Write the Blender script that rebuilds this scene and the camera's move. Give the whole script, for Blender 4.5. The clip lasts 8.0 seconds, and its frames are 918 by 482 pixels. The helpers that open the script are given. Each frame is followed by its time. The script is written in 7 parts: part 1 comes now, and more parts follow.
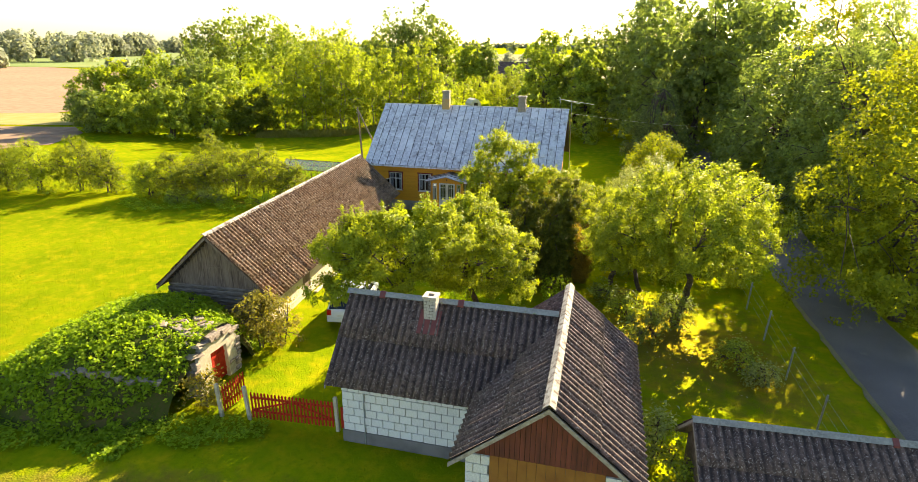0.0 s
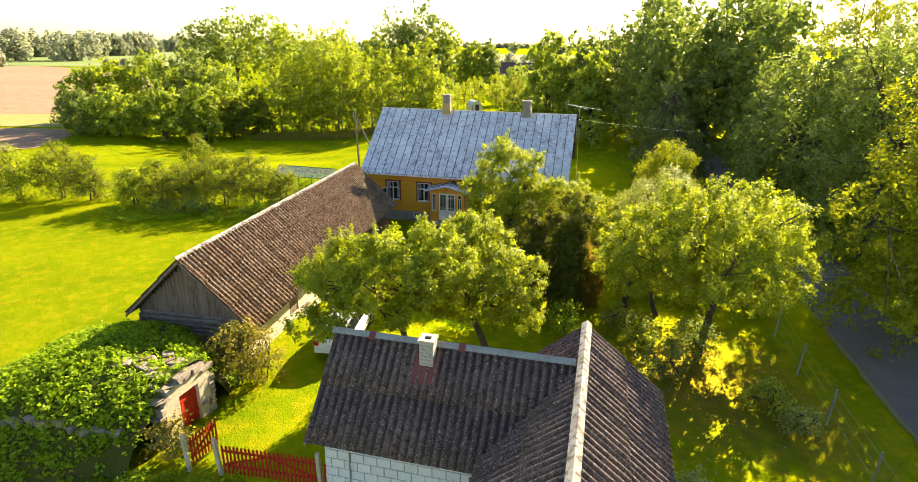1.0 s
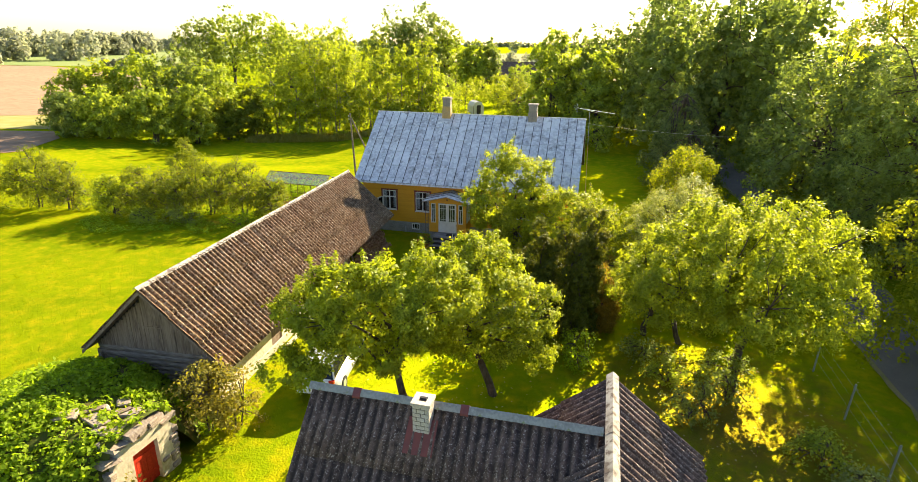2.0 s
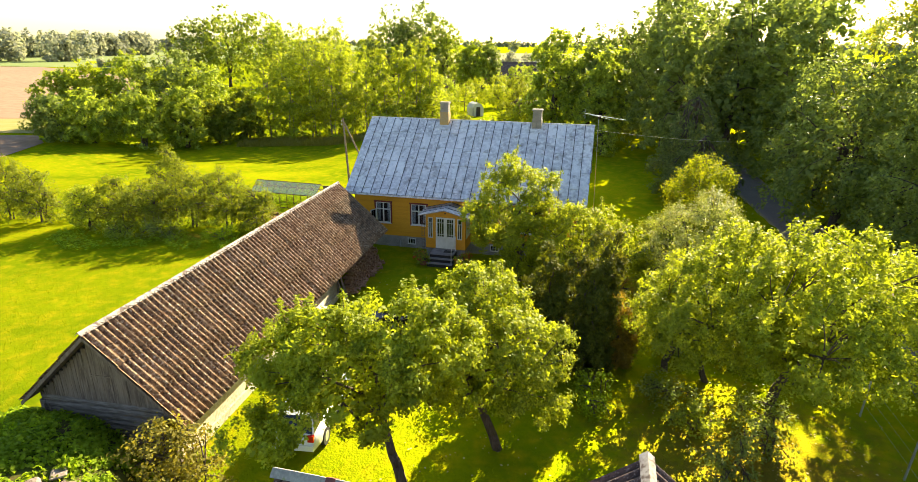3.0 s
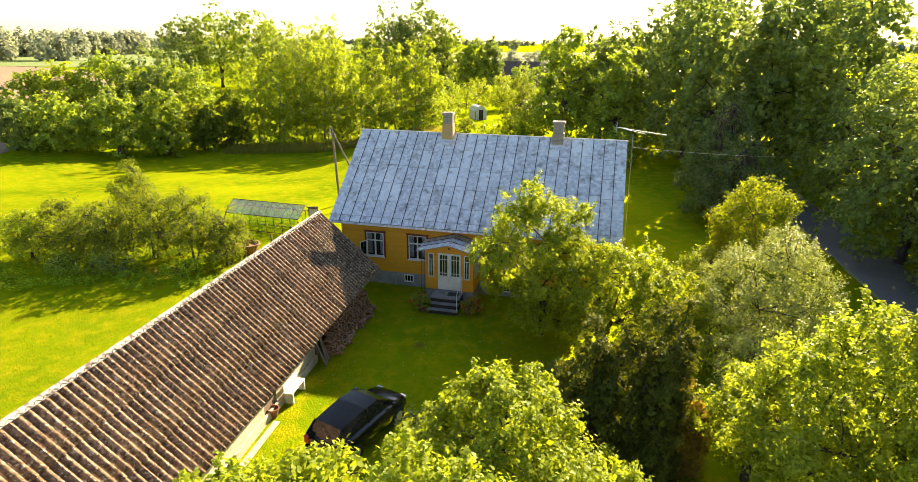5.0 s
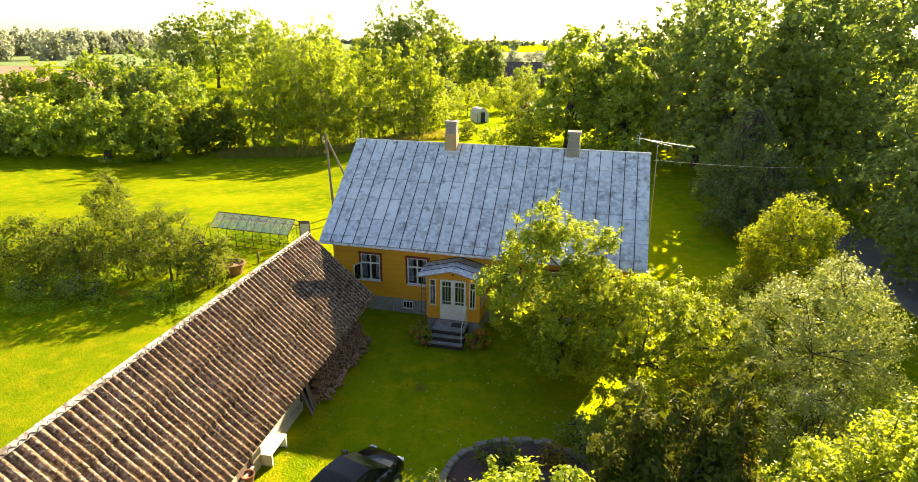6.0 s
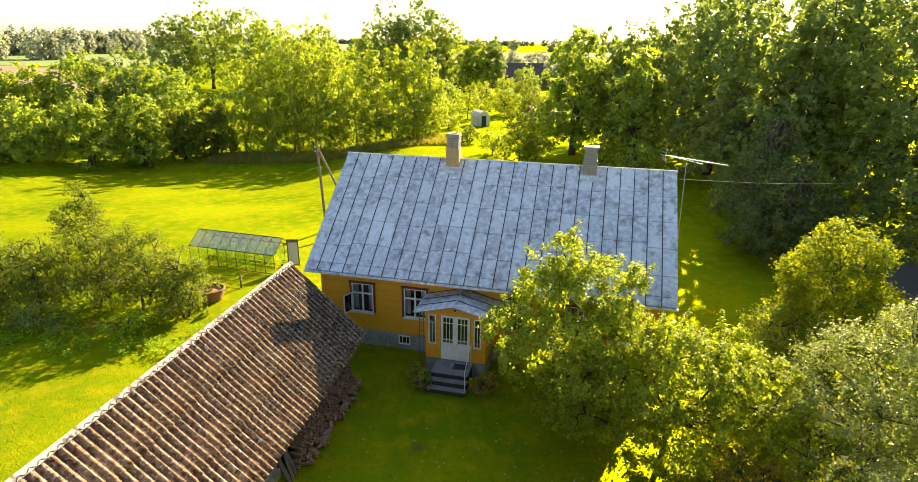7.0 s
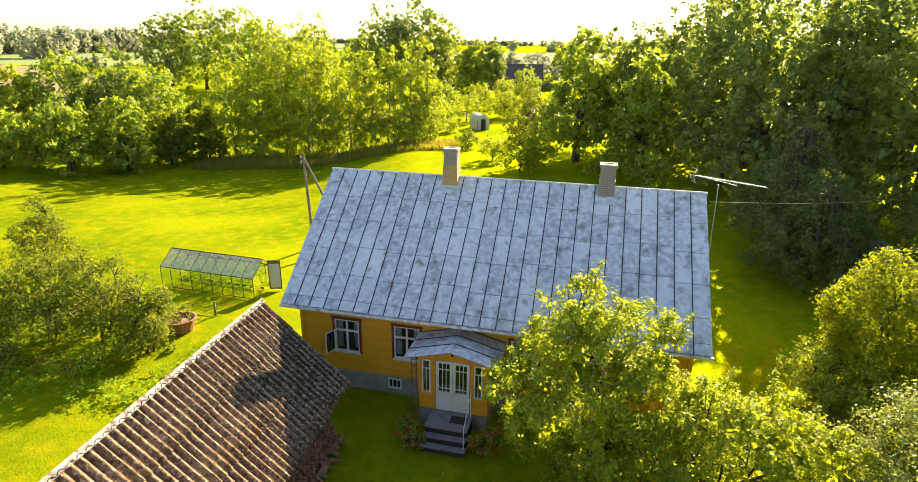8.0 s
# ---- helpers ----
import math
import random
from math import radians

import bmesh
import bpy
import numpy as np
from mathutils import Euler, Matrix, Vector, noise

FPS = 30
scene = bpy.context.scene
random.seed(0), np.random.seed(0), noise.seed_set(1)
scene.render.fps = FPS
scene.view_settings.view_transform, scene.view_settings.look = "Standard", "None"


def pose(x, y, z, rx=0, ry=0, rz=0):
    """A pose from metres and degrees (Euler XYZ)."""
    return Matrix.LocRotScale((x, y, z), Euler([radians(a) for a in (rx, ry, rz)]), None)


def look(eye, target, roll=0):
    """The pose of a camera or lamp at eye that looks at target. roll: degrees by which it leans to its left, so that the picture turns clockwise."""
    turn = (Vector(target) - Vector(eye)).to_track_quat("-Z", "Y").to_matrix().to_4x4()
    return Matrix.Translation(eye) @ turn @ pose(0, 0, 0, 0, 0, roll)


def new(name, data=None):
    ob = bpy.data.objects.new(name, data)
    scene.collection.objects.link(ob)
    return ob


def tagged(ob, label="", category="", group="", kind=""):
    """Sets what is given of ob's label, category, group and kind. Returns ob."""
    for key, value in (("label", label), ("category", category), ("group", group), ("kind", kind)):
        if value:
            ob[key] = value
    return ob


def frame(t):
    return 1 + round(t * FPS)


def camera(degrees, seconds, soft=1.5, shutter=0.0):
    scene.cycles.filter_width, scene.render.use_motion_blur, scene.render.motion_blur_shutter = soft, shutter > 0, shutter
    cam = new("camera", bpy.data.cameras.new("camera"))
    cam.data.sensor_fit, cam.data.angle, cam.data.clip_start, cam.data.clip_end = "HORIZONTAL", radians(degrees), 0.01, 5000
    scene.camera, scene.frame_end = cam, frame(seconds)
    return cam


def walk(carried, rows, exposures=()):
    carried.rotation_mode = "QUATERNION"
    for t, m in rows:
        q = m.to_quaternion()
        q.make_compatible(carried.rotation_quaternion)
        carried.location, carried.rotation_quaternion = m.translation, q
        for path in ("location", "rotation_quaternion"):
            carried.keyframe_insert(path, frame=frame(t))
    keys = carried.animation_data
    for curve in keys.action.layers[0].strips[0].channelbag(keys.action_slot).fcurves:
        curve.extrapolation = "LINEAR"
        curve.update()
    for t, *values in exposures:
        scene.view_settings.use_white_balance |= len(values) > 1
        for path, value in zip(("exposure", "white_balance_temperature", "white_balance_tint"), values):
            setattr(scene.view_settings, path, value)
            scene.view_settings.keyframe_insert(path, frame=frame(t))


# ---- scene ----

cam = camera(77.48, 8.0, soft=0.3)
# seconds, x, y, z, yaw, pitch, roll
ROWS = [
    (0.0, -0.000, 0.000, 12.719, -0.000, -18.988, 0.480),
    (0.5, 0.005, 1.262, 12.799, -0.017, -18.990, 0.549),
    (1.0, -0.034, 2.700, 12.838, 0.045, -19.002, 0.640),
    (1.5, -0.072, 4.199, 12.829, 0.115, -19.046, 0.634),
    (3.0, -0.046, 8.765, 12.899, 0.096, -19.111, 0.471),
    (3.5, -0.104, 10.313, 12.946, 0.090, -19.092, 0.383),
    (4.0, -0.212, 11.904, 12.948, 0.106, -19.129, 0.367),
    (4.5, -0.326, 13.535, 12.936, 0.075, -19.194, 0.401),
    (6.0, -0.702, 18.472, 12.997, 0.003, -19.237, 0.520),
    (6.5, -0.812, 20.140, 13.086, -0.045, -19.195, 0.572),
    (7.0, -0.886, 21.798, 13.150, -0.108, -19.234, 0.653),
    (7.5, -0.909, 23.477, 13.200, -0.192, -19.242, 0.743),
    (8.0, -0.896, 25.144, 13.237, -0.295, -19.236, 0.837),
]
walk(cam, [(t, pose(x, y, z, 90 + pitch, 0, yaw) @ pose(0, 0, 0, 0, 0, roll)) for t, x, y, z, yaw, pitch, roll in ROWS],
     exposures=[(0.0, 2.05, 6580, 11), (8.0, 2.05, 6580, 11)])

# ---- light: low sun ahead and to the right, clear hazy sky ----
SUN_AZ, SUN_EL = 32.0, 26.0
world = bpy.data.worlds.new("sky")
scene.world = world
world.use_nodes = True
wn = world.node_tree.nodes
sky = wn.new("ShaderNodeTexSky")
sky.sky_type = "NISHITA"
sky.sun_disc = False
sky.sun_elevation, sky.sun_rotation = radians(SUN_EL), radians(SUN_AZ)
sky.air_density, sky.dust_density, sky.ozone_density = 1.0, 0.6, 1.0
wn["Background"].inputs["Strength"].default_value = 0.062
world.node_tree.links.new(sky.outputs["Color"], wn["Background"].inputs["Color"])

sun = new("sun", bpy.data.lights.new("sun", "SUN"))
sun.data.energy, sun.data.angle, sun.data.color = 5.0, radians(0.5), (1.0, 0.85, 0.56)
sun_way = Vector((math.sin(radians(SUN_AZ)) * math.cos(radians(SUN_EL)), math.cos(radians(SUN_AZ)) * math.cos(radians(SUN_EL)), math.sin(radians(SUN_EL))))
sun.matrix_world = look(sun_way * 200, (0, 0, 0))


# ---- materials ----
def ramp_mix(nt, fac, a, b):
    m = nt.nodes.new("ShaderNodeMix")
    m.data_type = "RGBA"
    for sock, val in ((m.inputs[0], fac), (m.inputs[6], a), (m.inputs[7], b)):
        if isinstance(val, bpy.types.NodeSocket):
            nt.links.new(val, sock)
        elif isinstance(val, tuple):
            sock.default_value = (*val[:3], 1)
        else:
            sock.default_value = val
    return m.outputs[2]


def noise_fac(nt, scale, detail=4.0, lo=0.35, hi=0.65, stretch=(1, 1, 1), coord="Object"):
    tc = nt.nodes.new("ShaderNodeTexCoord")
    mp = nt.nodes.new("ShaderNodeMapping")
    mp.inputs["Scale"].default_value = stretch
    nz = nt.nodes.new("ShaderNodeTexNoise")
    nz.inputs["Scale"].default_value = scale
    nz.inputs["Detail"].default_value = detail
    mr = nt.nodes.new("ShaderNodeMapRange")
    mr.inputs["From Min"].default_value, mr.inputs["From Max"].default_value = lo, hi
    if coord == "World":
        tc = nt.nodes.new("ShaderNodeNewGeometry")
        coord = "Position"
    nt.links.new(tc.outputs[coord], mp.inputs["Vector"])
    nt.links.new(mp.outputs["Vector"], nz.inputs["Vector"])
    nt.links.new(nz.outputs["Fac"], mr.inputs["Value"])
    return mr.outputs["Result"]


def material(name, base, coarse=None, fine=None, coarse_scale=0.8, fine_scale=14.0, rough=0.8, metal=0.0, bump=0.0, bump_scale=40.0,
             stretch=(1, 1, 1), vary=None, spots=None, spot_scale=30.0, spot_lo=0.62, spot_hi=0.68, coarse_lo=0.4, coarse_hi=0.65, spec=0.5, coord="Object", groove=None):
    """Surface with a base colour, stains (coarse), grain (fine), spots, a change from piece to piece (vary) and relief."""
    m = bpy.data.materials.new(name)
    m.use_nodes = True
    nt = m.node_tree
    p = nt.nodes["Principled BSDF"]
    col = base
    if vary:
        info = nt.nodes.new("ShaderNodeObjectInfo")
        col = ramp_mix(nt, info.outputs["Random"], base, vary)
    if coarse:
        col = ramp_mix(nt, noise_fac(nt, coarse_scale, 5, coarse_lo, coarse_hi, stretch, coord), col, coarse)
    if fine:
        col = ramp_mix(nt, noise_fac(nt, fine_scale, 3, 0.4, 0.7, stretch, coord), col, fine)
    if spots:
        col = ramp_mix(nt, noise_fac(nt, spot_scale, 4, spot_lo, spot_hi, (1, 1, 1), coord), col, spots)
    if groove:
        # the low parts of the sheet are mixed towards a second colour, patch by patch
        depth, low_tint, top, bottom = groove
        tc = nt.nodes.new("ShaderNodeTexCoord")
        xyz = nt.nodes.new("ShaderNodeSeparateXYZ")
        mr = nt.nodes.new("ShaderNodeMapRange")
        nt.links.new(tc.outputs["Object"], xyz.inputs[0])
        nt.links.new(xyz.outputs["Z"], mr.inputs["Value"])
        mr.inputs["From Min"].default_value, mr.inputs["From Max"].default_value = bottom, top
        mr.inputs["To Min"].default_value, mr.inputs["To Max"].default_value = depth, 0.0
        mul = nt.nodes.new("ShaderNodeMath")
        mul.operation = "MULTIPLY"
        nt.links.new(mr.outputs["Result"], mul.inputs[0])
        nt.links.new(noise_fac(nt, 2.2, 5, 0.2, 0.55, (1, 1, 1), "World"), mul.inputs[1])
        col = ramp_mix(nt, mul.outputs[0], col, low_tint)
    if isinstance(col, tuple):
        p.inputs["Base Color"].default_value = (*col, 1)
    else:
        nt.links.new(col, p.inputs["Base Color"])
    p.inputs["Roughness"].default_value = rough
    p.inputs["Metallic"].default_value = metal
    p.inputs["Specular IOR Level"].default_value = spec
    if bump:
        b = nt.nodes.new("ShaderNodeBump")
        b.inputs["Strength"].default_value = bump
        b.inputs["Distance"].default_value = 0.02
        nt.links.new(noise_fac(nt, bump_scale, 4, 0.2, 0.8, stretch), b.inputs["Height"])
        nt.links.new(b.outputs["Normal"], p.inputs["Normal"])
    return m


def leaf_material(name, a, b, c=None, through_light=0.45, rough=0.6, glow=(1.8, 1.6, 0.35), gloss=0.08):
    """Leaves: colour from leaf to leaf, half of the light passes through."""
    m = bpy.data.materials.new(name)
    m.use_nodes = True
    nt = m.node_tree
    p = nt.nodes["Principled BSDF"]
    geo = nt.nodes.new("ShaderNodeNewGeometry")
    mean, half = [(p + q) / 2 for p, q in zip(a, b)], [(q - p) * 0.40 for p, q in zip(a, b)]
    col = ramp_mix(nt, geo.outputs["Random Per Island"], tuple(m_ - h_ for m_, h_ in zip(mean, half)), tuple(m_ + h_ for m_, h_ in zip(mean, half)))
    if c:
        col = ramp_mix(nt, noise_fac(nt, 0.5, 3, 0.45, 0.7), col, c)
    nt.links.new(col, p.inputs["Base Color"])
    p.inputs["Roughness"].default_value = rough
    p.inputs["Specular IOR Level"].default_value = gloss
    tr = nt.nodes.new("ShaderNodeBsdfTranslucent")
    mul = nt.nodes.new("ShaderNodeMix")
    mul.data_type, mul.blend_type = "RGBA", "MULTIPLY"
    mul.inputs[0].default_value = 1.0
    nt.links.new(col, mul.inputs[6])
    mul.inputs[7].default_value = (*glow, 1)
    nt.links.new(mul.outputs[2], tr.inputs["Color"])
    mix = nt.nodes.new("ShaderNodeMixShader")
    mix.inputs[0].default_value = through_light
    nt.links.new(p.outputs[0], mix.inputs[1])
    nt.links.new(tr.outputs[0], mix.inputs[2])
    nt.links.new(mix.outputs[0], nt.nodes["Material Output"].inputs["Surface"])
    return m


def glass_material(name, tint=(0.9, 0.95, 0.95), rough=0.02, clear=0.75, gloss=1.0):
    m = bpy.data.materials.new(name)
    m.use_nodes = True
    nt = m.node_tree
    t = nt.nodes.new("ShaderNodeBsdfTransparent")
    t.inputs[0].default_value = (*tint, 1)
    g = nt.nodes.new("ShaderNodeBsdfGlossy")
    g.inputs["Roughness"].default_value = rough
    fr = nt.nodes.new("ShaderNodeFresnel")
    fr.inputs[0].default_value = 1.5
    add = nt.nodes.new("ShaderNodeMath")
    add.operation = "MULTIPLY_ADD"
    add.inputs[1].default_value = gloss
    add.inputs[2].default_value = 1.0 - clear
    nt.links.new(fr.outputs[0], add.inputs[0])
    mix = nt.nodes.new("ShaderNodeMixShader")
    nt.links.new(add.outputs[0], mix.inputs[0])
    nt.links.new(t.outputs[0], mix.inputs[1])
    nt.links.new(g.outputs[0], mix.inputs[2])
    nt.links.new(mix.outputs[0], nt.nodes["Material Output"].inputs["Surface"])
    return m


def grass_ground(name, sunny, lush, dry, soil, soil_shade_spots):
    """Lawn: patches at two scales; bare, trodden soil, in one place shade as well, at the listed places (x, y, radius
    x, radius y, strength).
    """
    m = bpy.data.materials.new(name)
    m.use_nodes = True
    nt = m.node_tree
    p = nt.nodes["Principled BSDF"]
    col = ramp_mix(nt, noise_fac(nt, 0.12, 5, 0.35, 0.65), sunny, lush)
    col = ramp_mix(nt, noise_fac(nt, 1.3, 5, 0.45, 0.75), col, dry)
    col = ramp_mix(nt, noise_fac(nt, 4.5, 5, 0.48, 0.95), col, lush)
    for x, y, rx, ry, k in soil_shade_spots:
        tc = nt.nodes.new("ShaderNodeTexCoord")
        mp = nt.nodes.new("ShaderNodeMapping")
        mp.inputs["Location"].default_value = (-x / rx, -y / ry, 0)
        mp.inputs["Scale"].default_value = (1 / rx, 1 / ry, 0)
        nt.links.new(tc.outputs["Object"], mp.inputs["Vector"])
        ln = nt.nodes.new("ShaderNodeVectorMath")
        ln.operation = "LENGTH"
        nt.links.new(mp.outputs["Vector"], ln.inputs[0])
        sub = nt.nodes.new("ShaderNodeMath")
        sub.operation = "SUBTRACT"
        nt.links.new(noise_fac(nt, 1.7, 4, 0.15, 0.85), sub.inputs[0])
        nt.links.new(ln.outputs["Value"], sub.inputs[1])
        mr = nt.nodes.new("ShaderNodeMapRange")
        mr.inputs["From Min"].default_value, mr.inputs["From Max"].default_value = -0.5, 0.3
        mr.inputs["To Max"].default_value = k
        nt.links.new(sub.outputs[0], mr.inputs["Value"])
        col = ramp_mix(nt, mr.outputs["Result"], col, soil)
    nt.links.new(col, p.inputs["Base Color"])
    p.inputs["Roughness"].default_value = 0.9
    p.inputs["Specular IOR Level"].default_value = 0.0
    b = nt.nodes.new("ShaderNodeBump")
    b.inputs["Strength"].default_value, b.inputs["Distance"].default_value = 0.5, 0.05
    nt.links.new(noise_fac(nt, 14, 4, 0.2, 0.8), b.inputs["Height"])
    nt.links.new(b.outputs["Normal"], p.inputs["Normal"])
    # blades seen against the sun: a wide, coloured forward gloss
    gl = nt.nodes.new("ShaderNodeBsdfGlossy")
    gl.inputs["Roughness"].default_value = 0.62
    mul = nt.nodes.new("ShaderNodeMix")
    mul.data_type, mul.blend_type = "RGBA", "MULTIPLY"
    mul.inputs[0].default_value = 1.0
    nt.links.new(col, mul.inputs[6])
    mul.inputs[7].default_value = (*GRASS_GLOSS, 1)
    nt.links.new(mul.outputs[2], gl.inputs["Color"])
    nt.links.new(b.outputs["Normal"], gl.inputs["Normal"])
    add = nt.nodes.new("ShaderNodeAddShader")
    nt.links.new(p.outputs[0], add.inputs[0])
    nt.links.new(gl.outputs[0], add.inputs[1])
    nt.links.new(add.outputs[0], nt.nodes["Material Output"].inputs["Surface"])
    return m


GRASS_GLOSS = (1.5, 1.45, 0.05)
M_GRASS = grass_ground("grass", (0.130, 0.146, 0.003), (0.062, 0.094, 0.003), (0.165, 0.146, 0.006), (0.085, 0.056, 0.024),
                       # first spot: a dirt track, widened so its colour also darkens shaded lawn
                       [(-10.5, 13.4, 6.5, 1.5, 0.95), (9.8, 23.5, 6, 6.5, 0.7), (13, 19.5, 3, 4, 0.4), (-2.2, 38.0, 0.35, 0.35, 0.9), (22, 27, 1.2, 3, 0.5), (-19, 46.5, 5, 1.2, 0.5)])
M_MEADOW_TUFT = leaf_material("grass_blades", (0.17, 0.23, 0.004), (0.28, 0.31, 0.006), None, 0.55, 0.7, (1.3, 1.25, 0.3))
M_SOIL = material("ploughed_soil", (0.34, 0.22, 0.14), (0.40, 0.27, 0.17), (0.28, 0.18, 0.11), 0.03, 0.6, 0.95, bump=0.6, bump_scale=3, spec=0.1)
M_STUBBLE = material("stubble", (0.34, 0.28, 0.09), (0.27, 0.28, 0.06), (0.38, 0.32, 0.13), 0.02, 0.4, 0.95, spec=0.1)
M_FIELD = material("green_field", (0.20, 0.26, 0.08), (0.27, 0.29, 0.10), None, 0.01, 1, 0.95, spec=0.1)
M_ASPHALT = material("asphalt", (0.155, 0.14, 0.135), (0.20, 0.18, 0.17), (0.115, 0.105, 0.10), 0.5, 25, 0.85, bump=0.25, bump_scale=60, spots=(0.3, 0.26, 0.2), spot_scale=1.1, spot_lo=0.68, spot_hi=0.76)
M_VERGE = material("gravel_verge", (0.22, 0.20, 0.09), (0.16, 0.19, 0.04), (0.30, 0.25, 0.15), 1.2, 20, 0.95, bump=0.5)
M_YELLOW = material("yellow_paint", (0.70, 0.315, 0.009), (0.60, 0.25, 0.008), (0.74, 0.35, 0.014), 0.7, 9, 0.6, bump=0.15, bump_scale=9, stretch=(0.4, 0.4, 8))
M_WHITE = material("white_paint", (0.72, 0.70, 0.64), (0.62, 0.60, 0.54), None, 3, 9, 0.5)
M_RED_TRIM = material("red_brown_paint", (0.20, 0.028, 0.015), (0.15, 0.02, 0.012), None, 2, 9, 0.6)
M_RED_FENCE = material("red_fence_paint", (0.44, 0.022, 0.006), (0.34, 0.018, 0.006), (0.50, 0.034, 0.010), 2, 18, 0.75, vary=(0.36, 0.026, 0.008), spec=0.25)
M_RED_BOARD = material("red_brown_board", (0.16, 0.040, 0.022), (0.11, 0.03, 0.018), None, 2, 12, 0.8, stretch=(3, 3, 0.5), vary=(0.20, 0.05, 0.03))
M_OCHRE_DOOR = material("ochre_door", (0.30, 0.125, 0.02), (0.24, 0.09, 0.016), None, 1.5, 12, 0.7, vary=(0.32, 0.135, 0.022))
M_ZINC = material("weathered_zinc", (0.80, 0.79, 0.80), (0.50, 0.49, 0.51), (0.84, 0.83, 0.83), 0.45, 5, 0.5, 0.15, bump=0.12, bump_scale=5, vary=(0.50, 0.49, 0.52), spots=(0.25, 0.225, 0.215), spot_scale=2.6, spot_lo=0.54, spot_hi=0.76, coord="World")
M_ZINC_SEAM = material("zinc_seam", (0.065, 0.065, 0.075), (0.045, 0.045, 0.05), None, 2, 9, 0.55, 0.3)
M_STONE = material("foundation_stone", (0.27, 0.245, 0.225), (0.18, 0.165, 0.15), (0.35, 0.325, 0.30), 2.5, 16, 0.9, bump=0.5, bump_scale=10)
M_CONCRETE = material("grey_concrete", (0.21, 0.19, 0.185), (0.15, 0.135, 0.13), None, 1.5, 20, 0.85, bump=0.3, bump_scale=30)
M_STEP = material("worn_step", (0.26, 0.235, 0.23), (0.18, 0.165, 0.16), None, 3, 20, 0.85, bump=0.3)
M_BLOCK = material("white_block", (0.78, 0.75, 0.72), (0.66, 0.63, 0.60), (0.82, 0.79, 0.77), 1.2, 25, 0.9, bump=0.3, bump_scale=45, vary=(0.64, 0.61, 0.59))
M_MORTAR = material("mortar", (0.20, 0.18, 0.165), (0.14, 0.125, 0.115), None, 3, 20, 0.95)
M_BRICK_PALE = material("pale_brick", (0.52, 0.46, 0.38), (0.42, 0.36, 0.3), (0.6, 0.54, 0.46), 4, 25, 0.9, vary=(0.42, 0.34, 0.28), bump=0.4)
M_BRICK_GREY = material("grey_brick", (0.30, 0.26, 0.21), (0.22, 0.19, 0.16), (0.38, 0.33, 0.28), 4, 25, 0.9, vary=(0.38, 0.32, 0.25), bump=0.4)
M_PLASTER_OCHRE = material("ochre_plaster", (0.45, 0.28, 0.10), (0.34, 0.25, 0.15), (0.5, 0.36, 0.16), 2.5, 12, 0.9, bump=0.3)
M_FLASHING = material("red_flashing", (0.22, 0.055, 0.04), (0.16, 0.045, 0.04), None, 3, 20, 0.7)
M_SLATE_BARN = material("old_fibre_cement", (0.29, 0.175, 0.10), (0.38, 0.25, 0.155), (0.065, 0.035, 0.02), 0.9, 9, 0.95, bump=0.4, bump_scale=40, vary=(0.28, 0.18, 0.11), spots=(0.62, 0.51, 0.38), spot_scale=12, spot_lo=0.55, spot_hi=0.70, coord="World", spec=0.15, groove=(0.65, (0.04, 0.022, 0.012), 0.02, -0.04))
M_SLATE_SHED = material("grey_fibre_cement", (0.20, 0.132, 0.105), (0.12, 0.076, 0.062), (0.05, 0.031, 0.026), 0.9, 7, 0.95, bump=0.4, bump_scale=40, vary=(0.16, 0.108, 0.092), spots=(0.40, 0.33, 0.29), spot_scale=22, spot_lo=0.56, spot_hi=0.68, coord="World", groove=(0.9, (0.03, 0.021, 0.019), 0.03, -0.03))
M_RIDGE = material("pale_ridge_cap", (0.36, 0.33, 0.29), (0.22, 0.19, 0.16), (0.42, 0.39, 0.35), 1.6, 12, 0.85, spots=(0.13, 0.095, 0.075), spot_scale=6, spot_lo=0.50, spot_hi=0.62, coord="World", bump=0.3)
M_RIDGE_GREY = material("grey_ridge_cap", (0.29, 0.28, 0.25), (0.20, 0.19, 0.17), (0.36, 0.35, 0.30), 2, 14, 0.9, spots=(0.25, 0.27, 0.12), spot_scale=5)
M_OLD_WOOD = material("weathered_log", (0.19, 0.145, 0.112), (0.105, 0.078, 0.06), (0.29, 0.235, 0.19), 1.2, 9, 0.9, bump=0.6, bump_scale=14, stretch=(1, 0.25, 2.0), vary=(0.14, 0.105, 0.082))
M_OLD_BOARD = material("weathered_board", (0.155, 0.105, 0.072), (0.085, 0.056, 0.038), (0.25, 0.185, 0.135), 1.5, 6, 0.9, bump=0.5, bump_scale=9, stretch=(3, 3, 0.35), vary=(0.20, 0.145, 0.105))
M_LIME = material("pale_limewash", (0.52, 0.44, 0.32), (0.38, 0.30, 0.2), (0.58, 0.52, 0.4), 0.9, 10, 0.9, bump=0.4, bump_scale=8)
M_FASCIA = material("grey_fascia_board", (0.34, 0.28, 0.22), (0.24, 0.19, 0.15), (0.42, 0.36, 0.3), 2, 12, 0.85, bump=0.3)
M_BARK = material("bark", (0.085, 0.060, 0.042), (0.05, 0.036, 0.026), (0.13, 0.1, 0.075), 2, 14, 0.95, bump=0.7, bump_scale=16, stretch=(1, 1, 0.3))
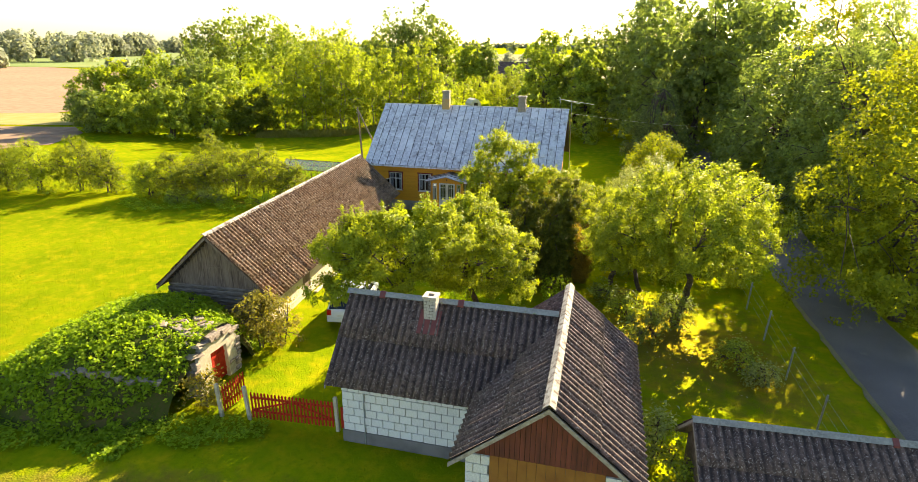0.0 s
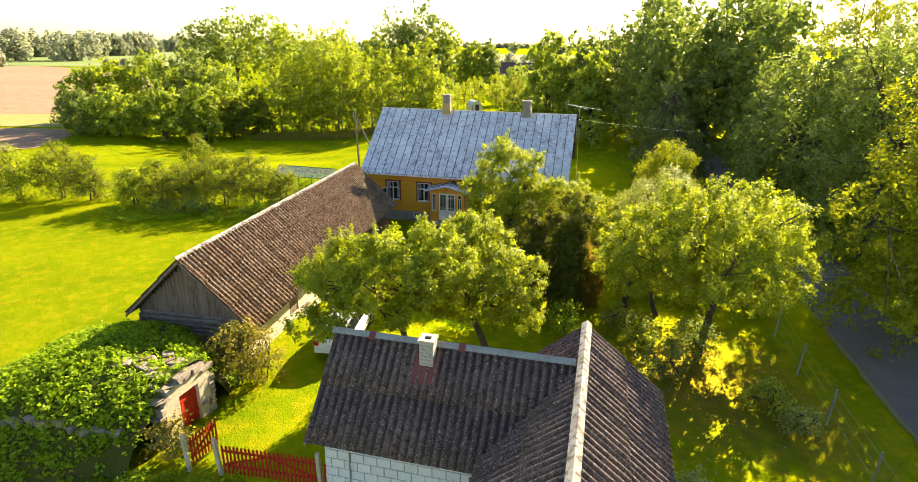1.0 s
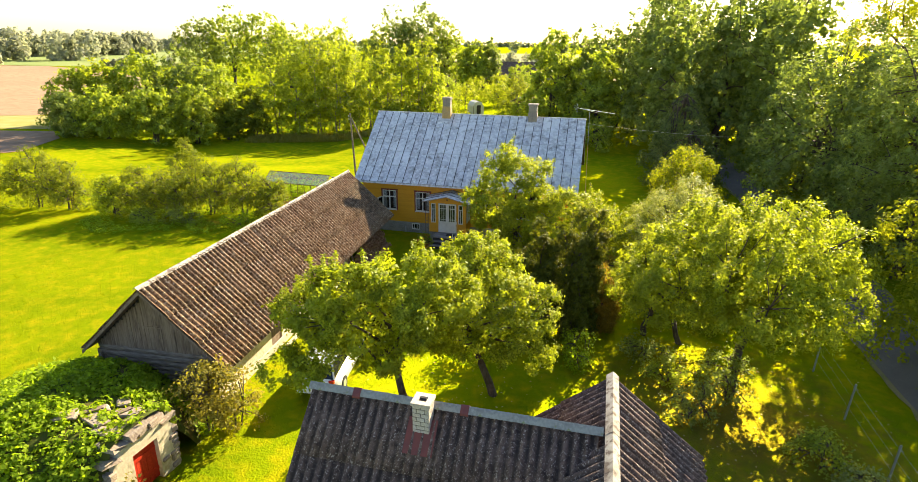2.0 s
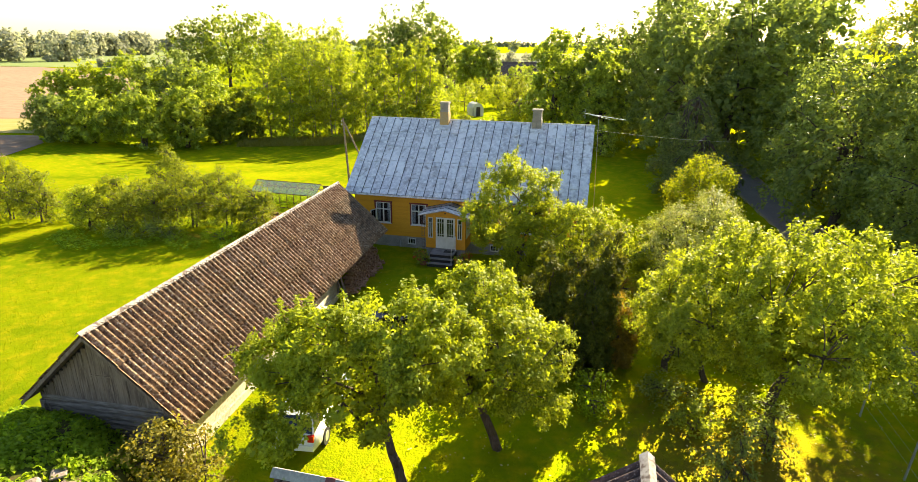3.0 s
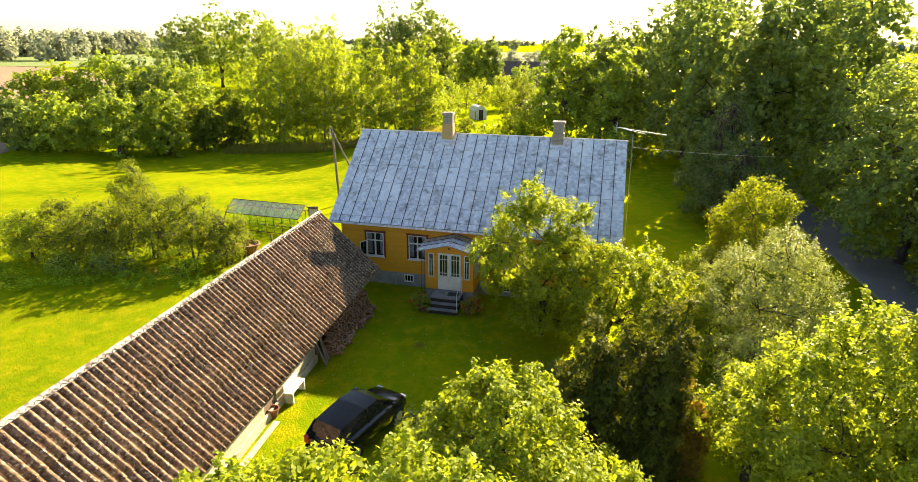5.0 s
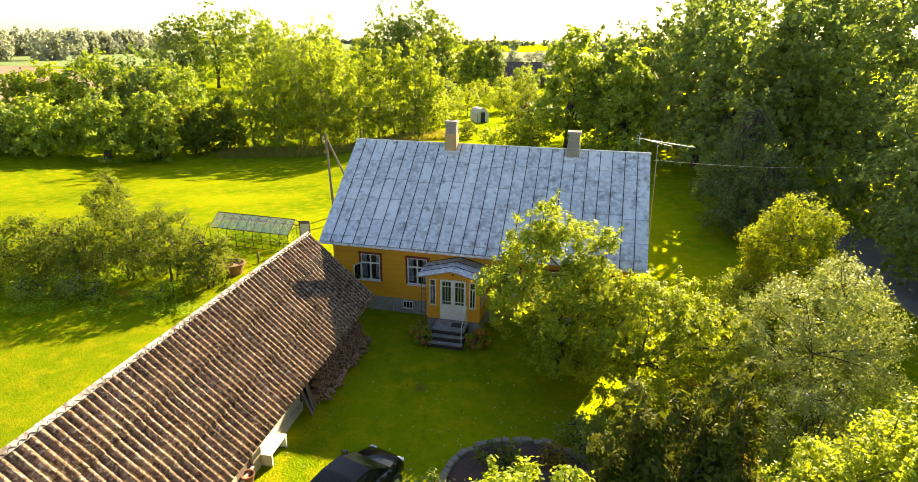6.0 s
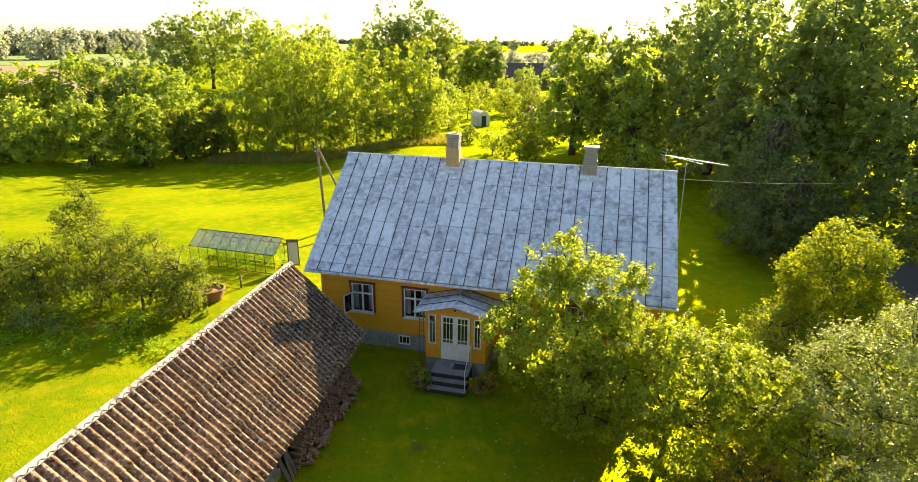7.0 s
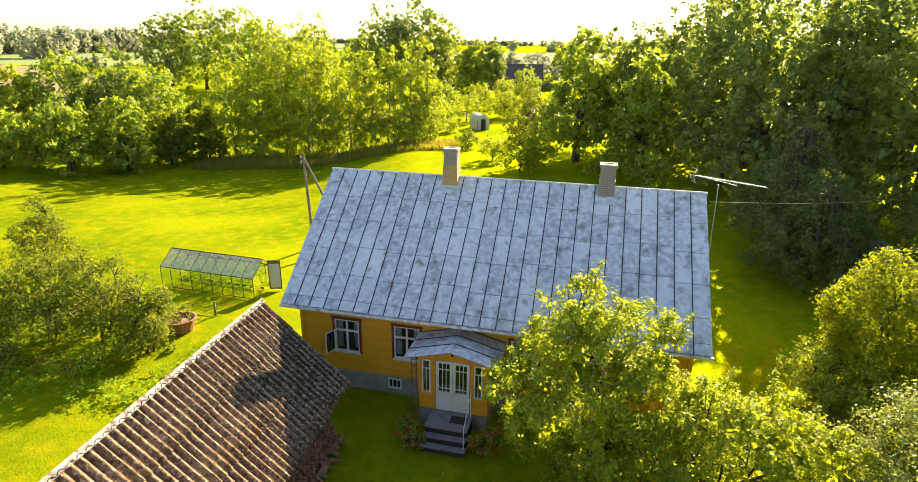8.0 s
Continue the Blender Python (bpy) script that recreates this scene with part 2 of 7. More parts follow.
M_BIRCH_BARK = material("pale_bark", (0.30, 0.26, 0.2), (0.16, 0.13, 0.1), None, 3, 10, 0.9)
M_FIELDSTONE = material("fieldstone", (0.28, 0.21, 0.155), (0.19, 0.14, 0.105), (0.36, 0.30, 0.24), 2, 18, 0.9, bump=0.5, bump_scale=12, vary=(0.23, 0.18, 0.145))
M_MOUND = material("mound_turf", (0.075, 0.085, 0.015), (0.10, 0.07, 0.03), (0.055, 0.085, 0.010), 1.2, 8, 0.95, bump=0.8, bump_scale=8, spec=0.1)
M_GLASS = glass_material("window_glass", (0.85, 0.9, 0.95), 0.02, 0.9)
M_GREEN_GLASS = glass_material("greenhouse_glass", (0.90, 0.95, 0.86), 0.2, 0.9, 0.5)
M_DARK = material("dark_interior", (0.035, 0.03, 0.028), (0.05, 0.04, 0.035), None, 2, 9, 0.9)
M_METAL = material("galvanised_steel", (0.42, 0.44, 0.47), (0.3, 0.31, 0.33), None, 4, 30, 0.45, 0.6)
M_RUST = material("rusty_iron", (0.16, 0.075, 0.04), (0.10, 0.05, 0.03), (0.24, 0.12, 0.06), 3, 18, 0.85)
M_FIREWOOD = material("split_firewood", (0.40, 0.20, 0.11), (0.28, 0.14, 0.08), (0.5, 0.3, 0.18), 3, 14, 0.9, vary=(0.30, 0.155, 0.09))
M_CAR_WHITE = material("white_car_paint", (0.78, 0.78, 0.76), None, None, rough=0.25)
M_CAR_BLACK = material("black_car_paint", (0.006, 0.007, 0.009), None, None, rough=0.12)
M_TYRE = material("tyre_rubber", (0.018, 0.018, 0.018), (0.03, 0.028, 0.026), None, 6, 20, 0.85)
M_CAR_GLASS = material("tinted_car_glass", (0.012, 0.014, 0.016), None, None, rough=0.06)
M_LAMP_RED = material("red_lamp_glass", (0.5, 0.012, 0.008), None, None, rough=0.2)
M_LAMP_CLEAR = material("clear_lamp_glass", (0.6, 0.6, 0.58), None, None, rough=0.15)
M_TUB = material("rust_brown_tub", (0.27, 0.13, 0.075), (0.19, 0.09, 0.055), (0.34, 0.18, 0.11), 3, 16, 0.85, bump=0.3)
M_TERRACOTTA = material("terracotta", (0.30, 0.115, 0.055), (0.22, 0.09, 0.05), None, 4, 20, 0.85)
M_FLOWER_RED = material("red_petals", (0.62, 0.05, 0.012), (0.7, 0.12, 0.02), None, 6, 20, 0.6)
M_CURTAIN = material("white_curtain", (0.62, 0.6, 0.56), None, None, rough=0.9)
M_BED_SOIL = material("bed_soil", (0.085, 0.05, 0.04), (0.06, 0.036, 0.03), (0.12, 0.075, 0.055), 2, 22, 0.95, bump=0.7, bump_scale=14)
M_MOSS = material("roof_moss", (0.035, 0.028, 0.018), (0.055, 0.042, 0.026), None, 6, 30, 1.0)

L_APPLE = leaf_material("apple_leaves", (0.12, 0.17, 0.020), (0.44, 0.50, 0.045), (0.31, 0.365, 0.032), 0.5, 0.5, (1.75, 1.6, 0.45), 0.14)
L_APPLE_Y = leaf_material("yellowing_apple_leaves", (0.13, 0.18, 0.022), (0.44, 0.50, 0.045), (0.33, 0.37, 0.034), 0.5, 0.5, (1.65, 1.55, 0.45), 0.16)
L_YELLOW = leaf_material("yellow_leaves", (0.12, 0.175, 0.014), (0.38, 0.42, 0.022), (0.22, 0.28, 0.018), 0.5)
L_WILLOW = leaf_material("silver_leaves", (0.17, 0.21, 0.06), (0.42, 0.47, 0.15), None, 0.42, 0.45, (1.45, 1.35, 0.5), 0.3)
L_PLUM = leaf_material("plum_leaves", (0.10, 0.135, 0.02), (0.26, 0.31, 0.045), (0.17, 0.20, 0.03), 0.45)
L_FOREST = leaf_material("broad_leaves", (0.12, 0.175, 0.034), (0.42, 0.50, 0.075), (0.31, 0.375, 0.052), 0.48, 0.5, (1.65, 1.55, 0.5), 0.12)
L_ASH = leaf_material("ash_leaves", (0.12, 0.155, 0.016), (0.34, 0.37, 0.03), (0.24, 0.28, 0.022), 0.5)
L_BIRCH = leaf_material("birch_leaves", (0.16, 0.215, 0.03), (0.46, 0.52, 0.06), (0.34, 0.40, 0.045), 0.5, 0.5, (1.6, 1.5, 0.4), 0.12)
# extra blue in the dark and broad leaves stands in for haze
L_DARK = leaf_material("dark_leaves", (0.10, 0.14, 0.05), (0.34, 0.40, 0.105), (0.24, 0.285, 0.075), 0.47, 0.5, (1.5, 1.5, 0.6), 0.12)
L_CONIFER = leaf_material("conifer_sprays", (0.055, 0.075, 0.014), (0.165, 0.185, 0.028), (0.125, 0.13, 0.02), 0.3, 0.6)
L_SPRUCE = leaf_material("spruce_sprays", (0.08, 0.115, 0.045), (0.19, 0.24, 0.08), None, 0.36, 0.6)
L_WEED = leaf_material("weed_leaves", (0.12, 0.20, 0.016), (0.40, 0.50, 0.03), (0.27, 0.36, 0.022), 0.5, 0.6, (1.55, 1.6, 0.4))
L_RUSSET = leaf_material("russet_leaves", (0.20, 0.16, 0.03), (0.36, 0.26, 0.05), None, 0.45)
L_BROWNISH = leaf_material("brownish_leaves", (0.13, 0.13, 0.03), (0.36, 0.33, 0.08), (0.24, 0.22, 0.05), 0.45)
# leaves paled and greyed: distance haze is put into their colour
L_FAR_HAZED = leaf_material("hazed_wood_leaves", (0.31, 0.32, 0.235), (0.37, 0.385, 0.285), None, 0.5, 0.6, (1.2, 1.2, 0.9))


# ---- tools for building ----
def box(bm, x0, x1, y0, y1, z0, z1, m=None, taper=0.0):
    """Adds a box between two corners, moved by m; taper draws its top in."""
    vs = []
    for z, k in ((z0, 0), (z1, taper)):
        for x, y in ((x0 + k, y0 + k), (x1 - k, y0 + k), (x1 - k, y1 - k), (x0 + k, y1 - k)):
            p = Vector((x, y, z))
            vs.append(bm.verts.new(m @ p if m else p))
    for f in ((3, 2, 1, 0), (4, 5, 6, 7), (0, 1, 5, 4), (1, 2, 6, 5), (2, 3, 7, 6), (3, 0, 4, 7)):
        bm.faces.new([vs[i] for i in f])
    return bm


def rod(bm, a, b, r0, r1=None, sides=6):
    """Adds a tapered rod from a to b."""
    r1 = r0 if r1 is None else r1
    a, b = Vector(a), Vector(b)
    q = (b - a).to_track_quat("Z", "Y")
    rings = []
    for p, r in ((a, r0), (b, r1)):
        rings.append([bm.verts.new(p + q @ Vector((r * math.cos(t), r * math.sin(t), 0))) for t in (2 * math.pi * i / sides for i in range(sides))])
    for i in range(sides):
        j = (i + 1) % sides
        bm.faces.new((rings[0][i], rings[0][j], rings[1][j], rings[1][i]))
    bm.faces.new(rings[0][::-1])
    bm.faces.new(rings[1])
    return bm


def tube(bm, pts, r, sides=4):
    """Adds one unbroken tube through the points."""
    rings = []
    for i, p in enumerate(pts):
        d = Vector(pts[min(i + 1, len(pts) - 1)]) - Vector(pts[max(i - 1, 0)])
        q = d.to_track_quat("Z", "Y")
        rings.append([bm.verts.new(Vector(p) + q @ Vector((r * math.cos(t), r * math.sin(t), 0))) for t in (2 * math.pi * k / sides for k in range(sides))])
    for a, b in zip(rings, rings[1:]):
        for i in range(sides):
            j = (i + 1) % sides
            bm.faces.new((a[i], a[j], b[j], b[i]))
    bm.faces.new(rings[0][::-1])
    bm.faces.new(rings[-1])
    return bm


def prism(bm, outline, y0, y1, m=None):
    """Extrudes an outline of (x, z) points from y0 to y1."""
    ends = []
    for y in (y0, y1):
        ends.append([bm.verts.new(m @ Vector((x, y, z)) if m else Vector((x, y, z))) for x, z in outline])
    n = len(outline)
    bm.faces.new(ends[0])
    bm.faces.new(ends[1][::-1])
    for i in range(n):
        j = (i + 1) % n
        bm.faces.new((ends[0][j], ends[0][i], ends[1][i], ends[1][j]))
    return bm


def mesh_of(name, bm, mat, smooth=False):
    bmesh.ops.recalc_face_normals(bm, faces=bm.faces)
    me = bpy.data.meshes.new(name)
    bm.to_mesh(me)
    bm.free()
    me.materials.append(mat)
    if smooth:
        me.shade_smooth()
    return me


def part(name, bm, mat, parent, label="", smooth=False, at=None):
    """One mesh object under a thing or a part, in its parent's own axes."""
    ob = new(name, mesh_of(name, bm, mat, smooth))
    ob.parent = parent
    if at is not None:
        ob.matrix_basis = at
    if label:
        tagged(ob, label)
    return ob


def piece(name, mesh, parent, at):
    ob = new(name, mesh)
    ob.parent = parent
    ob.matrix_basis = at
    return ob


def thing(name, m, label, category, group="", kind=""):
    e = new(name)
    e.empty_display_size = 0.3
    e.matrix_basis = m
    return tagged(e, label, category, group, kind)


def single(name, bm, mat, m, label, category="", group="", kind="", smooth=False):
    ob = new(name, mesh_of(name, bm, mat, smooth))
    ob.matrix_basis = m
    return tagged(ob, label, category, group, kind)


def turn_z(x, y, a, z=0.0):
    return Matrix.Translation((x, y, z)) @ Matrix.Rotation(a, 4, "Z")


def quads_mesh(name, corners, mat, smooth=False):
    """corners: array (n, 4, 3); each quad is an island of its own."""
    n = len(corners)
    me = bpy.data.meshes.new(name)
    me.vertices.add(4 * n)
    me.vertices.foreach_set("co", corners.reshape(-1).astype(np.float32))
    me.loops.add(4 * n)
    me.loops.foreach_set("vertex_index", np.arange(4 * n, dtype=np.int32))
    me.polygons.add(n)
    me.polygons.foreach_set("loop_start", np.arange(0, 4 * n, 4, dtype=np.int32))
    me.update(calc_edges=True)
    me.validate()
    me.materials.append(mat)
    return me


def holed_wall(bm, u0, u1, z0, z1, v0, v1, holes):
    """A wall along x with openings (u0, u1, z0, z1) that go through it."""
    us = sorted({u0, u1, *[h[0] for h in holes], *[h[1] for h in holes]})
    zs = sorted({z0, z1, *[h[2] for h in holes], *[h[3] for h in holes]})
    solid = {}
    for i in range(len(us) - 1):
        for j in range(len(zs) - 1):
            cu, cz = (us[i] + us[i + 1]) / 2, (zs[j] + zs[j + 1]) / 2
            solid[i, j] = not any(h[0] < cu < h[1] and h[2] < cz < h[3] for h in holes)
    vs = {}

    def vert(i, j, k):
        if (i, j, k) not in vs:
            vs[i, j, k] = bm.verts.new((us[i], (v0, v1)[k], zs[j]))
        return vs[i, j, k]

    for (i, j), s in solid.items():
        if not s:
            continue
        bm.faces.new([vert(i, j, 0), vert(i + 1, j, 0), vert(i + 1, j + 1, 0), vert(i, j + 1, 0)])
        bm.faces.new([vert(i, j, 1), vert(i, j + 1, 1), vert(i + 1, j + 1, 1), vert(i + 1, j, 1)])
        for (di, dj), (a, b) in {(-1, 0): ((i, j), (i, j + 1)), (1, 0): ((i + 1, j), (i + 1, j + 1)), (0, -1): ((i, j), (i + 1, j)), (0, 1): ((i, j + 1), (i + 1, j + 1))}.items():
            if not solid.get((i + di, j + dj), False):
                bm.faces.new([vert(*a, 0), vert(*b, 0), vert(*b, 1), vert(*a, 1)])
    return bm


# ---- trees and plants ----
rng = np.random.default_rng(7)


def leaf_quads(tips, outward, per_tip, spread, size, droop=0.15, up=0.4, needle=False):
    """Leaves in sprays round the tips of twigs: small folded diamonds that face out of their clump."""
    n = len(tips) * per_tip
    base = np.repeat(tips, per_tip, axis=0)
    out = np.repeat(outward, per_tip, axis=0)
    along = rng.random((n, 1)) * spread
    pos = base + out * along * 0.8 + rng.normal(0, spread * 0.45, (n, 3)) - np.array([0, 0, droop]) * rng.random((n, 1)) * spread
    nrm = rng.normal(0, 1, (n, 3)) * 0.58 + out * 0.85 + np.array([0, 0, up])
    nrm /= np.linalg.norm(nrm, axis=1, keepdims=True)
    d = rng.normal(0, 0.35 if needle else 1.0, (n, 3)) + out * (0.9 if needle else 0.5) + np.array([0, 0, 0.9 if needle else 0.0])
    d -= nrm * (d * nrm).sum(1, keepdims=True)
    d /= np.linalg.norm(d, axis=1, keepdims=True)
    s = np.cross(nrm, d)
    ln = size * (0.7 + 0.6 * rng.random((n, 1)))
    wd = ln * ((0.13 if needle else 0.26) + 0.1 * rng.random((n, 1)))
    fold = nrm * wd * 0.35
    return np.stack([pos - d * ln * 0.5, pos + s * wd + fold - d * ln * 0.05, pos + d * ln * 0.5, pos - s * wd + fold - d * ln * 0.05], axis=1)


def unit(v):
    return v / np.linalg.norm(v, axis=1, keepdims=True)


def lobe_tips(lobes, count, shell=0.6, clump=0.4):
    """Twig tips in a crown of lobes (x, y, z, rx, ry, rz): each lobe carries domed clumps of foliage with gaps between them."""
    lb = np.array(lobes, dtype=float)
    area = (lb[:, 3] * lb[:, 4] + lb[:, 4] * lb[:, 5] + lb[:, 3] * lb[:, 5]) / 3
    hubs, ways, rads = [], [], []
    for l, ar in zip(lb, area):
        m = max(3, int(3.6 * ar / clump ** 2))
        d = unit(rng.normal(0, 1, (m, 3)))
        c = l[:3] + d * l[3:6] * (0.72 + 0.28 * rng.random((m, 1)))
        # clumps that lie deep inside another lobe would never be seen
        q = np.linalg.norm((c[:, None, :] - lb[None, :, :3]) / lb[None, :, 3:6], axis=2)
        ok = np.sort(q, axis=1)[:, 0] > 0.66
        hubs.append(c[ok])
        ways.append(unit(d[ok] * np.array([1, 1, 0.8]) / (l[3:6] / l[3:6].max()) + np.array([0, 0, 0.35])))
        rads.append(clump * (0.6 + 0.75 * rng.random(int(ok.sum()))))
    hub, way, rad = np.concatenate(hubs), np.concatenate(ways), np.concatenate(rads)
    w = rad ** 2
    pick = rng.choice(len(hub), count, p=w / w.sum())
    d = unit(rng.normal(0, 1, (count, 3)) * 0.75 + way[pick] * 0.9)
    r = rad[pick] * (shell + (1 - shell) * rng.random(count) ** 0.6)
    return hub[pick] + d * r[:, None] * np.array([1.0, 1.0, 0.72]), d


def limb(bm, a, b, r0, r1, bends=3, wander=0.12, sides=6):
    a, b = Vector(a), Vector(b)
    prev, pr = a, r0
    way = [a]
    L = (b - a).length
    for i in range(1, bends + 1):
        t = i / bends
        p = a.lerp(b, t)
        if i < bends:
            p += Vector(rng.normal(0, wander * L * 0.35, 3).tolist()) + Vector((0, 0, 0.06 * L * math.sin(math.pi * t)))
        r = r0 + (r1 - r0) * t
        rod(bm, prev, p, pr, r, sides)
        prev, pr = p, r
        way.append(p)
    return bm, way


def tree(name, label, x, y, stems, lobes, tips, per_tip, spread, size, leaves, bark, group="", shell=0.6, twig=0.012, limbs=14, category="tree", crown_label="", z=0.0, droop=0.15, needle=False, clump=0.42, core=0.0, shoots=0):
    """stems: list of (foot x, foot y, top x, top y, top z, radius), relative to (x, y); lobes likewise."""
    e = thing(name, Matrix.Translation((x, y, z)), label, category, group)
    p, o = lobe_tips(lobes, tips, shell, clump)
    tops = [(Vector((tx, ty, tz)), r * 0.55) for fx, fy, tx, ty, tz, r in stems]
    wood = []
    for fx, fy, tx, ty, tz, r in stems:
        wood.append(limb(bmesh.new(), (fx, fy, -0.15), (tx, ty, tz), r, r * 0.62, 4, 0.07, 8)[0])
    ends = []
    for i in rng.permutation(len(p))[:limbs]:
        tgt = Vector(p[i].tolist())
        k = min(range(len(tops)), key=lambda q: (tops[q][0] - tgt).length)
        pts = limb(wood[k], tops[k][0], tgt, tops[k][1] * 0.7, 0.02, 4, 0.16, 5)[1]
        ends += [(pts[2], k), (pts[3], k)]
    for i in rng.permutation(len(p))[:limbs * 3]:
        tgt = Vector(p[i].tolist())
        s, k = min(ends, key=lambda q: (q[0] - tgt).length)
        limb(wood[k], s, tgt, 0.025, twig, 2, 0.1, 4)
    sprouts = []
    if shoots:
        # upright young shoots that stand out of the crown
        high = np.nonzero((o[:, 2] > 0.45) & (p[:, 2] > np.median(p[:, 2])))[0]
        for i in rng.permutation(high)[:shoots]:
            way = Vector((o[i] * 0.5 + rng.normal(0, 0.2, 3)).tolist()) + Vector((0, 0, 1.0))
            far = Vector(p[i].tolist()) + way.normalized() * rng.uniform(0.3, 0.75)
            near, k = min(ends, key=lambda q: (q[0] - Vector(p[i].tolist())).length)
            limb(wood[k], near, p[i].tolist(), 0.022, 0.012, 2, 0.08, 4)
            limb(wood[k], p[i].tolist(), far, 0.014, 0.006, 2, 0.08, 4)
            sprouts += [Vector(p[i].tolist()).lerp(far, k) for k in (0.35, 0.55, 0.75, 0.9, 1.0)]
    for bm in wood:
        part("trunk", bm, bark, e, smooth=True)
    quads = [leaf_quads(p, o, per_tip, spread, size, droop, 0.4, needle)]
    if core > 0:
        # broad inner sprays that keep daylight from falling straight through the crown
        inner = [(a, b, c, d * 0.6, f * 0.6, g * 0.6) for a, b, c, d, f, g in lobes]
        q, w = lobe_tips(inner, int(core * 170 * len(lobes)), 0.3, clump)
        quads.append(leaf_quads(q, w, 1, 0.05, size * 1.7))
    if sprouts:
        q = np.array([tuple(v) for v in sprouts])
        quads.append(leaf_quads(q, np.tile(np.array([[0.0, 0.0, 1.0]]), (len(q), 1)), 11, size * 0.9, size, droop, 0.4, needle))
    me = quads_mesh("crown", np.concatenate(quads), leaves)
    c = new("crown", me)
    c.parent = e
    if crown_label:
        tagged(c, crown_label)
    return e


def simple_crown(rx, ry, h, low=0.12, lumps=9):
    """Lobes for a free-standing crown of width 2 rx, 2 ry and height h."""
    out = [(0, 0, h * 0.55, rx * 0.72, ry * 0.72, h * 0.36)]
    for i in range(lumps):
        a = 2.399 * i + rng.random() * 0.6
        t = (i + 0.5) / lumps
        zz = h * (low + 0.16 + (0.80 - low - 0.16) * t)
        k = math.sin(math.pi * min(0.95, 0.25 + 0.75 * t)) ** 0.6
        out.append((rx * 0.55 * k * math.cos(a), ry * 0.55 * k * math.sin(a), zz, rx * (0.34 + 0.14 * rng.random()), ry * (0.34 + 0.14 * rng.random()), h * (0.13 + 0.06 * rng.random())))
    out.append((rx * 0.1, 0, h * 0.86, rx * 0.35, ry * 0.35, h * 0.14))
    return out


def tall_crown(rx, h, low=0.15, n=8):
    """Lobes for a slender, pointed crown."""
    out = []
    for i in range(n):
        t = i / (n - 1)
        k = (1 - t) ** 0.6 * (0.75 + 0.25 * min(1, 4 * t + 0.3)) + 0.12
        a = 2.4 * i
        out.append((rx * 0.22 * math.cos(a) * (1 - t), rx * 0.22 * math.sin(a) * (1 - t), h * (low + 0.08 + (0.86 - low) * t), rx * k, rx * k, h * 0.1 + 0.2))
    return out


# ---- ground, fields, road ----
def spaced(edges):
    out = []
    for a, b, n in edges:
        out += list(np.linspace(a, b, n, endpoint=False))
    return out + [edges[-1][1]]


def ease(v, a, b):
    t = min(1.0, max(0.0, (v - a) / (b - a)))
    return t * t * (3 - 2 * t)


def hollow(x, y):
    """The meadow sinks gently towards the birches."""
    return 2.2 * ease(y, 57, 92) * (1 - ease(y, 108, 126)) * ease(-x, 5, 22) * (1 - ease(-x, 38, 52))


def ground_z(x, y):
    near = max(0.0, 1 - max(abs(x) / 60, abs(y - 40) / 70))
    return near * (0.05 * noise.noise(Vector((x * 0.25, y * 0.25, 0))) + 0.02 * noise.noise(Vector((x * 1.1, y * 1.1, 3)))) - 0.03 - hollow(x, y)


def build_ground():
    xs = spaced([(-3200, -400, 8), (-400, -60, 14), (-60, 45, 140), (45, 400, 14), (400, 3200, 8)])
    ys = spaced([(-600, -20, 8), (-20, 110, 170), (110, 500, 24), (500, 4200, 14)])
    verts = [(x, y, ground_z(x, y)) for y in ys for x in xs]
    w = len(xs)
    faces = [(j * w + i, j * w + i + 1, (j + 1) * w + i + 1, (j + 1) * w + i) for j in range(len(ys) - 1) for i in range(w - 1)]
    me = bpy.data.meshes.new("ground")
    me.from_pydata(verts, [], faces)
    me.materials.append(M_GRASS)
    me.shade_smooth()
    tagged(new("ground", me), "sunlit mown lawn and meadow, yellow-green, worn to soil in places", "ground", kind="structure")


build_ground()


def flat_sheet(name, outline, z, mat, label, category):
    me = bpy.data.meshes.new(name)
    me.from_pydata([(x, y, z) for x, y in outline], [], [tuple(range(len(outline)))])
    me.materials.append(mat)
    tagged(new(name, me), label, category, kind="structure")


flat_sheet("field_ploughed", [(-75, 108), (-400, 62), (-900, 210), (-420, 330), (-205, 300), (-150, 260), (-68, 160)], 0.06, M_SOIL, "bare reddish-brown ploughed field", "field")
flat_sheet("field_ploughed_strip", [(-55, 84), (-60, 90), (-200, 92), (-200, 72), (-62, 66), (-53, 74)], 0.03, M_SOIL, "strip of bare brown ploughed soil", "field")
flat_sheet("field_stubble", [(-60, 92), (-69, 106), (-75, 108), (-260, 100), (-260, 92)], 0.04, M_STUBBLE, "straw-yellow stubble and dry grass strip", "field")
flat_sheet("field_meadow_far", [(-205, 302), (-420, 332), (-800, 400), (-800, 900), (-150, 900), (-150, 420), (-160, 300)], 0.10, M_FIELD, "far pale green meadow", "field")
flat_sheet("field_green_far", [(-1200, 950), (-1200, 2400), (-150, 2400), (-150, 950)], 0.45, M_FIELD, "far pale green crop field", "field")
flat_sheet("field_soil_far", [(6, 215), (4, 330), (120, 330), (120, 215)], 0.30, M_SOIL, "far bare brown field", "field")
flat_sheet("field_straw_far", [(-20, 340), (-40, 800), (400, 800), (300, 340)], 0.35, M_STUBBLE, "far straw-coloured stubble field", "field")

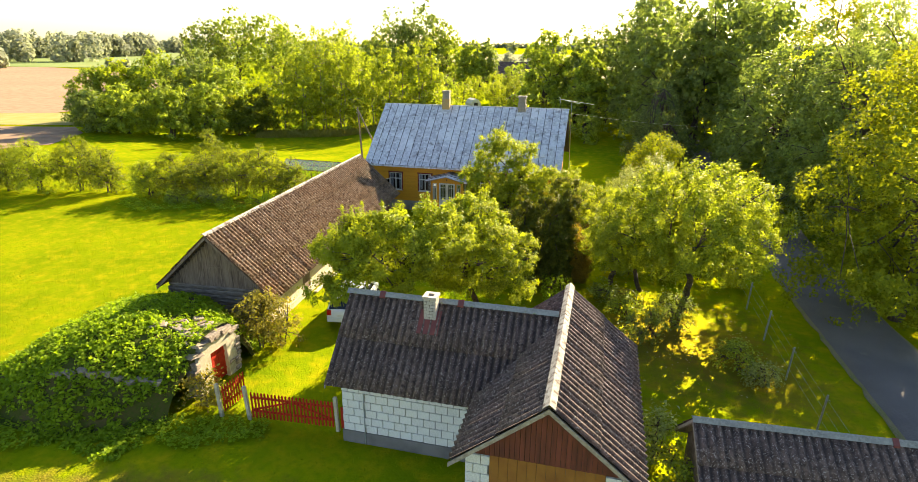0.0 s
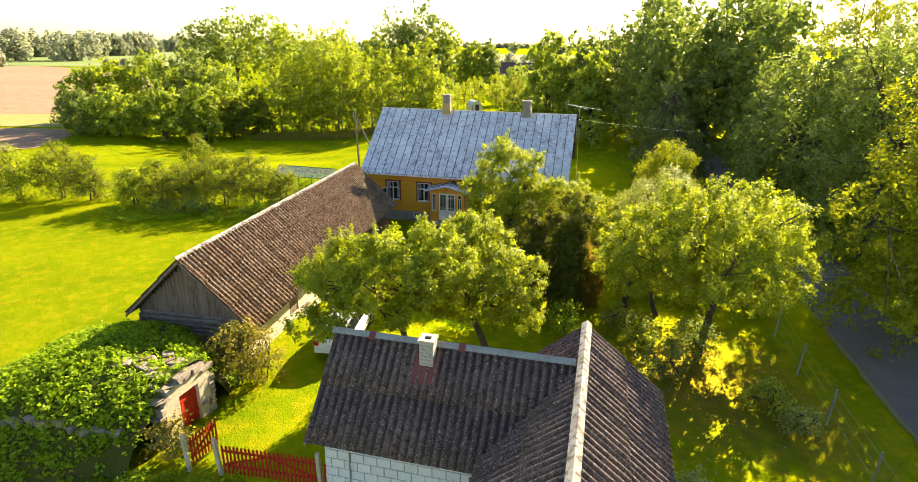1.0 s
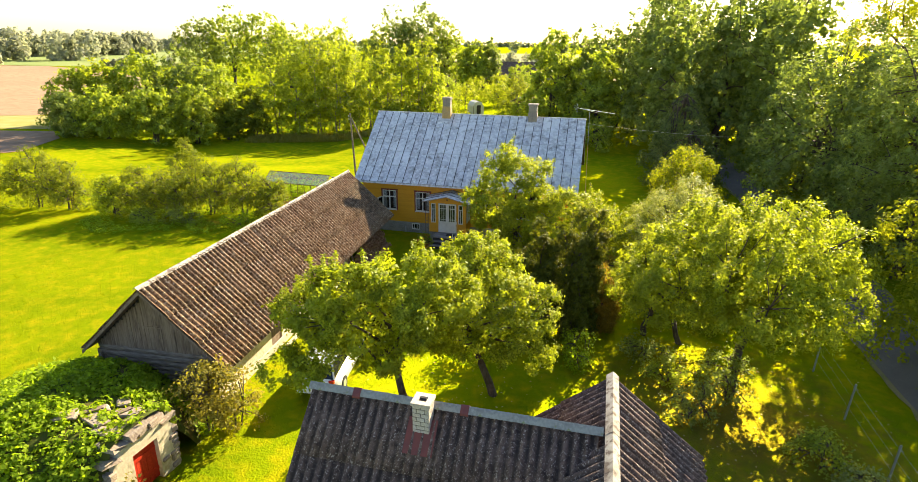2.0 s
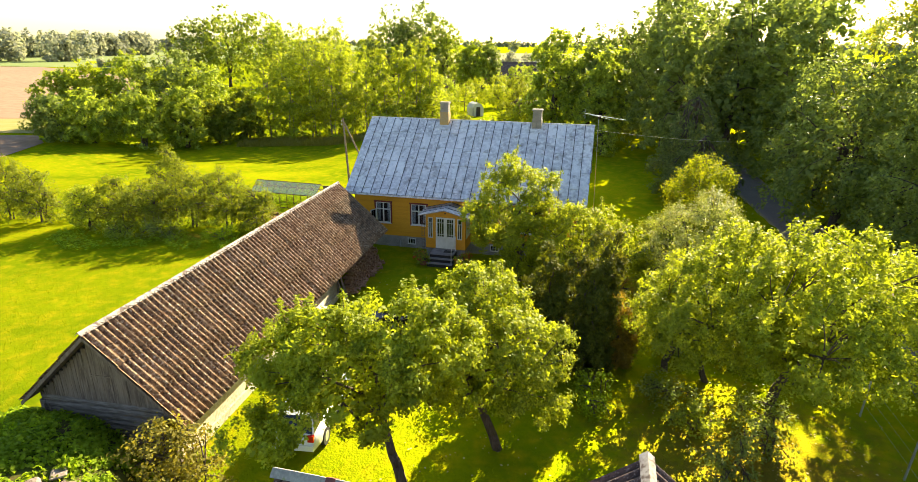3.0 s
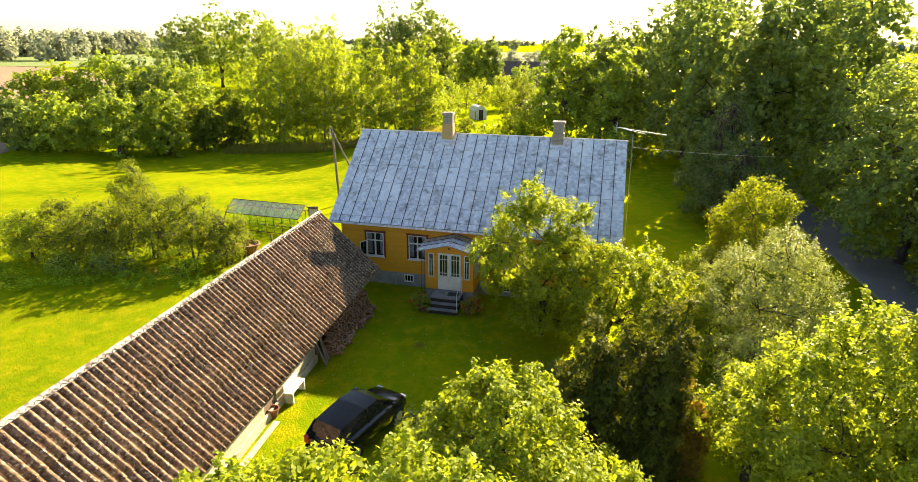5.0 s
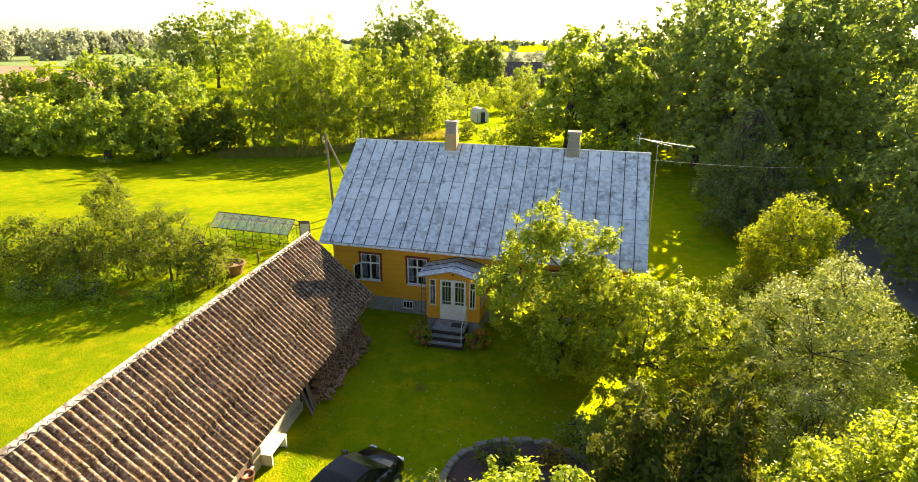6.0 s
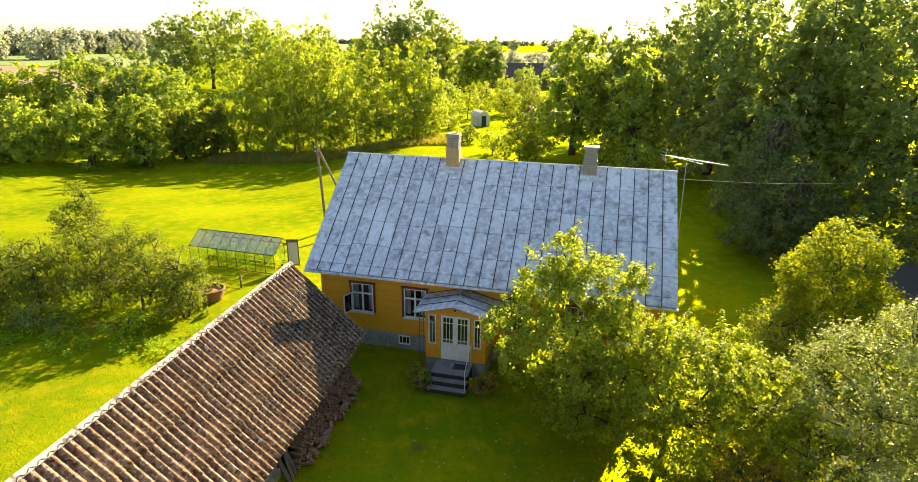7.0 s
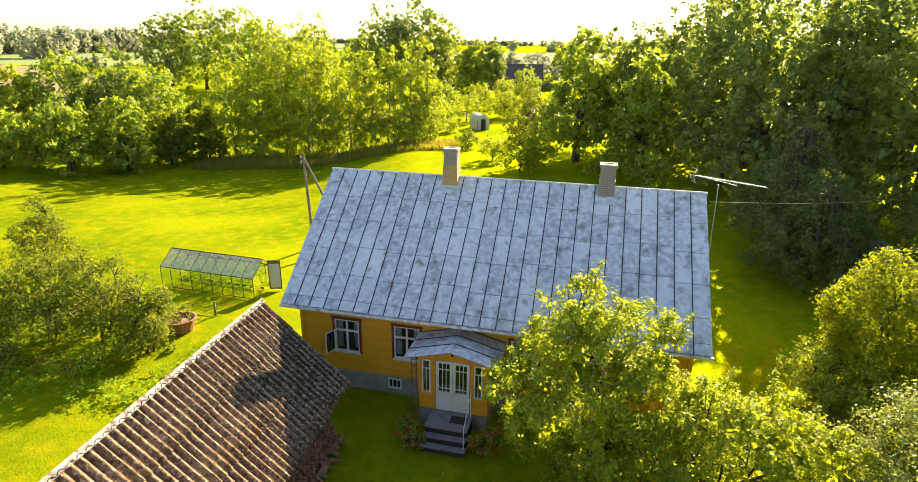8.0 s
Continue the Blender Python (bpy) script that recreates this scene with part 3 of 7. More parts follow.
ROAD = [(9.0, -25.0), (12.0, -8.0), (14.6, 4.0), (16.9, 15.0), (18.6, 23.0), (20.6, 31.5), (22.9, 39.0), (24.9, 47.0), (26.8, 57.0), (28.8, 67.0), (31.8, 80.0), (36.0, 96.0), (42.0, 118.0)]


def road_points(step):
    pts = []
    for i in range(len(ROAD) - 1):
        p0, p1, p2, p3 = (Vector(ROAD[max(0, min(len(ROAD) - 1, k))]) for k in (i - 1, i, i + 1, i + 2))
        for s in range(step):
            t = s / step
            pts.append(0.5 * (2 * p1 + (p2 - p0) * t + (2 * p0 - 5 * p1 + 4 * p2 - p3) * t * t + (3 * p1 - p0 - 3 * p2 + p3) * t ** 3))
    return pts


def ribbon(name, half_l, half_r, z, crown, mat, label, wobble):
    pts = road_points(12)
    verts, faces = [], []
    for i, p in enumerate(pts):
        d = (pts[min(i + 1, len(pts) - 1)] - pts[max(i - 1, 0)]).normalized()
        s = Vector((d.y, -d.x))
        wl = half_l + wobble * noise.noise(Vector((p.x, p.y, 1)) * 0.9)
        wr = half_r + wobble * noise.noise(Vector((p.x, p.y, 8)) * 0.9)
        for k, (o, zz) in enumerate(((-wl, z - 0.06), (-wl + 0.06, z), (-wl * 0.4, z + crown), (wr * 0.4, z + crown), (wr - 0.06, z), (wr, z - 0.06))):
            q = p + s * o
            verts.append((q.x, q.y, zz))
    for i in range(len(pts) - 1):
        for k in range(5):
            faces.append((6 * i + k, 6 * i + k + 1, 6 * i + 7 + k, 6 * i + 6 + k))
    me = bpy.data.meshes.new(name)
    me.from_pydata(verts, [], faces)
    me.materials.append(mat)
    me.shade_smooth()
    tagged(new(name, me), label, "road" if name == "road" else "verge", kind="structure")


ribbon("road_verge", 1.92, 1.87, 0.055, 0.0, M_VERGE, "sandy gravel verge along the asphalt road", 0.35)
ribbon("road", 1.8, 1.75, 0.085, 0.03, M_ASPHALT, "narrow grey asphalt lane, patched and dusty", 0.06)


# ---- the yellow house ----
HOUSE = turn_z(-7.58, 45.0, -0.236)
ROOF_L, RUN, Z_EAVE, Z_RIDGE = 15.47, 5.18, 3.71, 7.86
SLOPE = math.atan2(Z_RIDGE - Z_EAVE, RUN)
WALL_V, BACK_V, WALL_U0, WALL_U1 = 0.72, 2 * RUN - 0.72, 0.42, 15.02


def window(parent, u, z0, z1, w, v, leaf_open=False, name="window"):
    """Casement window in the front wall: red-brown boards, white frame, two lower panes and two small upper ones."""
    bm = bmesh.new()
    t = 0.09
    box(bm, u, u + t, v - 0.045, v + 0.02, z0, z1)
    box(bm, u + w - t, u + w, v - 0.045, v + 0.02, z0, z1)
    box(bm, u - 0.03, u + w + 0.03, v - 0.06, v + 0.02, z1, z1 + t)
    win = part(name, bm, M_RED_TRIM, parent, "window with red-brown casing and white frame")
    a, b, c, d = u + t, u + w - t, z0 + 0.05, z1
    bm = bmesh.new()
    f = 0.055
    mid, tr = (a + b) / 2, c + (d - c) * 0.66
    for r in ((a, a + f, c, d), (b - f, b, c, d), (a + f, b - f, c, c + f), (a + f, b - f, d - f, d), (a + f, b - f, tr - 0.035, tr + 0.035), (mid - 0.04, mid + 0.04, c + f, tr - 0.035), (mid - 0.03, mid + 0.03, tr + 0.035, d - f)):
        box(bm, r[0], r[1], v - 0.025, v + 0.045, r[2], r[3])
    part("frame", bm, M_WHITE, win, "white painted wooden frame")
    bm = box(bmesh.new(), a - 0.04, b + 0.04, v - 0.10, v + 0.02, z0, z0 + 0.05)
    part("sill", bm, M_WHITE, win, "white window sill")
    for r in ((a + f, mid - 0.04, c + f, tr - 0.035), (mid + 0.04, b - f, c + f, tr - 0.035), (a + f, mid - 0.03, tr + 0.035, d - f), (mid + 0.03, b - f, tr + 0.035, d - f)):
        bm = box(bmesh.new(), r[0], r[1], v + 0.008, v + 0.014, r[2], r[3])
        g = part("pane", bm, M_GLASS, win)
        g.visible_shadow = False
    bm = bmesh.new()
    for x0 in (a + 0.05, b - 0.27):
        for k in range(4):
            box(bm, x0 + 0.055 * k, x0 + 0.055 * k + 0.05, v + 0.11 + 0.02 * (k % 2), v + 0.125 + 0.02 * (k % 2), c + 0.1, d - 0.06)
    part("curtain", bm, M_CURTAIN, win, "pale curtains drawn aside")
    if leaf_open:
        m = turn_z(a, v - 0.03, radians(-112))
        bm = bmesh.new()
        ww, hh0, hh1 = (b - a) / 2, c + 0.02, tr
        for r in ((0, 0.05, hh0, hh1), (ww - 0.05, ww, hh0, hh1), (0.05, ww - 0.05, hh0, hh0 + 0.05), (0.05, ww - 0.05, hh1 - 0.05, hh1)):
            box(bm, r[0], r[1], -0.018, 0.018, r[2], r[3], m)
        part("open_sash", bm, M_WHITE, win, "white casement leaf standing open")
        g = part("pane", box(bmesh.new(), 0.05, ww - 0.05, -0.003, 0.003, hh0 + 0.05, hh1 - 0.05, m), M_GLASS, win)
        g.visible_shadow = False


def build_house():
    h = thing("house", HOUSE, "yellow wooden farmhouse with grey sheet-metal gable roof", "house")
    wins = [(1.76, 1.53, 2.97, 1.2), (4.21, 1.53, 2.97, 1.2), (8.72, 1.53, 2.97, 1.2), (11.2, 1.53, 2.97, 1.2), (13.0, 1.53, 2.97, 1.2)]
    cellar = [(4.03, 0.22, 0.66, 0.54), (9.6, 0.22, 0.66, 0.54)]
    top = Z_EAVE + math.tan(SLOPE) * WALL_V - 0.12
    bm = holed_wall(bmesh.new(), WALL_U0, WALL_U1, 0.72, top, WALL_V, WALL_V + 0.2, [(u + 0.09, u + w - 0.09, z0 + 0.02, z1) for u, z0, z1, w in wins])
    part("wall", bm, M_YELLOW, h, "yellow painted board wall")
    part("wall", box(bmesh.new(), WALL_U0, WALL_U1, BACK_V - 0.2, BACK_V, 0.72, top), M_YELLOW, h, "yellow painted board wall")
    for u in (WALL_U0, WALL_U1 - 0.2):
        zr = Z_RIDGE - 0.12
        outline = [(WALL_V + 0.2, 0.72), (BACK_V - 0.2, 0.72), (BACK_V - 0.2, top + 0.12), (RUN, zr), (WALL_V + 0.2, top + 0.12)]
        part("gable_wall", prism(bmesh.new(), outline, u, u + 0.2, Matrix(((0, 1, 0, 0), (1, 0, 0, 0), (0, 0, 1, 0), (0, 0, 0, 1)))), M_YELLOW, h, "yellow board gable")
    bm = bmesh.new()
    holed_wall(bm, WALL_U0 - 0.04, WALL_U1 + 0.04, -0.1, 0.716, WALL_V - 0.05, WALL_V + 0.25, [(u + 0.03, u + w - 0.03, z0 + 0.03, z1 - 0.03) for u, z0, z1, w in cellar])
    box(bm, WALL_U0 - 0.04, WALL_U1 + 0.04, BACK_V - 0.25, BACK_V + 0.05, -0.1, 0.716)
    box(bm, WALL_U0 - 0.04, WALL_U0 + 0.25, WALL_V + 0.25, BACK_V - 0.25, -0.1, 0.716)
    box(bm, WALL_U1 - 0.25, WALL_U1 + 0.04, WALL_V + 0.25, BACK_V - 0.25, -0.1, 0.716)
    part("foundation", bm, M_STONE, h, "rough grey stone foundation")
    # closed box added behind the windows, coloured near-black for unlit rooms
    part("attic_floor", box(bmesh.new(), WALL_U0 + 0.21, WALL_U1 - 0.21, WALL_V + 0.21, BACK_V - 0.21, 3.3, 3.4), M_DARK, h)
    part("room_partition", box(bmesh.new(), WALL_U0 + 0.21, WALL_U1 - 0.21, 4.0, 4.1, 0.5, 3.3), M_DARK, h)
    part("room_floor", box(bmesh.new(), WALL_U0 + 0.26, WALL_U1 - 0.26, WALL_V + 0.26, 4.0, 0.62, 0.7), M_DARK, h)
    for i, (u, z0, z1, w) in enumerate(wins):
        window(h, u, z0, z1, w, WALL_V, leaf_open=(i == 0))
    for u, z0, z1, w in cellar:
        bm = bmesh.new()
        for a, b, c, d in ((0, 0.05, z0, z1), (w - 0.05, w, z0, z1), (0.05, w - 0.05, z0, z0 + 0.05), (0.05, w - 0.05, z1 - 0.05, z1)):
            box(bm, u + a, u + b, WALL_V - 0.075, WALL_V, c, d)
        bmesh.ops.remove_doubles(bm, verts=bm.verts, dist=0.001)
        win = part("cellar_window", bm, M_WHITE, h, "small white-framed cellar window")
        for k in (1, 2):
            part("glazing_bar", box(bmesh.new(), u + k * w / 3 - 0.015, u + k * w / 3 + 0.015, WALL_V - 0.07, WALL_V - 0.035, z0 + 0.05, z1 - 0.05), M_WHITE, win)
        part("pane", box(bmesh.new(), u + 0.05, u + w - 0.05, WALL_V - 0.03, WALL_V - 0.022, z0 + 0.05, z1 - 0.05), M_CAR_GLASS, win)
    # corner boards and downpipe
    for u in (WALL_U0 - 0.03, WALL_U1 - 0.1):
        part("corner_board", box(bmesh.new(), u, u + 0.13, WALL_V - 0.035, WALL_V + 0.1, 0.73, top - 0.01), M_YELLOW, h)
    part("downpipe", rod(bmesh.new(), (3.55, WALL_V - 0.1, 0.0), (3.55, WALL_V - 0.1, 0.42), 0.035), M_METAL, h, "short grey vent pipe")
    # roof boards, fascia, soffit
    for side in (0, 1):
        m = Matrix.Identity(4) if side == 0 else Matrix.Translation((0, 2 * RUN, 0)) @ Matrix.Diagonal((1, -1, 1, 1))
        c, s = math.cos(SLOPE), math.sin(SLOPE)
        L = RUN / c
        n = Vector((0, -s, c))
        bm = bmesh.new()
        vs = [bm.verts.new(m @ (Vector((u, 0, Z_EAVE)) + Vector((0, c, s)) * q + n * o)) for u in (0.03, ROOF_L - 0.03) for q in (0.03, L) for o in (-0.12, -0.03)]
        for f in ((0, 1, 3, 2), (4, 6, 7, 5), (0, 4, 5, 1), (2, 3, 7, 6), (0, 2, 6, 4), (1, 5, 7, 3)):
            bm.faces.new([vs[i] for i in f])
        part("roof_deck", bm, M_ZINC_SEAM, h)
    bm = rod(bmesh.new(), (-0.02, RUN, Z_RIDGE + 0.02), (ROOF_L + 0.02, RUN, Z_RIDGE + 0.02), 0.05, 0.05, 8)
    part("ridge_cap", bm, M_ZINC, h, "rolled sheet-metal ridge")
    bm = box(bmesh.new(), -0.02, ROOF_L + 0.02, -0.06, 0.03, Z_EAVE - 0.13, Z_EAVE - 0.03)
    part("gutter", bm, M_ZINC, h, "grey sheet-metal eaves edge")
    house_roof_panels(h)
    chimney(h, 5.10, 0.66, 4.72, 0.6, 7.0, 9.1, 8.45, M_PLASTER_OCHRE, M_BRICK_GREY)
    chimney(h, 11.43, 0.62, 4.72, 0.56, 7.0, 8.83, 7.0, M_BRICK_GREY, M_BRICK_GREY)
    porch(h)
    return h


def chimney(h, u, w, v, d, z0, z1, split, lower, upper):
    """Chimney: plain lower shaft to split, brick courses above, a wider cap and a dark flue."""
    core = bmesh.new()
    if split > z0:
        box(core, u, u + w, v, v + d, z0, split, taper=0.03)
    else:
        box(core, u + 0.06, u + w - 0.06, v + 0.06, v + d - 0.06, z0, z1 - 0.02)
    ch = part("chimney", core, lower if split > z0 else M_MORTAR, h, "brick chimney with plastered foot" if split > z0 else "weathered grey brick chimney")
    z = split if split > z0 else z0
    iu = u + 0.05 if split > z0 else u
    iw = w - 0.1 if split > z0 else w
    iv, dd = (v + 0.05, d - 0.1) if split > z0 else (v, d)
    if split > z0:
        part("shaft", box(bmesh.new(), iu + 0.02, iu + iw - 0.02, iv + 0.02, iv + dd - 0.02, split - 0.05, z1 - 0.02), M_MORTAR, ch)
    row = 0
    bl, bh = iw / 2, 0.075
    long_me = mesh_of("brick", box(bmesh.new(), -bl / 2 + 0.006, bl / 2 - 0.006, -0.045, 0.045, 0.004, bh - 0.008), upper)
    while z + bh < z1 - 0.08:
        shrink = 0.03 if split <= z0 and z > 8.2 else 0.0
        for k in range(2):
            sh = 0.04 * (1 if row % 2 else -1)
            for vv in (iv + 0.045 + shrink, iv + dd - 0.045 - shrink):
                piece("brick", long_me, ch, Matrix.Translation((iu + bl * (k + 0.5) + sh * 0.2 + (shrink if k == 0 else -shrink), vv, z)))
            for uu in (iu + 0.045 + shrink, iu + iw - 0.045 - shrink):
                piece("brick", long_me, ch, Matrix.Translation((uu, iv + dd * (0.3 + 0.4 * k), z)) @ Matrix.Rotation(math.pi / 2, 4, "Z") @ Matrix.Diagonal(((dd * 0.42) / bl, 1, 1, 1)))
        z += bh
        row += 1
    bm = bmesh.new()
    t = 0.13
    for a, b, c, e in ((iu - 0.03, iu + iw + 0.03, iv - 0.03, iv + t), (iu - 0.03, iu + iw + 0.03, iv + dd - t, iv + dd + 0.03), (iu - 0.03, iu + t, iv + t, iv + dd - t), (iu + iw - t, iu + iw + 0.03, iv + t, iv + dd - t)):
        box(bm, a, b, c, e, z, z1)
    part("cap", bm, upper, ch, "wider brick cap with open flue")
    part("flue", box(bmesh.new(), iu + t, iu + iw - t, iv + t, iv + dd - t, z, z + 0.03), M_DARK, ch)
    part("flashing", prism(bmesh.new(), [(v - 0.25, Z_EAVE + math.tan(SLOPE) * (v - 0.25) + 0.02), (v - 0.25, Z_EAVE + math.tan(SLOPE) * (v - 0.25) + 0.05), (v + 0.05, Z_EAVE + math.tan(SLOPE) * (v + 0.05) + 0.09), (v + 0.05, Z_EAVE + math.tan(SLOPE) * (v + 0.05) + 0.02)], u - 0.1, u + w + 0.1, Matrix(((0, 1, 0, 0), (1, 0, 0, 0), (0, 0, 1, 0), (0, 0, 0, 1)))), M_ZINC, ch)


def house_roof_panels(h):
    """Sheet-metal trays between standing seams; alike trays share a mesh."""
    c, s = math.cos(SLOPE), math.sin(SLOPE)
    L = RUN / c
    wide, rows = 0.584, [0.0, 0.42, 1.34, 2.62, 3.92, 5.22, L]
    cols = int(round(ROOF_L / wide))
    wide = ROOF_L / cols
    meshes = {}
    tilt = Matrix.Rotation(SLOPE, 4, "X")
    rr = random.Random(3)
    for side in (0, 1):
        base = Matrix.Translation((0, 0, Z_EAVE)) if side == 0 else Matrix.Translation((ROOF_L, 2 * RUN, Z_EAVE)) @ Matrix.Rotation(math.pi, 4, "Z")
        roof = thing_part("roof_slope", h, base @ tilt)
        for i in range(cols):
            shift = (0.0, 0.16, 0.05, 0.2)[(i // 3) % 4]
            ends = [r + (shift if 1 < k < len(rows) - 1 else 0) for k, r in enumerate(rows)]
            for k in range(len(rows) - 1):
                a, b = ends[k], ends[k + 1]
                key = round(b - a, 2)
                if key not in meshes:
                    bm = bmesh.new()
                    ln = b - a
                    xs = (0.012, 0.03, wide / 2, wide - 0.03, wide - 0.012)
                    zs = (0.02, 0.004, 0.010, 0.004, 0.02)
                    grid = [[bm.verts.new((x, y, z + (0.009 if j == 0 else 0))) for x, z in zip(xs, zs)] for j, y in enumerate((0.0, ln * 0.5, ln - 0.016))]
                    for j in range(2):
                        for q in range(4):
                            bm.faces.new((grid[j][q], grid[j][q + 1], grid[j + 1][q + 1], grid[j + 1][q]))
                    low = [bm.verts.new((x, 0.0, -0.02)) for x in xs]
                    for q in range(4):
                        bm.faces.new((low[q], low[q + 1], grid[0][q + 1], grid[0][q]))
                    meshes[key] = mesh_of("metal_sheet", bm, M_ZINC, False)
                piece("metal_sheet", meshes[key], roof, Matrix.Translation((i * wide, a, 0.012 * rr.random() * 0.4)))
            if i:
                piece("standing_seam", seam_mesh(L), roof, Matrix.Translation((i * wide, 0, 0)))


SEAMS = {}


def seam_mesh(L):
    if L not in SEAMS:
        SEAMS[L] = mesh_of("standing_seam", box(bmesh.new(), -0.018, 0.018, 0.0, L, -0.02, 0.038), M_ZINC_SEAM)
    return SEAMS[L]


def thing_part(name, parent, m):
    e = new(name)
    e.empty_display_size = 0.2
    e.parent = parent
    e.matrix_basis = m
    return e


def porch(h):
    """Glazed entrance porch with its own small gable roof, double door and concrete steps."""
    v0, u0, u1, zd, zt = -0.83, 5.75, 8.28, 0.66, 2.78
    p = thing_part("porch", h, Matrix.Identity(4))
    tagged(p, "yellow entrance porch with glazed double door")
    part("porch_base", box(bmesh.new(), u0 + 0.02, u1 - 0.02, v0 + 0.02, WALL_V - 0.06, -0.1, zd - 0.06), M_STONE, p, "grey stone porch base")
    part("porch_floor", box(bmesh.new(), u0, u1, v0, WALL_V - 0.06, zd - 0.056, zd), M_CONCRETE, p)
    part("porch_wall", holed_wall(bmesh.new(), u0, u1, zd + 0.004, zt, v0, v0 + 0.09, [(6.38, 7.64, zd + 0.004, 2.70), (5.89, 6.2, 1.33, 2.66), (7.78, 8.08, 1.33, 2.66)]), M_YELLOW, p, "yellow boarded porch front")
    for ua in (u0, u1 - 0.09):
        bm = holed_wall(bmesh.new(), v0 + 0.094, WALL_V - 0.01, zd + 0.004, zt, 0, 0.09, [(-0.6, -0.05, 1.33, 2.62), (0.05, 0.55, 1.33, 2.62)])
        bm.transform(Matrix(((0, 1, 0, ua), (1, 0, 0, 0), (0, 0, 1, 0), (0, 0, 0, 1))))
        part("porch_wall", bm, M_YELLOW, p)
        bm = bmesh.new()
        for a, b in ((-0.6, -0.05), (0.05, 0.55)):
            for r in ((a, a + 0.05, 1.33, 2.62), (b - 0.05, b, 1.33, 2.62), (a + 0.05, b - 0.05, 1.33, 1.38), (a + 0.05, b - 0.05, 2.57, 2.62), (a + 0.05, b - 0.05, 2.2, 2.23), ((a + b) / 2 - 0.015, (a + b) / 2 + 0.015, 1.38, 2.2)):
                box(bm, ua + 0.0 - 0.015, ua + 0.105, r[0], r[1], r[2], r[3])
        win = part("side_window", bm, M_WHITE, p, "white-framed porch side windows")
        for a, b in ((-0.55, -0.1), (0.1, 0.5)):
            part("pane", box(bmesh.new(), ua + 0.04, ua + 0.046, a, b, 1.38, 2.57), M_GLASS, win).visible_shadow = False
    for a, b in ((5.89, 6.2), (7.78, 8.08)):
        bm = bmesh.new()
        for r in ((a, a + 0.045, 1.33, 2.66), (b - 0.045, b, 1.33, 2.66), (a + 0.045, b - 0.045, 1.33, 1.38), (a + 0.045, b - 0.045, 2.61, 2.66), (a + 0.045, b - 0.045, 2.3, 2.325), ((a + b) / 2 - 0.012, (a + b) / 2 + 0.012, 1.38, 2.3)):
            box(bm, r[0], r[1], v0 - 0.02, v0 + 0.06, r[2], r[3])
        win = part("narrow_window", bm, M_WHITE, p, "narrow white-framed window")
        part("pane", box(bmesh.new(), a + 0.04, b - 0.04, v0 + 0.02, v0 + 0.026, 1.37, 2.62), M_GLASS, win).visible_shadow = False
    for a, b in ((6.40, 7.005), (7.015, 7.62)):
        bm = bmesh.new()
        st = 0.10
        z0, z1, zm = zd + 0.02, 2.68, 1.42
        box(bm, a, a + st, v0 - 0.015, v0 + 0.04, z0, z1)
        box(bm, b - st, b, v0 - 0.015, v0 + 0.04, z0, z1)
        box(bm, a + st, b - st, v0 - 0.015, v0 + 0.04, z1 - 0.09, z1)
        box(bm, a + st, b - st, v0 - 0.015, v0 + 0.04, z0, z0 + 0.12)
        box(bm, a + st, b - st, v0 - 0.005, v0 + 0.03, z0 + 0.12, zm - 0.06)
        box(bm, a + st, b - st, v0 - 0.015, v0 + 0.04, zm - 0.06, zm + 0.03)
        third = (b - a - 2 * st) / 3
        for k in (1, 2):
            box(bm, a + st + third * k - 0.013, a + st + third * k + 0.013, v0 - 0.01, v0 + 0.035, zm + 0.03, z1 - 0.09)
        for zz in (1.58, 2.33):
            box(bm, a + st, b - st, v0 - 0.008, v0 + 0.033, zz, zz + 0.025)
        leaf = part("door_leaf", bm, M_WHITE, p, "white door leaf with small glazed panes")
        part("pane", box(bmesh.new(), a + st, b - st, v0 + 0.01, v0 + 0.016, zm + 0.03, z1 - 0.09), M_GLASS, leaf).visible_shadow = False
        uh = b - 0.05 if a < 6.6 else a + 0.05
        part("door_handle", rod(bmesh.new(), (uh, v0 - 0.07, 1.62 - 0.15), (uh + (0.1 if a > 6.6 else -0.1) * 0.6, v0 - 0.07, 1.62 - 0.15), 0.012), M_METAL, leaf)
    # dark sheet before the house wall stands in for the unlit porch
    part("porch_dark_sheet", box(bmesh.new(), u0 + 0.1, u1 - 0.1, WALL_V - 0.012, WALL_V - 0.004, zd, zt), M_DARK, p)
    # gable roof of the porch
    uc, ze, za, vf = 7.0, 2.80, 3.22, -1.16
    for sgn, ue in ((-1, 5.36), (1, 8.62)):
        ang = math.atan2(za - ze, abs(ue - uc))
        ln = math.hypot(za - ze, ue - uc)
        m = Matrix.Translation((ue, 0, ze)) @ Matrix.Rotation(-ang if sgn < 0 else ang, 4, "Y") @ (Matrix.Identity(4) if sgn < 0 else Matrix.Diagonal((-1, 1, 1, 1)))
        part("porch_roof_board", box(bmesh.new(), 0.01, ln - 0.01, vf, 1.0, -0.02, 0.025, m), M_FASCIA, p)
        for k in range(3):
            ya = vf - 0.02 + 0.62 * k
            part("metal_sheet", box(bmesh.new(), -0.03, ln, ya, ya + 0.61, 0.029, 0.04, m), M_ZINC, p)
            part("standing_seam", box(bmesh.new(), 0.0, ln, ya + 0.605, ya + 0.625, 0.03, 0.07, m), M_ZINC_SEAM, p)
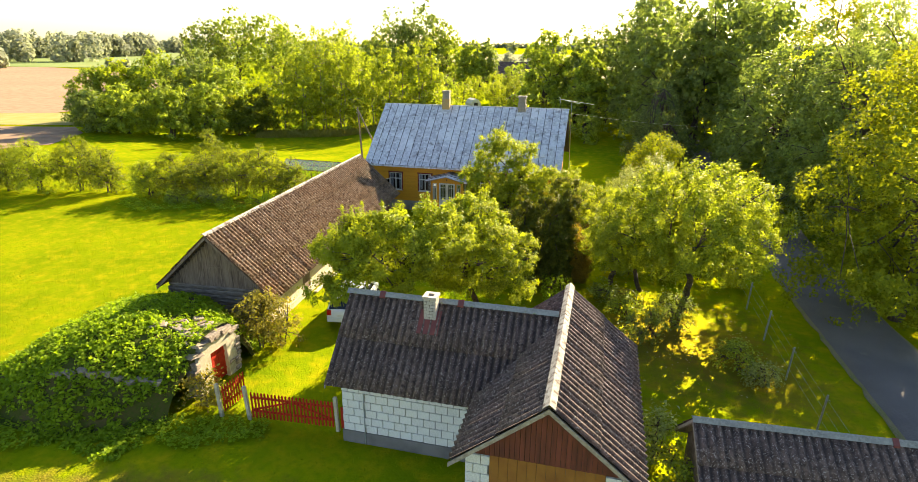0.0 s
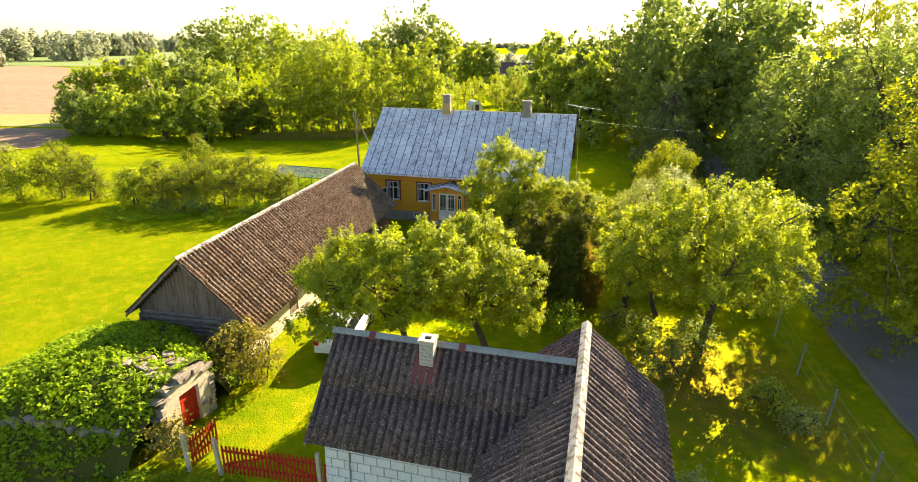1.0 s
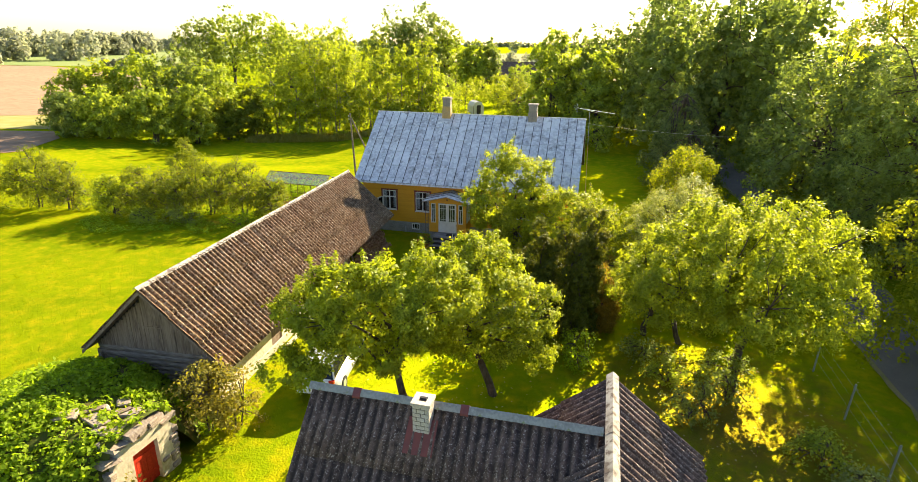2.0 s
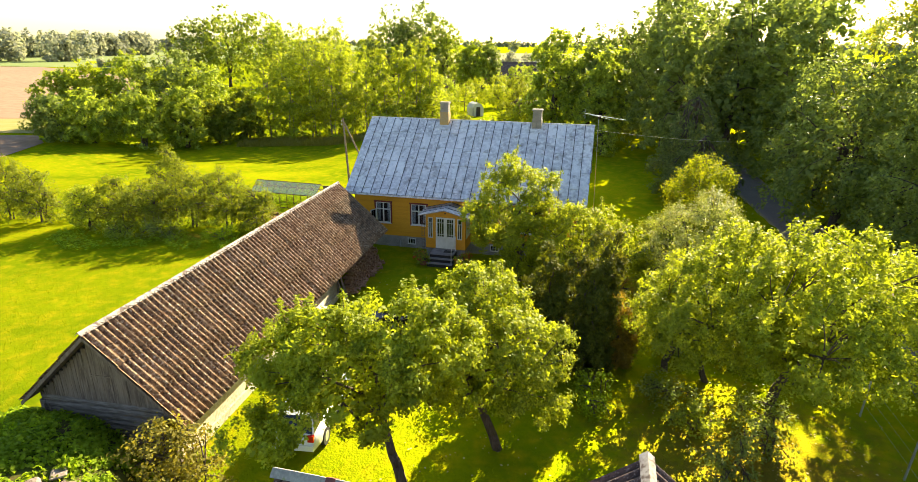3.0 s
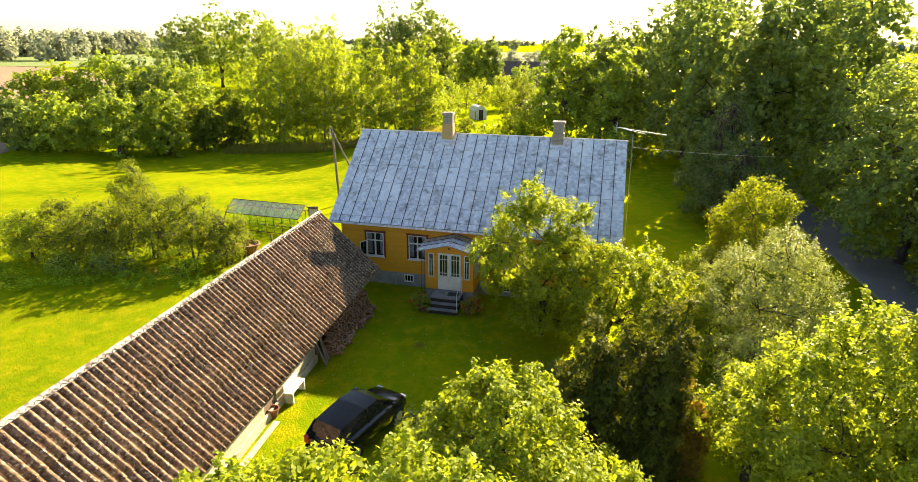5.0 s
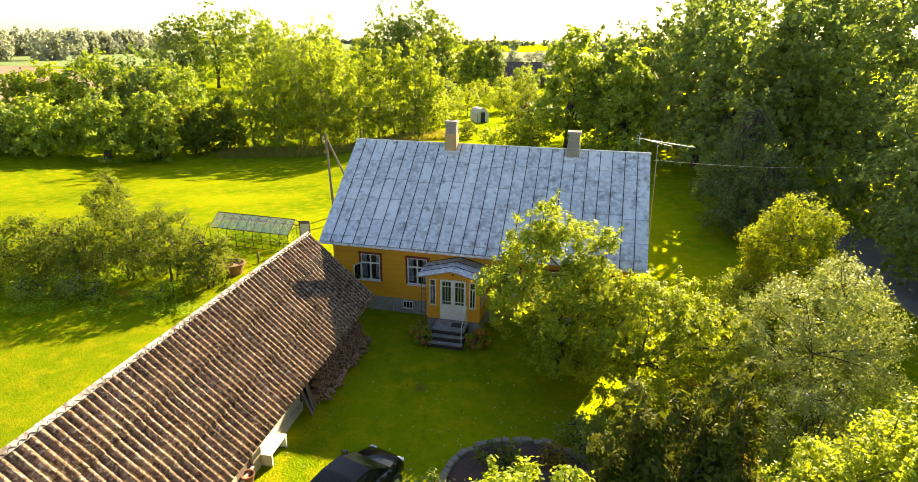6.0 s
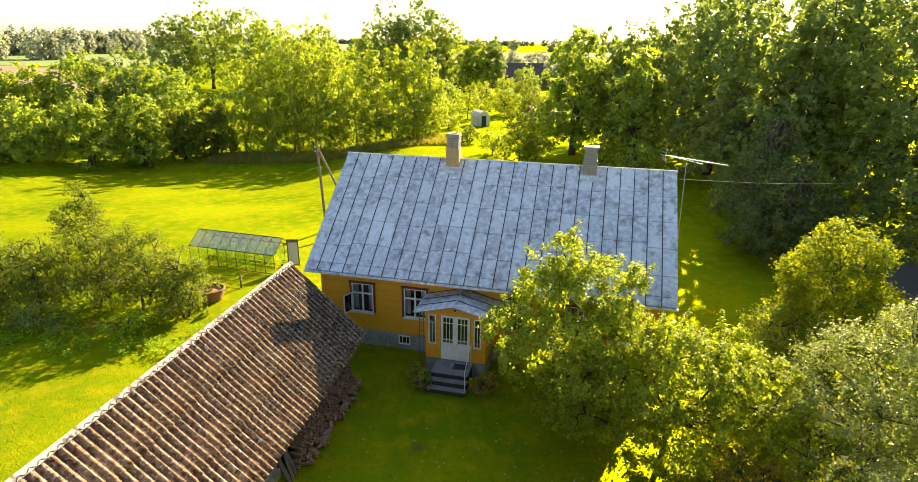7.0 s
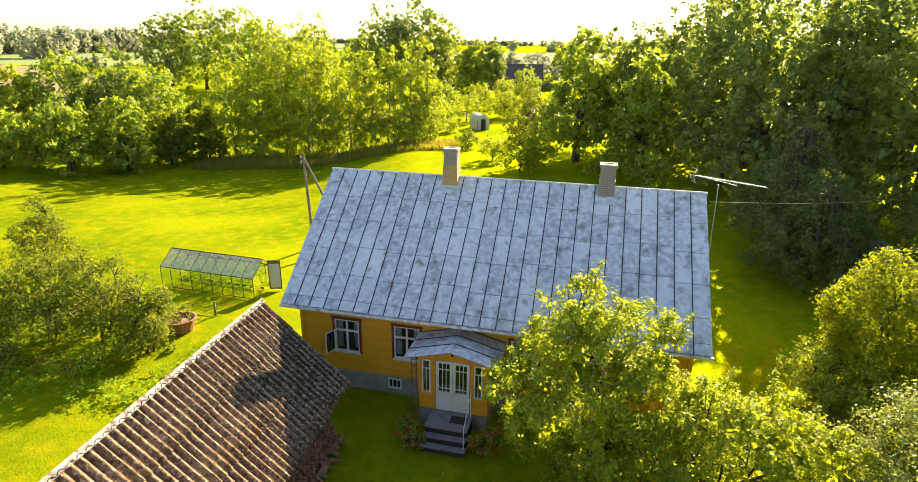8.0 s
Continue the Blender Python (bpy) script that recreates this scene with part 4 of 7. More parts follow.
    part("porch_ridge", rod(bmesh.new(), (uc, vf, za + 0.05), (uc, 0.9, za + 0.05), 0.03), M_ZINC, p)
    part("porch_gable", prism(bmesh.new(), [(u0 - 0.1, zt), (u1 + 0.1, zt), (uc, za - 0.03)], v0 - 0.03, v0 + 0.04), M_YELLOW, p, "yellow boarded gable with a round vent")
    part("gable_vent", rod(bmesh.new(), (uc, v0 - 0.045, 2.96), (uc, v0 - 0.028, 2.96), 0.05, 0.05, 10), M_DARK, p)
    # steps
    bm = bmesh.new()
    for k, (vv, zz) in enumerate(((-1.78, 0.64), (-2.04, 0.43), (-2.30, 0.215))):
        box(bm, 6.28 - 0.02 * k, 7.74 + 0.02 * k, vv, v0 + 0.0 if k == 0 else vv + 0.262, -0.1, zz - 0.05)
        part("tread", box(bmesh.new(), 6.25 - 0.02 * k, 7.77 + 0.02 * k, vv - 0.05, v0 - 0.02 if k == 0 else vv + 0.2, zz - 0.046, zz), M_STEP, p, "worn grey concrete tread")
    # risers are coloured near-black for shade; lighting alone leaves the steps flat
    part("steps", bm, M_DARK, p, "concrete risers of the entrance steps, shade put into their colour")
    part("doormat", box(bmesh.new(), 7.05, 7.62, -1.45, -1.05, 0.642, 0.66), M_DARK, p, "dark doormat")
    bm = bmesh.new()
    rod(bm, (7.7, -0.9, 1.55), (7.74, -2.2, 1.05), 0.018)
    rod(bm, (7.7, -0.92, 0.62), (7.7, -0.92, 1.55), 0.018)
    rod(bm, (7.74, -2.2, 0.2), (7.74, -2.2, 1.06), 0.018)
    part("handrail", bm, M_WHITE, p, "white pipe handrail")


build_house()


# ---- corrugated roofs ----
SHEETS = {}


def sheet_mesh(mat, wide, ln, pitch, amp):
    key = (mat.name, round(wide, 3), round(ln, 3), pitch)
    if key not in SHEETS:
        bm = bmesh.new()
        n = max(4, int(round(wide / pitch)) * 6)
        top = []
        for j, y in enumerate((0.0, ln * 0.5, ln)):
            lift = 0.036 if j == 0 else (0.012 if j == 1 else 0.0)
            top.append([bm.verts.new((wide * i / n, y, amp * math.cos(2 * math.pi * i * wide / n / pitch) + lift)) for i in range(n + 1)])
        low = [bm.verts.new((v.co.x, 0.0, v.co.z - 0.012)) for v in top[0]]
        for a, b in ((top[0], top[1]), (top[1], top[2]), (low, top[0])):
            for i in range(n):
                bm.faces.new((a[i], a[i + 1], b[i + 1], b[i]))
        SHEETS[key] = mesh_of("corrugated_sheet", bm, mat, True)
    return SHEETS[key]


def corrugated_slope(parent, m, length, slope_len, rows, mat, cols, pitch, amp=0.026, name="roof_slope", seed=1):
    """Lays sheets on a slope whose local x runs along the eave and y up the slope."""
    roof = thing_part(name, parent, m)
    rr = random.Random(seed)
    wide = length / cols
    pt = wide / round(wide / pitch)
    ln = slope_len / rows + 0.1
    for j in range(rows):
        for i in range(cols):
            a = Matrix.Translation((i * wide, slope_len * j / rows, 0.006 * rr.random())) @ Matrix.Rotation(radians(rr.uniform(-0.25, 0.25)), 4, "Z")
            piece("corrugated_sheet", sheet_mesh(mat, wide + 0.012, ln, pt, amp), roof, a)
    part("roof_boarding", box(bmesh.new(), 0.02, length - 0.02, 0.03, slope_len - 0.03, -0.10, -0.05), M_OLD_BOARD, roof)
    return roof


def slope_frame(x0, y0, z0, x1, y1, z1, along):
    """Axes of a slope: from the eave point (x0, y0, z0) up to (x1, y1, z1); along is the eave's direction."""
    o, up = Vector((x0, y0, z0)), (Vector((x1, y1, z1)) - Vector((x0, y0, z0))).normalized()
    ax = Vector(along).normalized()
    n = ax.cross(up)
    return Matrix(((ax.x, up.x, n.x, o.x), (ax.y, up.y, n.y, o.y), (ax.z, up.z, n.z, o.z), (0, 0, 0, 1)))


def ridge_cap(parent, a, b, w, drop, mat, n, label, seed=2, name="ridge_cap"):
    """Angled ridge pieces laid end over end from a to b."""
    a, b = Vector(a), Vector(b)
    d = (b - a).normalized()
    s = d.cross(Vector((0, 0, 1)))
    rr = random.Random(seed)
    L = (b - a).length / n
    bm = bmesh.new()
    prof = [(-w, -drop), (-w * 0.35, -drop * 0.2), (0, 0.02), (w * 0.35, -drop * 0.2), (w, -drop)]
    top = [[bm.verts.new((x, y, z + (0.004 if y == 0 else 0))) for x, z in prof] for y in (0.0, L + 0.05)]
    low = [[bm.verts.new((x, y, z - 0.015)) for x, z in prof] for y in (0.0, L + 0.05)]
    for i in range(4):
        bm.faces.new((top[0][i], top[0][i + 1], top[1][i + 1], top[1][i]))
        bm.faces.new((low[0][i], low[0][i + 1], top[0][i + 1], top[0][i]))
        bm.faces.new((low[1][i], low[1][i + 1], top[1][i + 1], top[1][i]))
    me = mesh_of(name, bm, mat, False)
    for k in range(n):
        p = a + d * L * k
        m = Matrix(((s.x, d.x, 0, p.x), (s.y, d.y, 0, p.y), (0, 0, 1, p.z + 0.006 * rr.random()), (0, 0, 0, 1)))
        ob = piece(name, me, parent, m)
        if k == 0:
            tagged(ob, label)


SWAP = Matrix(((0, 1, 0, 0), (1, 0, 0, 0), (0, 0, 1, 0), (0, 0, 0, 1)))

# ---- the long timber barn ----
BARN = turn_z(-11.125, 23.61, 1.387)
B_L, B_W, B_WL, B_ZE, B_ZR = 19.68, 3.035, 2.80, 1.873, 4.697
B_SL = (B_ZR - B_ZE) / B_W


def build_barn():
    b = thing("barn", BARN, "long weathered timber barn with corrugated fibre-cement roof", "barn")
    yl, yr, x0, x1 = 2.35, -2.12, 0.42, B_L - 0.25
    zl, zr_ = B_ZR - B_SL * yl - 0.14, B_ZR + B_SL * yr - 0.14
    gz = 2.12
    rr = random.Random(5)
    # near gable: horizontal logs below, upright boards above
    g = part("gable_backing", prism(bmesh.new(), [(yr, 0), (yl, 0), (yl, zl), (0, B_ZR - 0.15), (yr, zr_)], x0 + 0.06, x0 + 0.12, SWAP), M_DARK, b)
    z = 0.02
    while z < gz - 0.05:
        hgt = rr.uniform(0.17, 0.24)
        bm = bmesh.new()
        n = 10
        ring = []
        for y in np.linspace(yr, yl, 7):
            zz = z + 0.012 * math.sin(y * 1.7 + z * 9)
            ring.append([bm.verts.new((x0 - 0.03 - 0.05 * math.cos(t), y, zz + hgt / 2 + hgt * 0.47 * math.sin(t))) for t in np.linspace(-math.pi / 2, math.pi / 2, 6)] + [bm.verts.new((x0 + 0.055, y, zz + hgt * 0.97)), bm.verts.new((x0 + 0.055, y, zz + hgt * 0.03))])
        for p, q in zip(ring, ring[1:]):
            for i in range(8):
                bm.faces.new((p[i], p[(i + 1) % 8], q[(i + 1) % 8], q[i]))
        bm.faces.new(ring[0])
        bm.faces.new(ring[-1])
        part("log", bm, M_OLD_WOOD, b)
        z += hgt
    y = yr - 0.25
    while y < yl + 0.25:
        w = rr.uniform(0.13, 0.2)
        top = min(B_ZR - B_SL * abs(y) , B_ZR - B_SL * abs(y + w)) - 0.16
        low = gz - rr.uniform(0.0, 0.16)
        if top > low + 0.1:
            part("board", box(bmesh.new(), x0 - 0.035 - 0.012 * rr.random(), x0 + 0.0, y + 0.006, y + w - 0.006, low, top), M_OLD_BOARD, b)
        y += w
    part("corner_post", box(bmesh.new(), x0 - 0.1, x0 + 0.14, yl - 0.08, yl + 0.1, 0, 2.0), M_OLD_WOOD, b)
    part("corner_post", box(bmesh.new(), x0 - 0.1, x0 + 0.14, yr - 0.1, yr + 0.08, 0, zr_), M_OLD_WOOD, b)
    part("loft_hatch", box(bmesh.new(), x0 - 0.06, x0 - 0.04, -0.35, 0.35, 3.1, 3.14), M_OLD_BOARD, b)
    for k, (ya, yb) in enumerate(((2.3, 1.7), (2.1, 1.2))):
        part("leaning_pole", rod(bmesh.new(), (x0 - 0.5 - 0.2 * k, yb, 0.0), (x0 - 0.12, ya, 1.9), 0.03, 0.02), M_OLD_BOARD, b)
    # right-hand long wall: limewashed, ending at the open woodshed
    x_open = 13.6
    bm = holed_wall(bmesh.new(), x0 + 0.13, x_open, 0.0, zr_, yr, yr + 0.15, [(4.6, 5.5, 0.1, 1.75), (9.3, 10.2, 0.1, 1.8)])
    part("wall", bm, M_LIME, b, "pale limewashed long wall")
    for d0, d1 in ((4.6, 5.5), (9.3, 10.2)):
        dr = part("plank_door", box(bmesh.new(), d0 + 0.02, d1 - 0.02, yr + 0.05, yr + 0.09, 0.1, 1.74), M_OLD_BOARD, b, "dark old plank door")
        part("door_brace", box(bmesh.new(), d0 + 0.05, d1 - 0.05, yr + 0.03, yr + 0.05, 0.5, 0.6), M_OLD_BOARD, dr)
    part("footing", box(bmesh.new(), x0 + 0.1, x_open, yr - 0.1, yr - 0.004, -0.05, 0.28), M_LIME, b, "pale stone footing")
    part("wall", box(bmesh.new(), x0 + 0.13, x1, yl - 0.15, yl, 0.0, zl), M_OLD_BOARD, b, "dark boarded long wall")
    part("wall", box(bmesh.new(), x_open - 0.15, x_open, yr + 0.154, yl - 0.154, 0, 2.3), M_OLD_BOARD, b)
    part("gable_wall", prism(bmesh.new(), [(yr + 0.3, 0), (yl - 0.154, 0), (yl - 0.154, zl), (0, B_ZR - 0.15), (yr + 0.3, zr_)], x1 - 0.12, x1, SWAP), M_OLD_BOARD, b)
    for x in (x_open + 0.1, 15.6, 17.5, x1 - 0.1):
        part("post", rod(bmesh.new(), (x, yr, 0), (x, yr, zr_), 0.085, 0.075, 8), M_OLD_WOOD, b)
    part("wall_plate", box(bmesh.new(), x_open, x1, yr - 0.08, yr + 0.08, zr_ - 0.16, zr_ - 0.004), M_OLD_WOOD, b)
    for k in range(22):
        x = 0.5 + k * (B_L - 0.9) / 21
        part("rafter_end", box(bmesh.new(), x - 0.04, x + 0.04, -0.9, 0.0, -0.06, 0.06, Matrix.Translation((0, -2.1, B_ZR - B_SL * 2.1 - 0.17)) @ Matrix.Rotation(math.atan(B_SL), 4, "X")), M_OLD_WOOD, b)
    # roof
    ln = math.hypot(B_W, B_ZR - B_ZE)
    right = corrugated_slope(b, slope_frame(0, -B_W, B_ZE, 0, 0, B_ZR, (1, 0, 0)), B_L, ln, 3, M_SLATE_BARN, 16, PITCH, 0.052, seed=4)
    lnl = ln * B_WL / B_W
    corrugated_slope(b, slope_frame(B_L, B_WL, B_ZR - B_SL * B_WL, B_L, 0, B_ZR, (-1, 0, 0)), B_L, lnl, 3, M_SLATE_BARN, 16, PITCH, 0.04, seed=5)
    ridge_cap(b, (-0.05, 0.03, B_ZR + 0.12), (B_L + 0.03, 0.03, B_ZR + 0.115), 0.12, 0.10, M_RIDGE, 14, "whitish sheet ridge cap")
    for sgn, w in ((-1, B_W), (1, B_WL)):
        part("barge_board", prism(bmesh.new(), [(sgn * w, B_ZR - B_SL * w - 0.16), (sgn * w, B_ZR - B_SL * w - 0.02), (0, B_ZR - 0.02), (0, B_ZR - 0.16)], 0.0, 0.03, SWAP), M_OLD_BOARD, b)
    # moss lumps by the far end of the roof
    bm = bmesh.new()
    for k in range(2600):
        x = B_L - 0.1 - abs(rr.gauss(0, 1.9))
        q = rr.random() ** 0.7 * ln * 0.8
        p = Vector((x, -B_W + q * math.cos(math.atan(B_SL)), B_ZE + q * math.sin(math.atan(B_SL)) + 0.03))
        s = rr.uniform(0.014, 0.045)
        bmesh.ops.create_icosphere(bm, subdivisions=1, radius=s, matrix=Matrix.Translation(p) @ Matrix.Diagonal((1.4, 1.2, 0.55, 1)))
    tagged(part("moss", bm, M_MOSS, b, "dark moss lumps on the roof"), kind="stuff")


PITCH = 0.246
build_barn()


# ---- the white block outbuilding ----
SHED = turn_z(3.98, 18.77, 1.326)


def build_shed():
    s = thing("outbuilding", SHED, "white block outbuilding with L-shaped corrugated roof", "shed")
    S_LN, S_W, S_ZE, S_ZR = 7.44, 2.477, 2.484, 4.55
    J, W2, L2, ZE2, ZR2 = -2.388, 2.353, 7.352, 2.265, 4.57
    k1, k2 = (S_ZR - S_ZE) / S_W, (ZR2 - ZE2) / W2
    rr = random.Random(9)
    # block meshes
    BW, BH = 0.40, 0.30
    blk = {}

    def block(ln, at):
        key = round(ln, 2)
        if key not in blk:
            bm = box(bmesh.new(), 0.011, ln - 0.011, -0.02, 0.05, 0.011, BH - 0.011)
            bmesh.ops.bevel(bm, geom=bm.edges, offset=0.008, segments=1, affect="EDGES")
            blk[key] = mesh_of("block", bm, M_BLOCK)
        piece("block", blk[key], s, at)

    def block_wall(m, length, z0, courses, skip=()):
        """Face of blocks along m's x axis, running bond, outer face towards -y."""
        for j in range(courses):
            x = -0.2 if j % 2 else 0.0
            while x < length - 0.02:
                a, b_ = max(x, 0), min(x + BW, length)
                zc = z0 + j * BH + BH / 2
                if b_ - a > 0.05 and not any(q[0] < (a + b_) / 2 < q[1] and q[2] < zc < q[3] for q in skip):
                    block(b_ - a, m @ Matrix.Translation((a, rr.uniform(-0.004, 0.004), z0 + j * BH)))
                x += BW

    zb = 0.42
    # main wing, front wall (towards the yard)
    xf, xb, yl = J - W2 + 0.34, J + W2 - 0.34, L2 - 0.42
    core = bmesh.new()
    box(core, xf + 0.03, xb - 0.03, 1.9, yl - 0.03, -0.1, 2.5)
    prism(core, [(xf + 0.05, 2.5), (xb - 0.05, 2.5), (J, ZR2 - 0.2)], yl - 0.2, yl - 0.05)
    box(core, -7.0 + 0.03, -0.42, -S_W + 0.38, S_W - 0.38, -0.1, 2.55)
    part("core_wall", core, M_MORTAR, s, "mortar joints of the block walls")
    block_wall(Matrix.Translation((xf, yl, 0)) @ Matrix.Rotation(-math.pi / 2, 4, "Z"), yl - 2.09, zb, 6)
    block_wall(Matrix.Translation((xb, yl, 0)) @ Matrix.Rotation(math.pi, 4, "Z"), xb - xf, zb, 6)
    part("plinth", box(bmesh.new(), xf - 0.04, xb + 0.02, 1.95, yl + 0.04, -0.12, zb), M_CONCRETE, s, "grey concrete plinth")
    part("plinth", box(bmesh.new(), -7.05, -0.36, -S_W + 0.32, S_W - 0.32, -0.12, zb - 0.004), M_CONCRETE, s, "grey concrete plinth")
    # gable wing
    yw = S_W - 0.36
    block_wall(Matrix.Translation((-7.0, yw, 0)) @ Matrix.Rotation(-math.pi / 2, 4, "Z"), 2 * yw, zb, 7, skip=[(0.62, 2 * yw - 0.62, -1, 4)])
    block_wall(Matrix.Translation((-7.0, -yw, 0)), 6.6, zb, 7)
    block_wall(Matrix.Translation((xf, yw, 0)) @ Matrix.Rotation(math.pi, 4, "Z"), abs(-7.0 - xf), zb, 7)
    # gable boards and the wide door below
    y = -S_W + 0.05
    while y < S_W - 0.1:
        w = 0.13
        top = S_ZR - k1 * max(abs(y), abs(y + w)) - 0.14
        if top > 2.66:
            part("board", box(bmesh.new(), -7.06 - 0.006 * rr.random(), -7.03, y + 0.004, y + w - 0.004, 2.60, top), M_RED_BOARD, s)
        y += w
    part("gable_wall", prism(bmesh.new(), [(-S_W + 0.3, 2.56), (S_W - 0.3, 2.56), (0, S_ZR - 0.2)], -7.02, -6.9, SWAP), M_DARK, s)
    part("gable_wall", prism(bmesh.new(), [(-S_W + 0.3, 2.56), (S_W - 0.3, 2.56), (0, S_ZR - 0.2)], -0.5, -0.38, SWAP), M_RED_BOARD, s)
    for k in range(12):
        y0 = -yw + 0.64 + k * (2 * yw - 1.28) / 12
        part("door_board", box(bmesh.new(), -7.035, -7.0, y0 + 0.004, y0 + (2 * yw - 1.28) / 12 - 0.004, 0.1, 2.59), M_OCHRE_DOOR, s)
    # roofs
    lnw = math.hypot(S_W, S_ZR - S_ZE)
    ln2 = math.hypot(W2, ZR2 - ZE2)
    al = Vector((1, 0, 0))
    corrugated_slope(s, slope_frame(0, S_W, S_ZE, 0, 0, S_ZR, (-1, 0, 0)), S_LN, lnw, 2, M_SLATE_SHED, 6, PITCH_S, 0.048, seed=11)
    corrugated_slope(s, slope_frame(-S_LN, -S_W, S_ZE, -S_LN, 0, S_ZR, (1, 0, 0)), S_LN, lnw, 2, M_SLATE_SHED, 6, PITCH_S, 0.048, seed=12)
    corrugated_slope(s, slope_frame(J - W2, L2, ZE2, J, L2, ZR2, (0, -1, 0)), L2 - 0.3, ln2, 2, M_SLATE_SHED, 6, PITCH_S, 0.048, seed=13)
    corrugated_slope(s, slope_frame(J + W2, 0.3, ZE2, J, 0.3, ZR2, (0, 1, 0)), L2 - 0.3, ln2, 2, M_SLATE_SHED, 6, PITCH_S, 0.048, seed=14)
    ridge_cap(s, (-S_LN - 0.05, 0, S_ZR + 0.115), (0.05, 0, S_ZR + 0.115), 0.16, 0.11, M_RIDGE, 6, "pale lichen-spotted ridge pieces")
    ridge_cap(s, (J, 0.2, ZR2 + 0.105), (J, L2 + 0.04, ZR2 + 0.105), 0.15, 0.11, M_RIDGE_GREY, 7, "grey mossy ridge pieces", name="ridge_piece")
    for sgn in (-1, 1):
        part("barge_board", prism(bmesh.new(), [(sgn * (S_W + 0.02), S_ZE - 0.14), (sgn * (S_W + 0.02), S_ZE - 0.01), (0, S_ZR - 0.01), (0, S_ZR - 0.14)], -S_LN - 0.03, -S_LN + 0.01, SWAP), M_FASCIA, s, "grey-brown barge board")
    for sgn in (-1, 1):
        part("barge_board", prism(bmesh.new(), [(J + sgn * W2, ZE2 - 0.12), (J + sgn * W2, ZE2 + 0.01), (J, ZR2 + 0.01), (J, ZR2 - 0.12)], L2 - 0.01, L2 + 0.025), M_FASCIA, s)
    for y0 in (6.05, 3.3):
        part("ridge_patch", prism(bmesh.new(), [(J - 0.17, ZR2 - 0.05), (J - 0.17, ZR2 + 0.0), (J, ZR2 + 0.15), (J + 0.17, ZR2 + 0.0), (J + 0.17, ZR2 - 0.05)], y0, y0 + 0.2), M_FLASHING, s, "rust-red ridge patch")
    # chimney
    cy, cx = 4.35, J - 0.32
    ch = part("chimney", box(bmesh.new(), cx - 0.17, cx + 0.17, cy - 0.17, cy + 0.17, 3.6, 4.86), M_MORTAR, s, "pale brick chimney with an open flue")
    bme = mesh_of("brick", box(bmesh.new(), -0.092, 0.092, -0.05, 0.05, 0.008, 0.105), M_BRICK_PALE)
    z, row = 3.75, 0
    while z < 4.78:
        for k in range(4):
            m = Matrix.Translation((cx, cy, z)) @ Matrix.Rotation(k * math.pi / 2, 4, "Z")
            for x0, x1 in (((-0.205, 0.0), (0.0, 0.205)) if row % 2 else ((-0.205, -0.1), (-0.1, 0.1), (0.1, 0.205))):
                piece("brick", bme, ch, m @ Matrix.Translation(((x0 + x1) / 2, -0.155, 0)) @ Matrix.Diagonal(((x1 - x0) / 0.2, 1, 1, 1)))
        z += 0.112
        row += 1
    bm = bmesh.new()
    for a, b_, c, d in ((-0.24, 0.24, -0.24, -0.1), (-0.24, 0.24, 0.1, 0.24), (-0.24, -0.1, -0.1, 0.1), (0.1, 0.24, -0.1, 0.1)):
        box(bm, cx + a, cx + b_, cy + c, cy + d, 4.85, 4.93)
    part("cap", bm, M_BRICK_PALE, ch)
    part("flue", box(bmesh.new(), cx - 0.1, cx + 0.1, cy - 0.1, cy + 0.1, 4.86, 4.875), M_DARK, ch)
    fm = slope_frame(cx - 0.5, cy + 0.36, ZR2 - k2 * 0.82, cx + 0.12, cy + 0.36, ZR2 - k2 * 0.2, (0, -1, 0))
    part("flashing", box(bmesh.new(), 0.0, 0.72, -0.05, 0.8, 0.02, 0.045, fm), M_FLASHING, ch, "rust-red painted flashing")
    part("drain_rod", rod(bmesh.new(), (xf - 0.06, 6.15, 0), (xf - 0.06, 6.15, 1.95), 0.018), M_METAL, s)


PITCH_S = 0.24
build_shed()


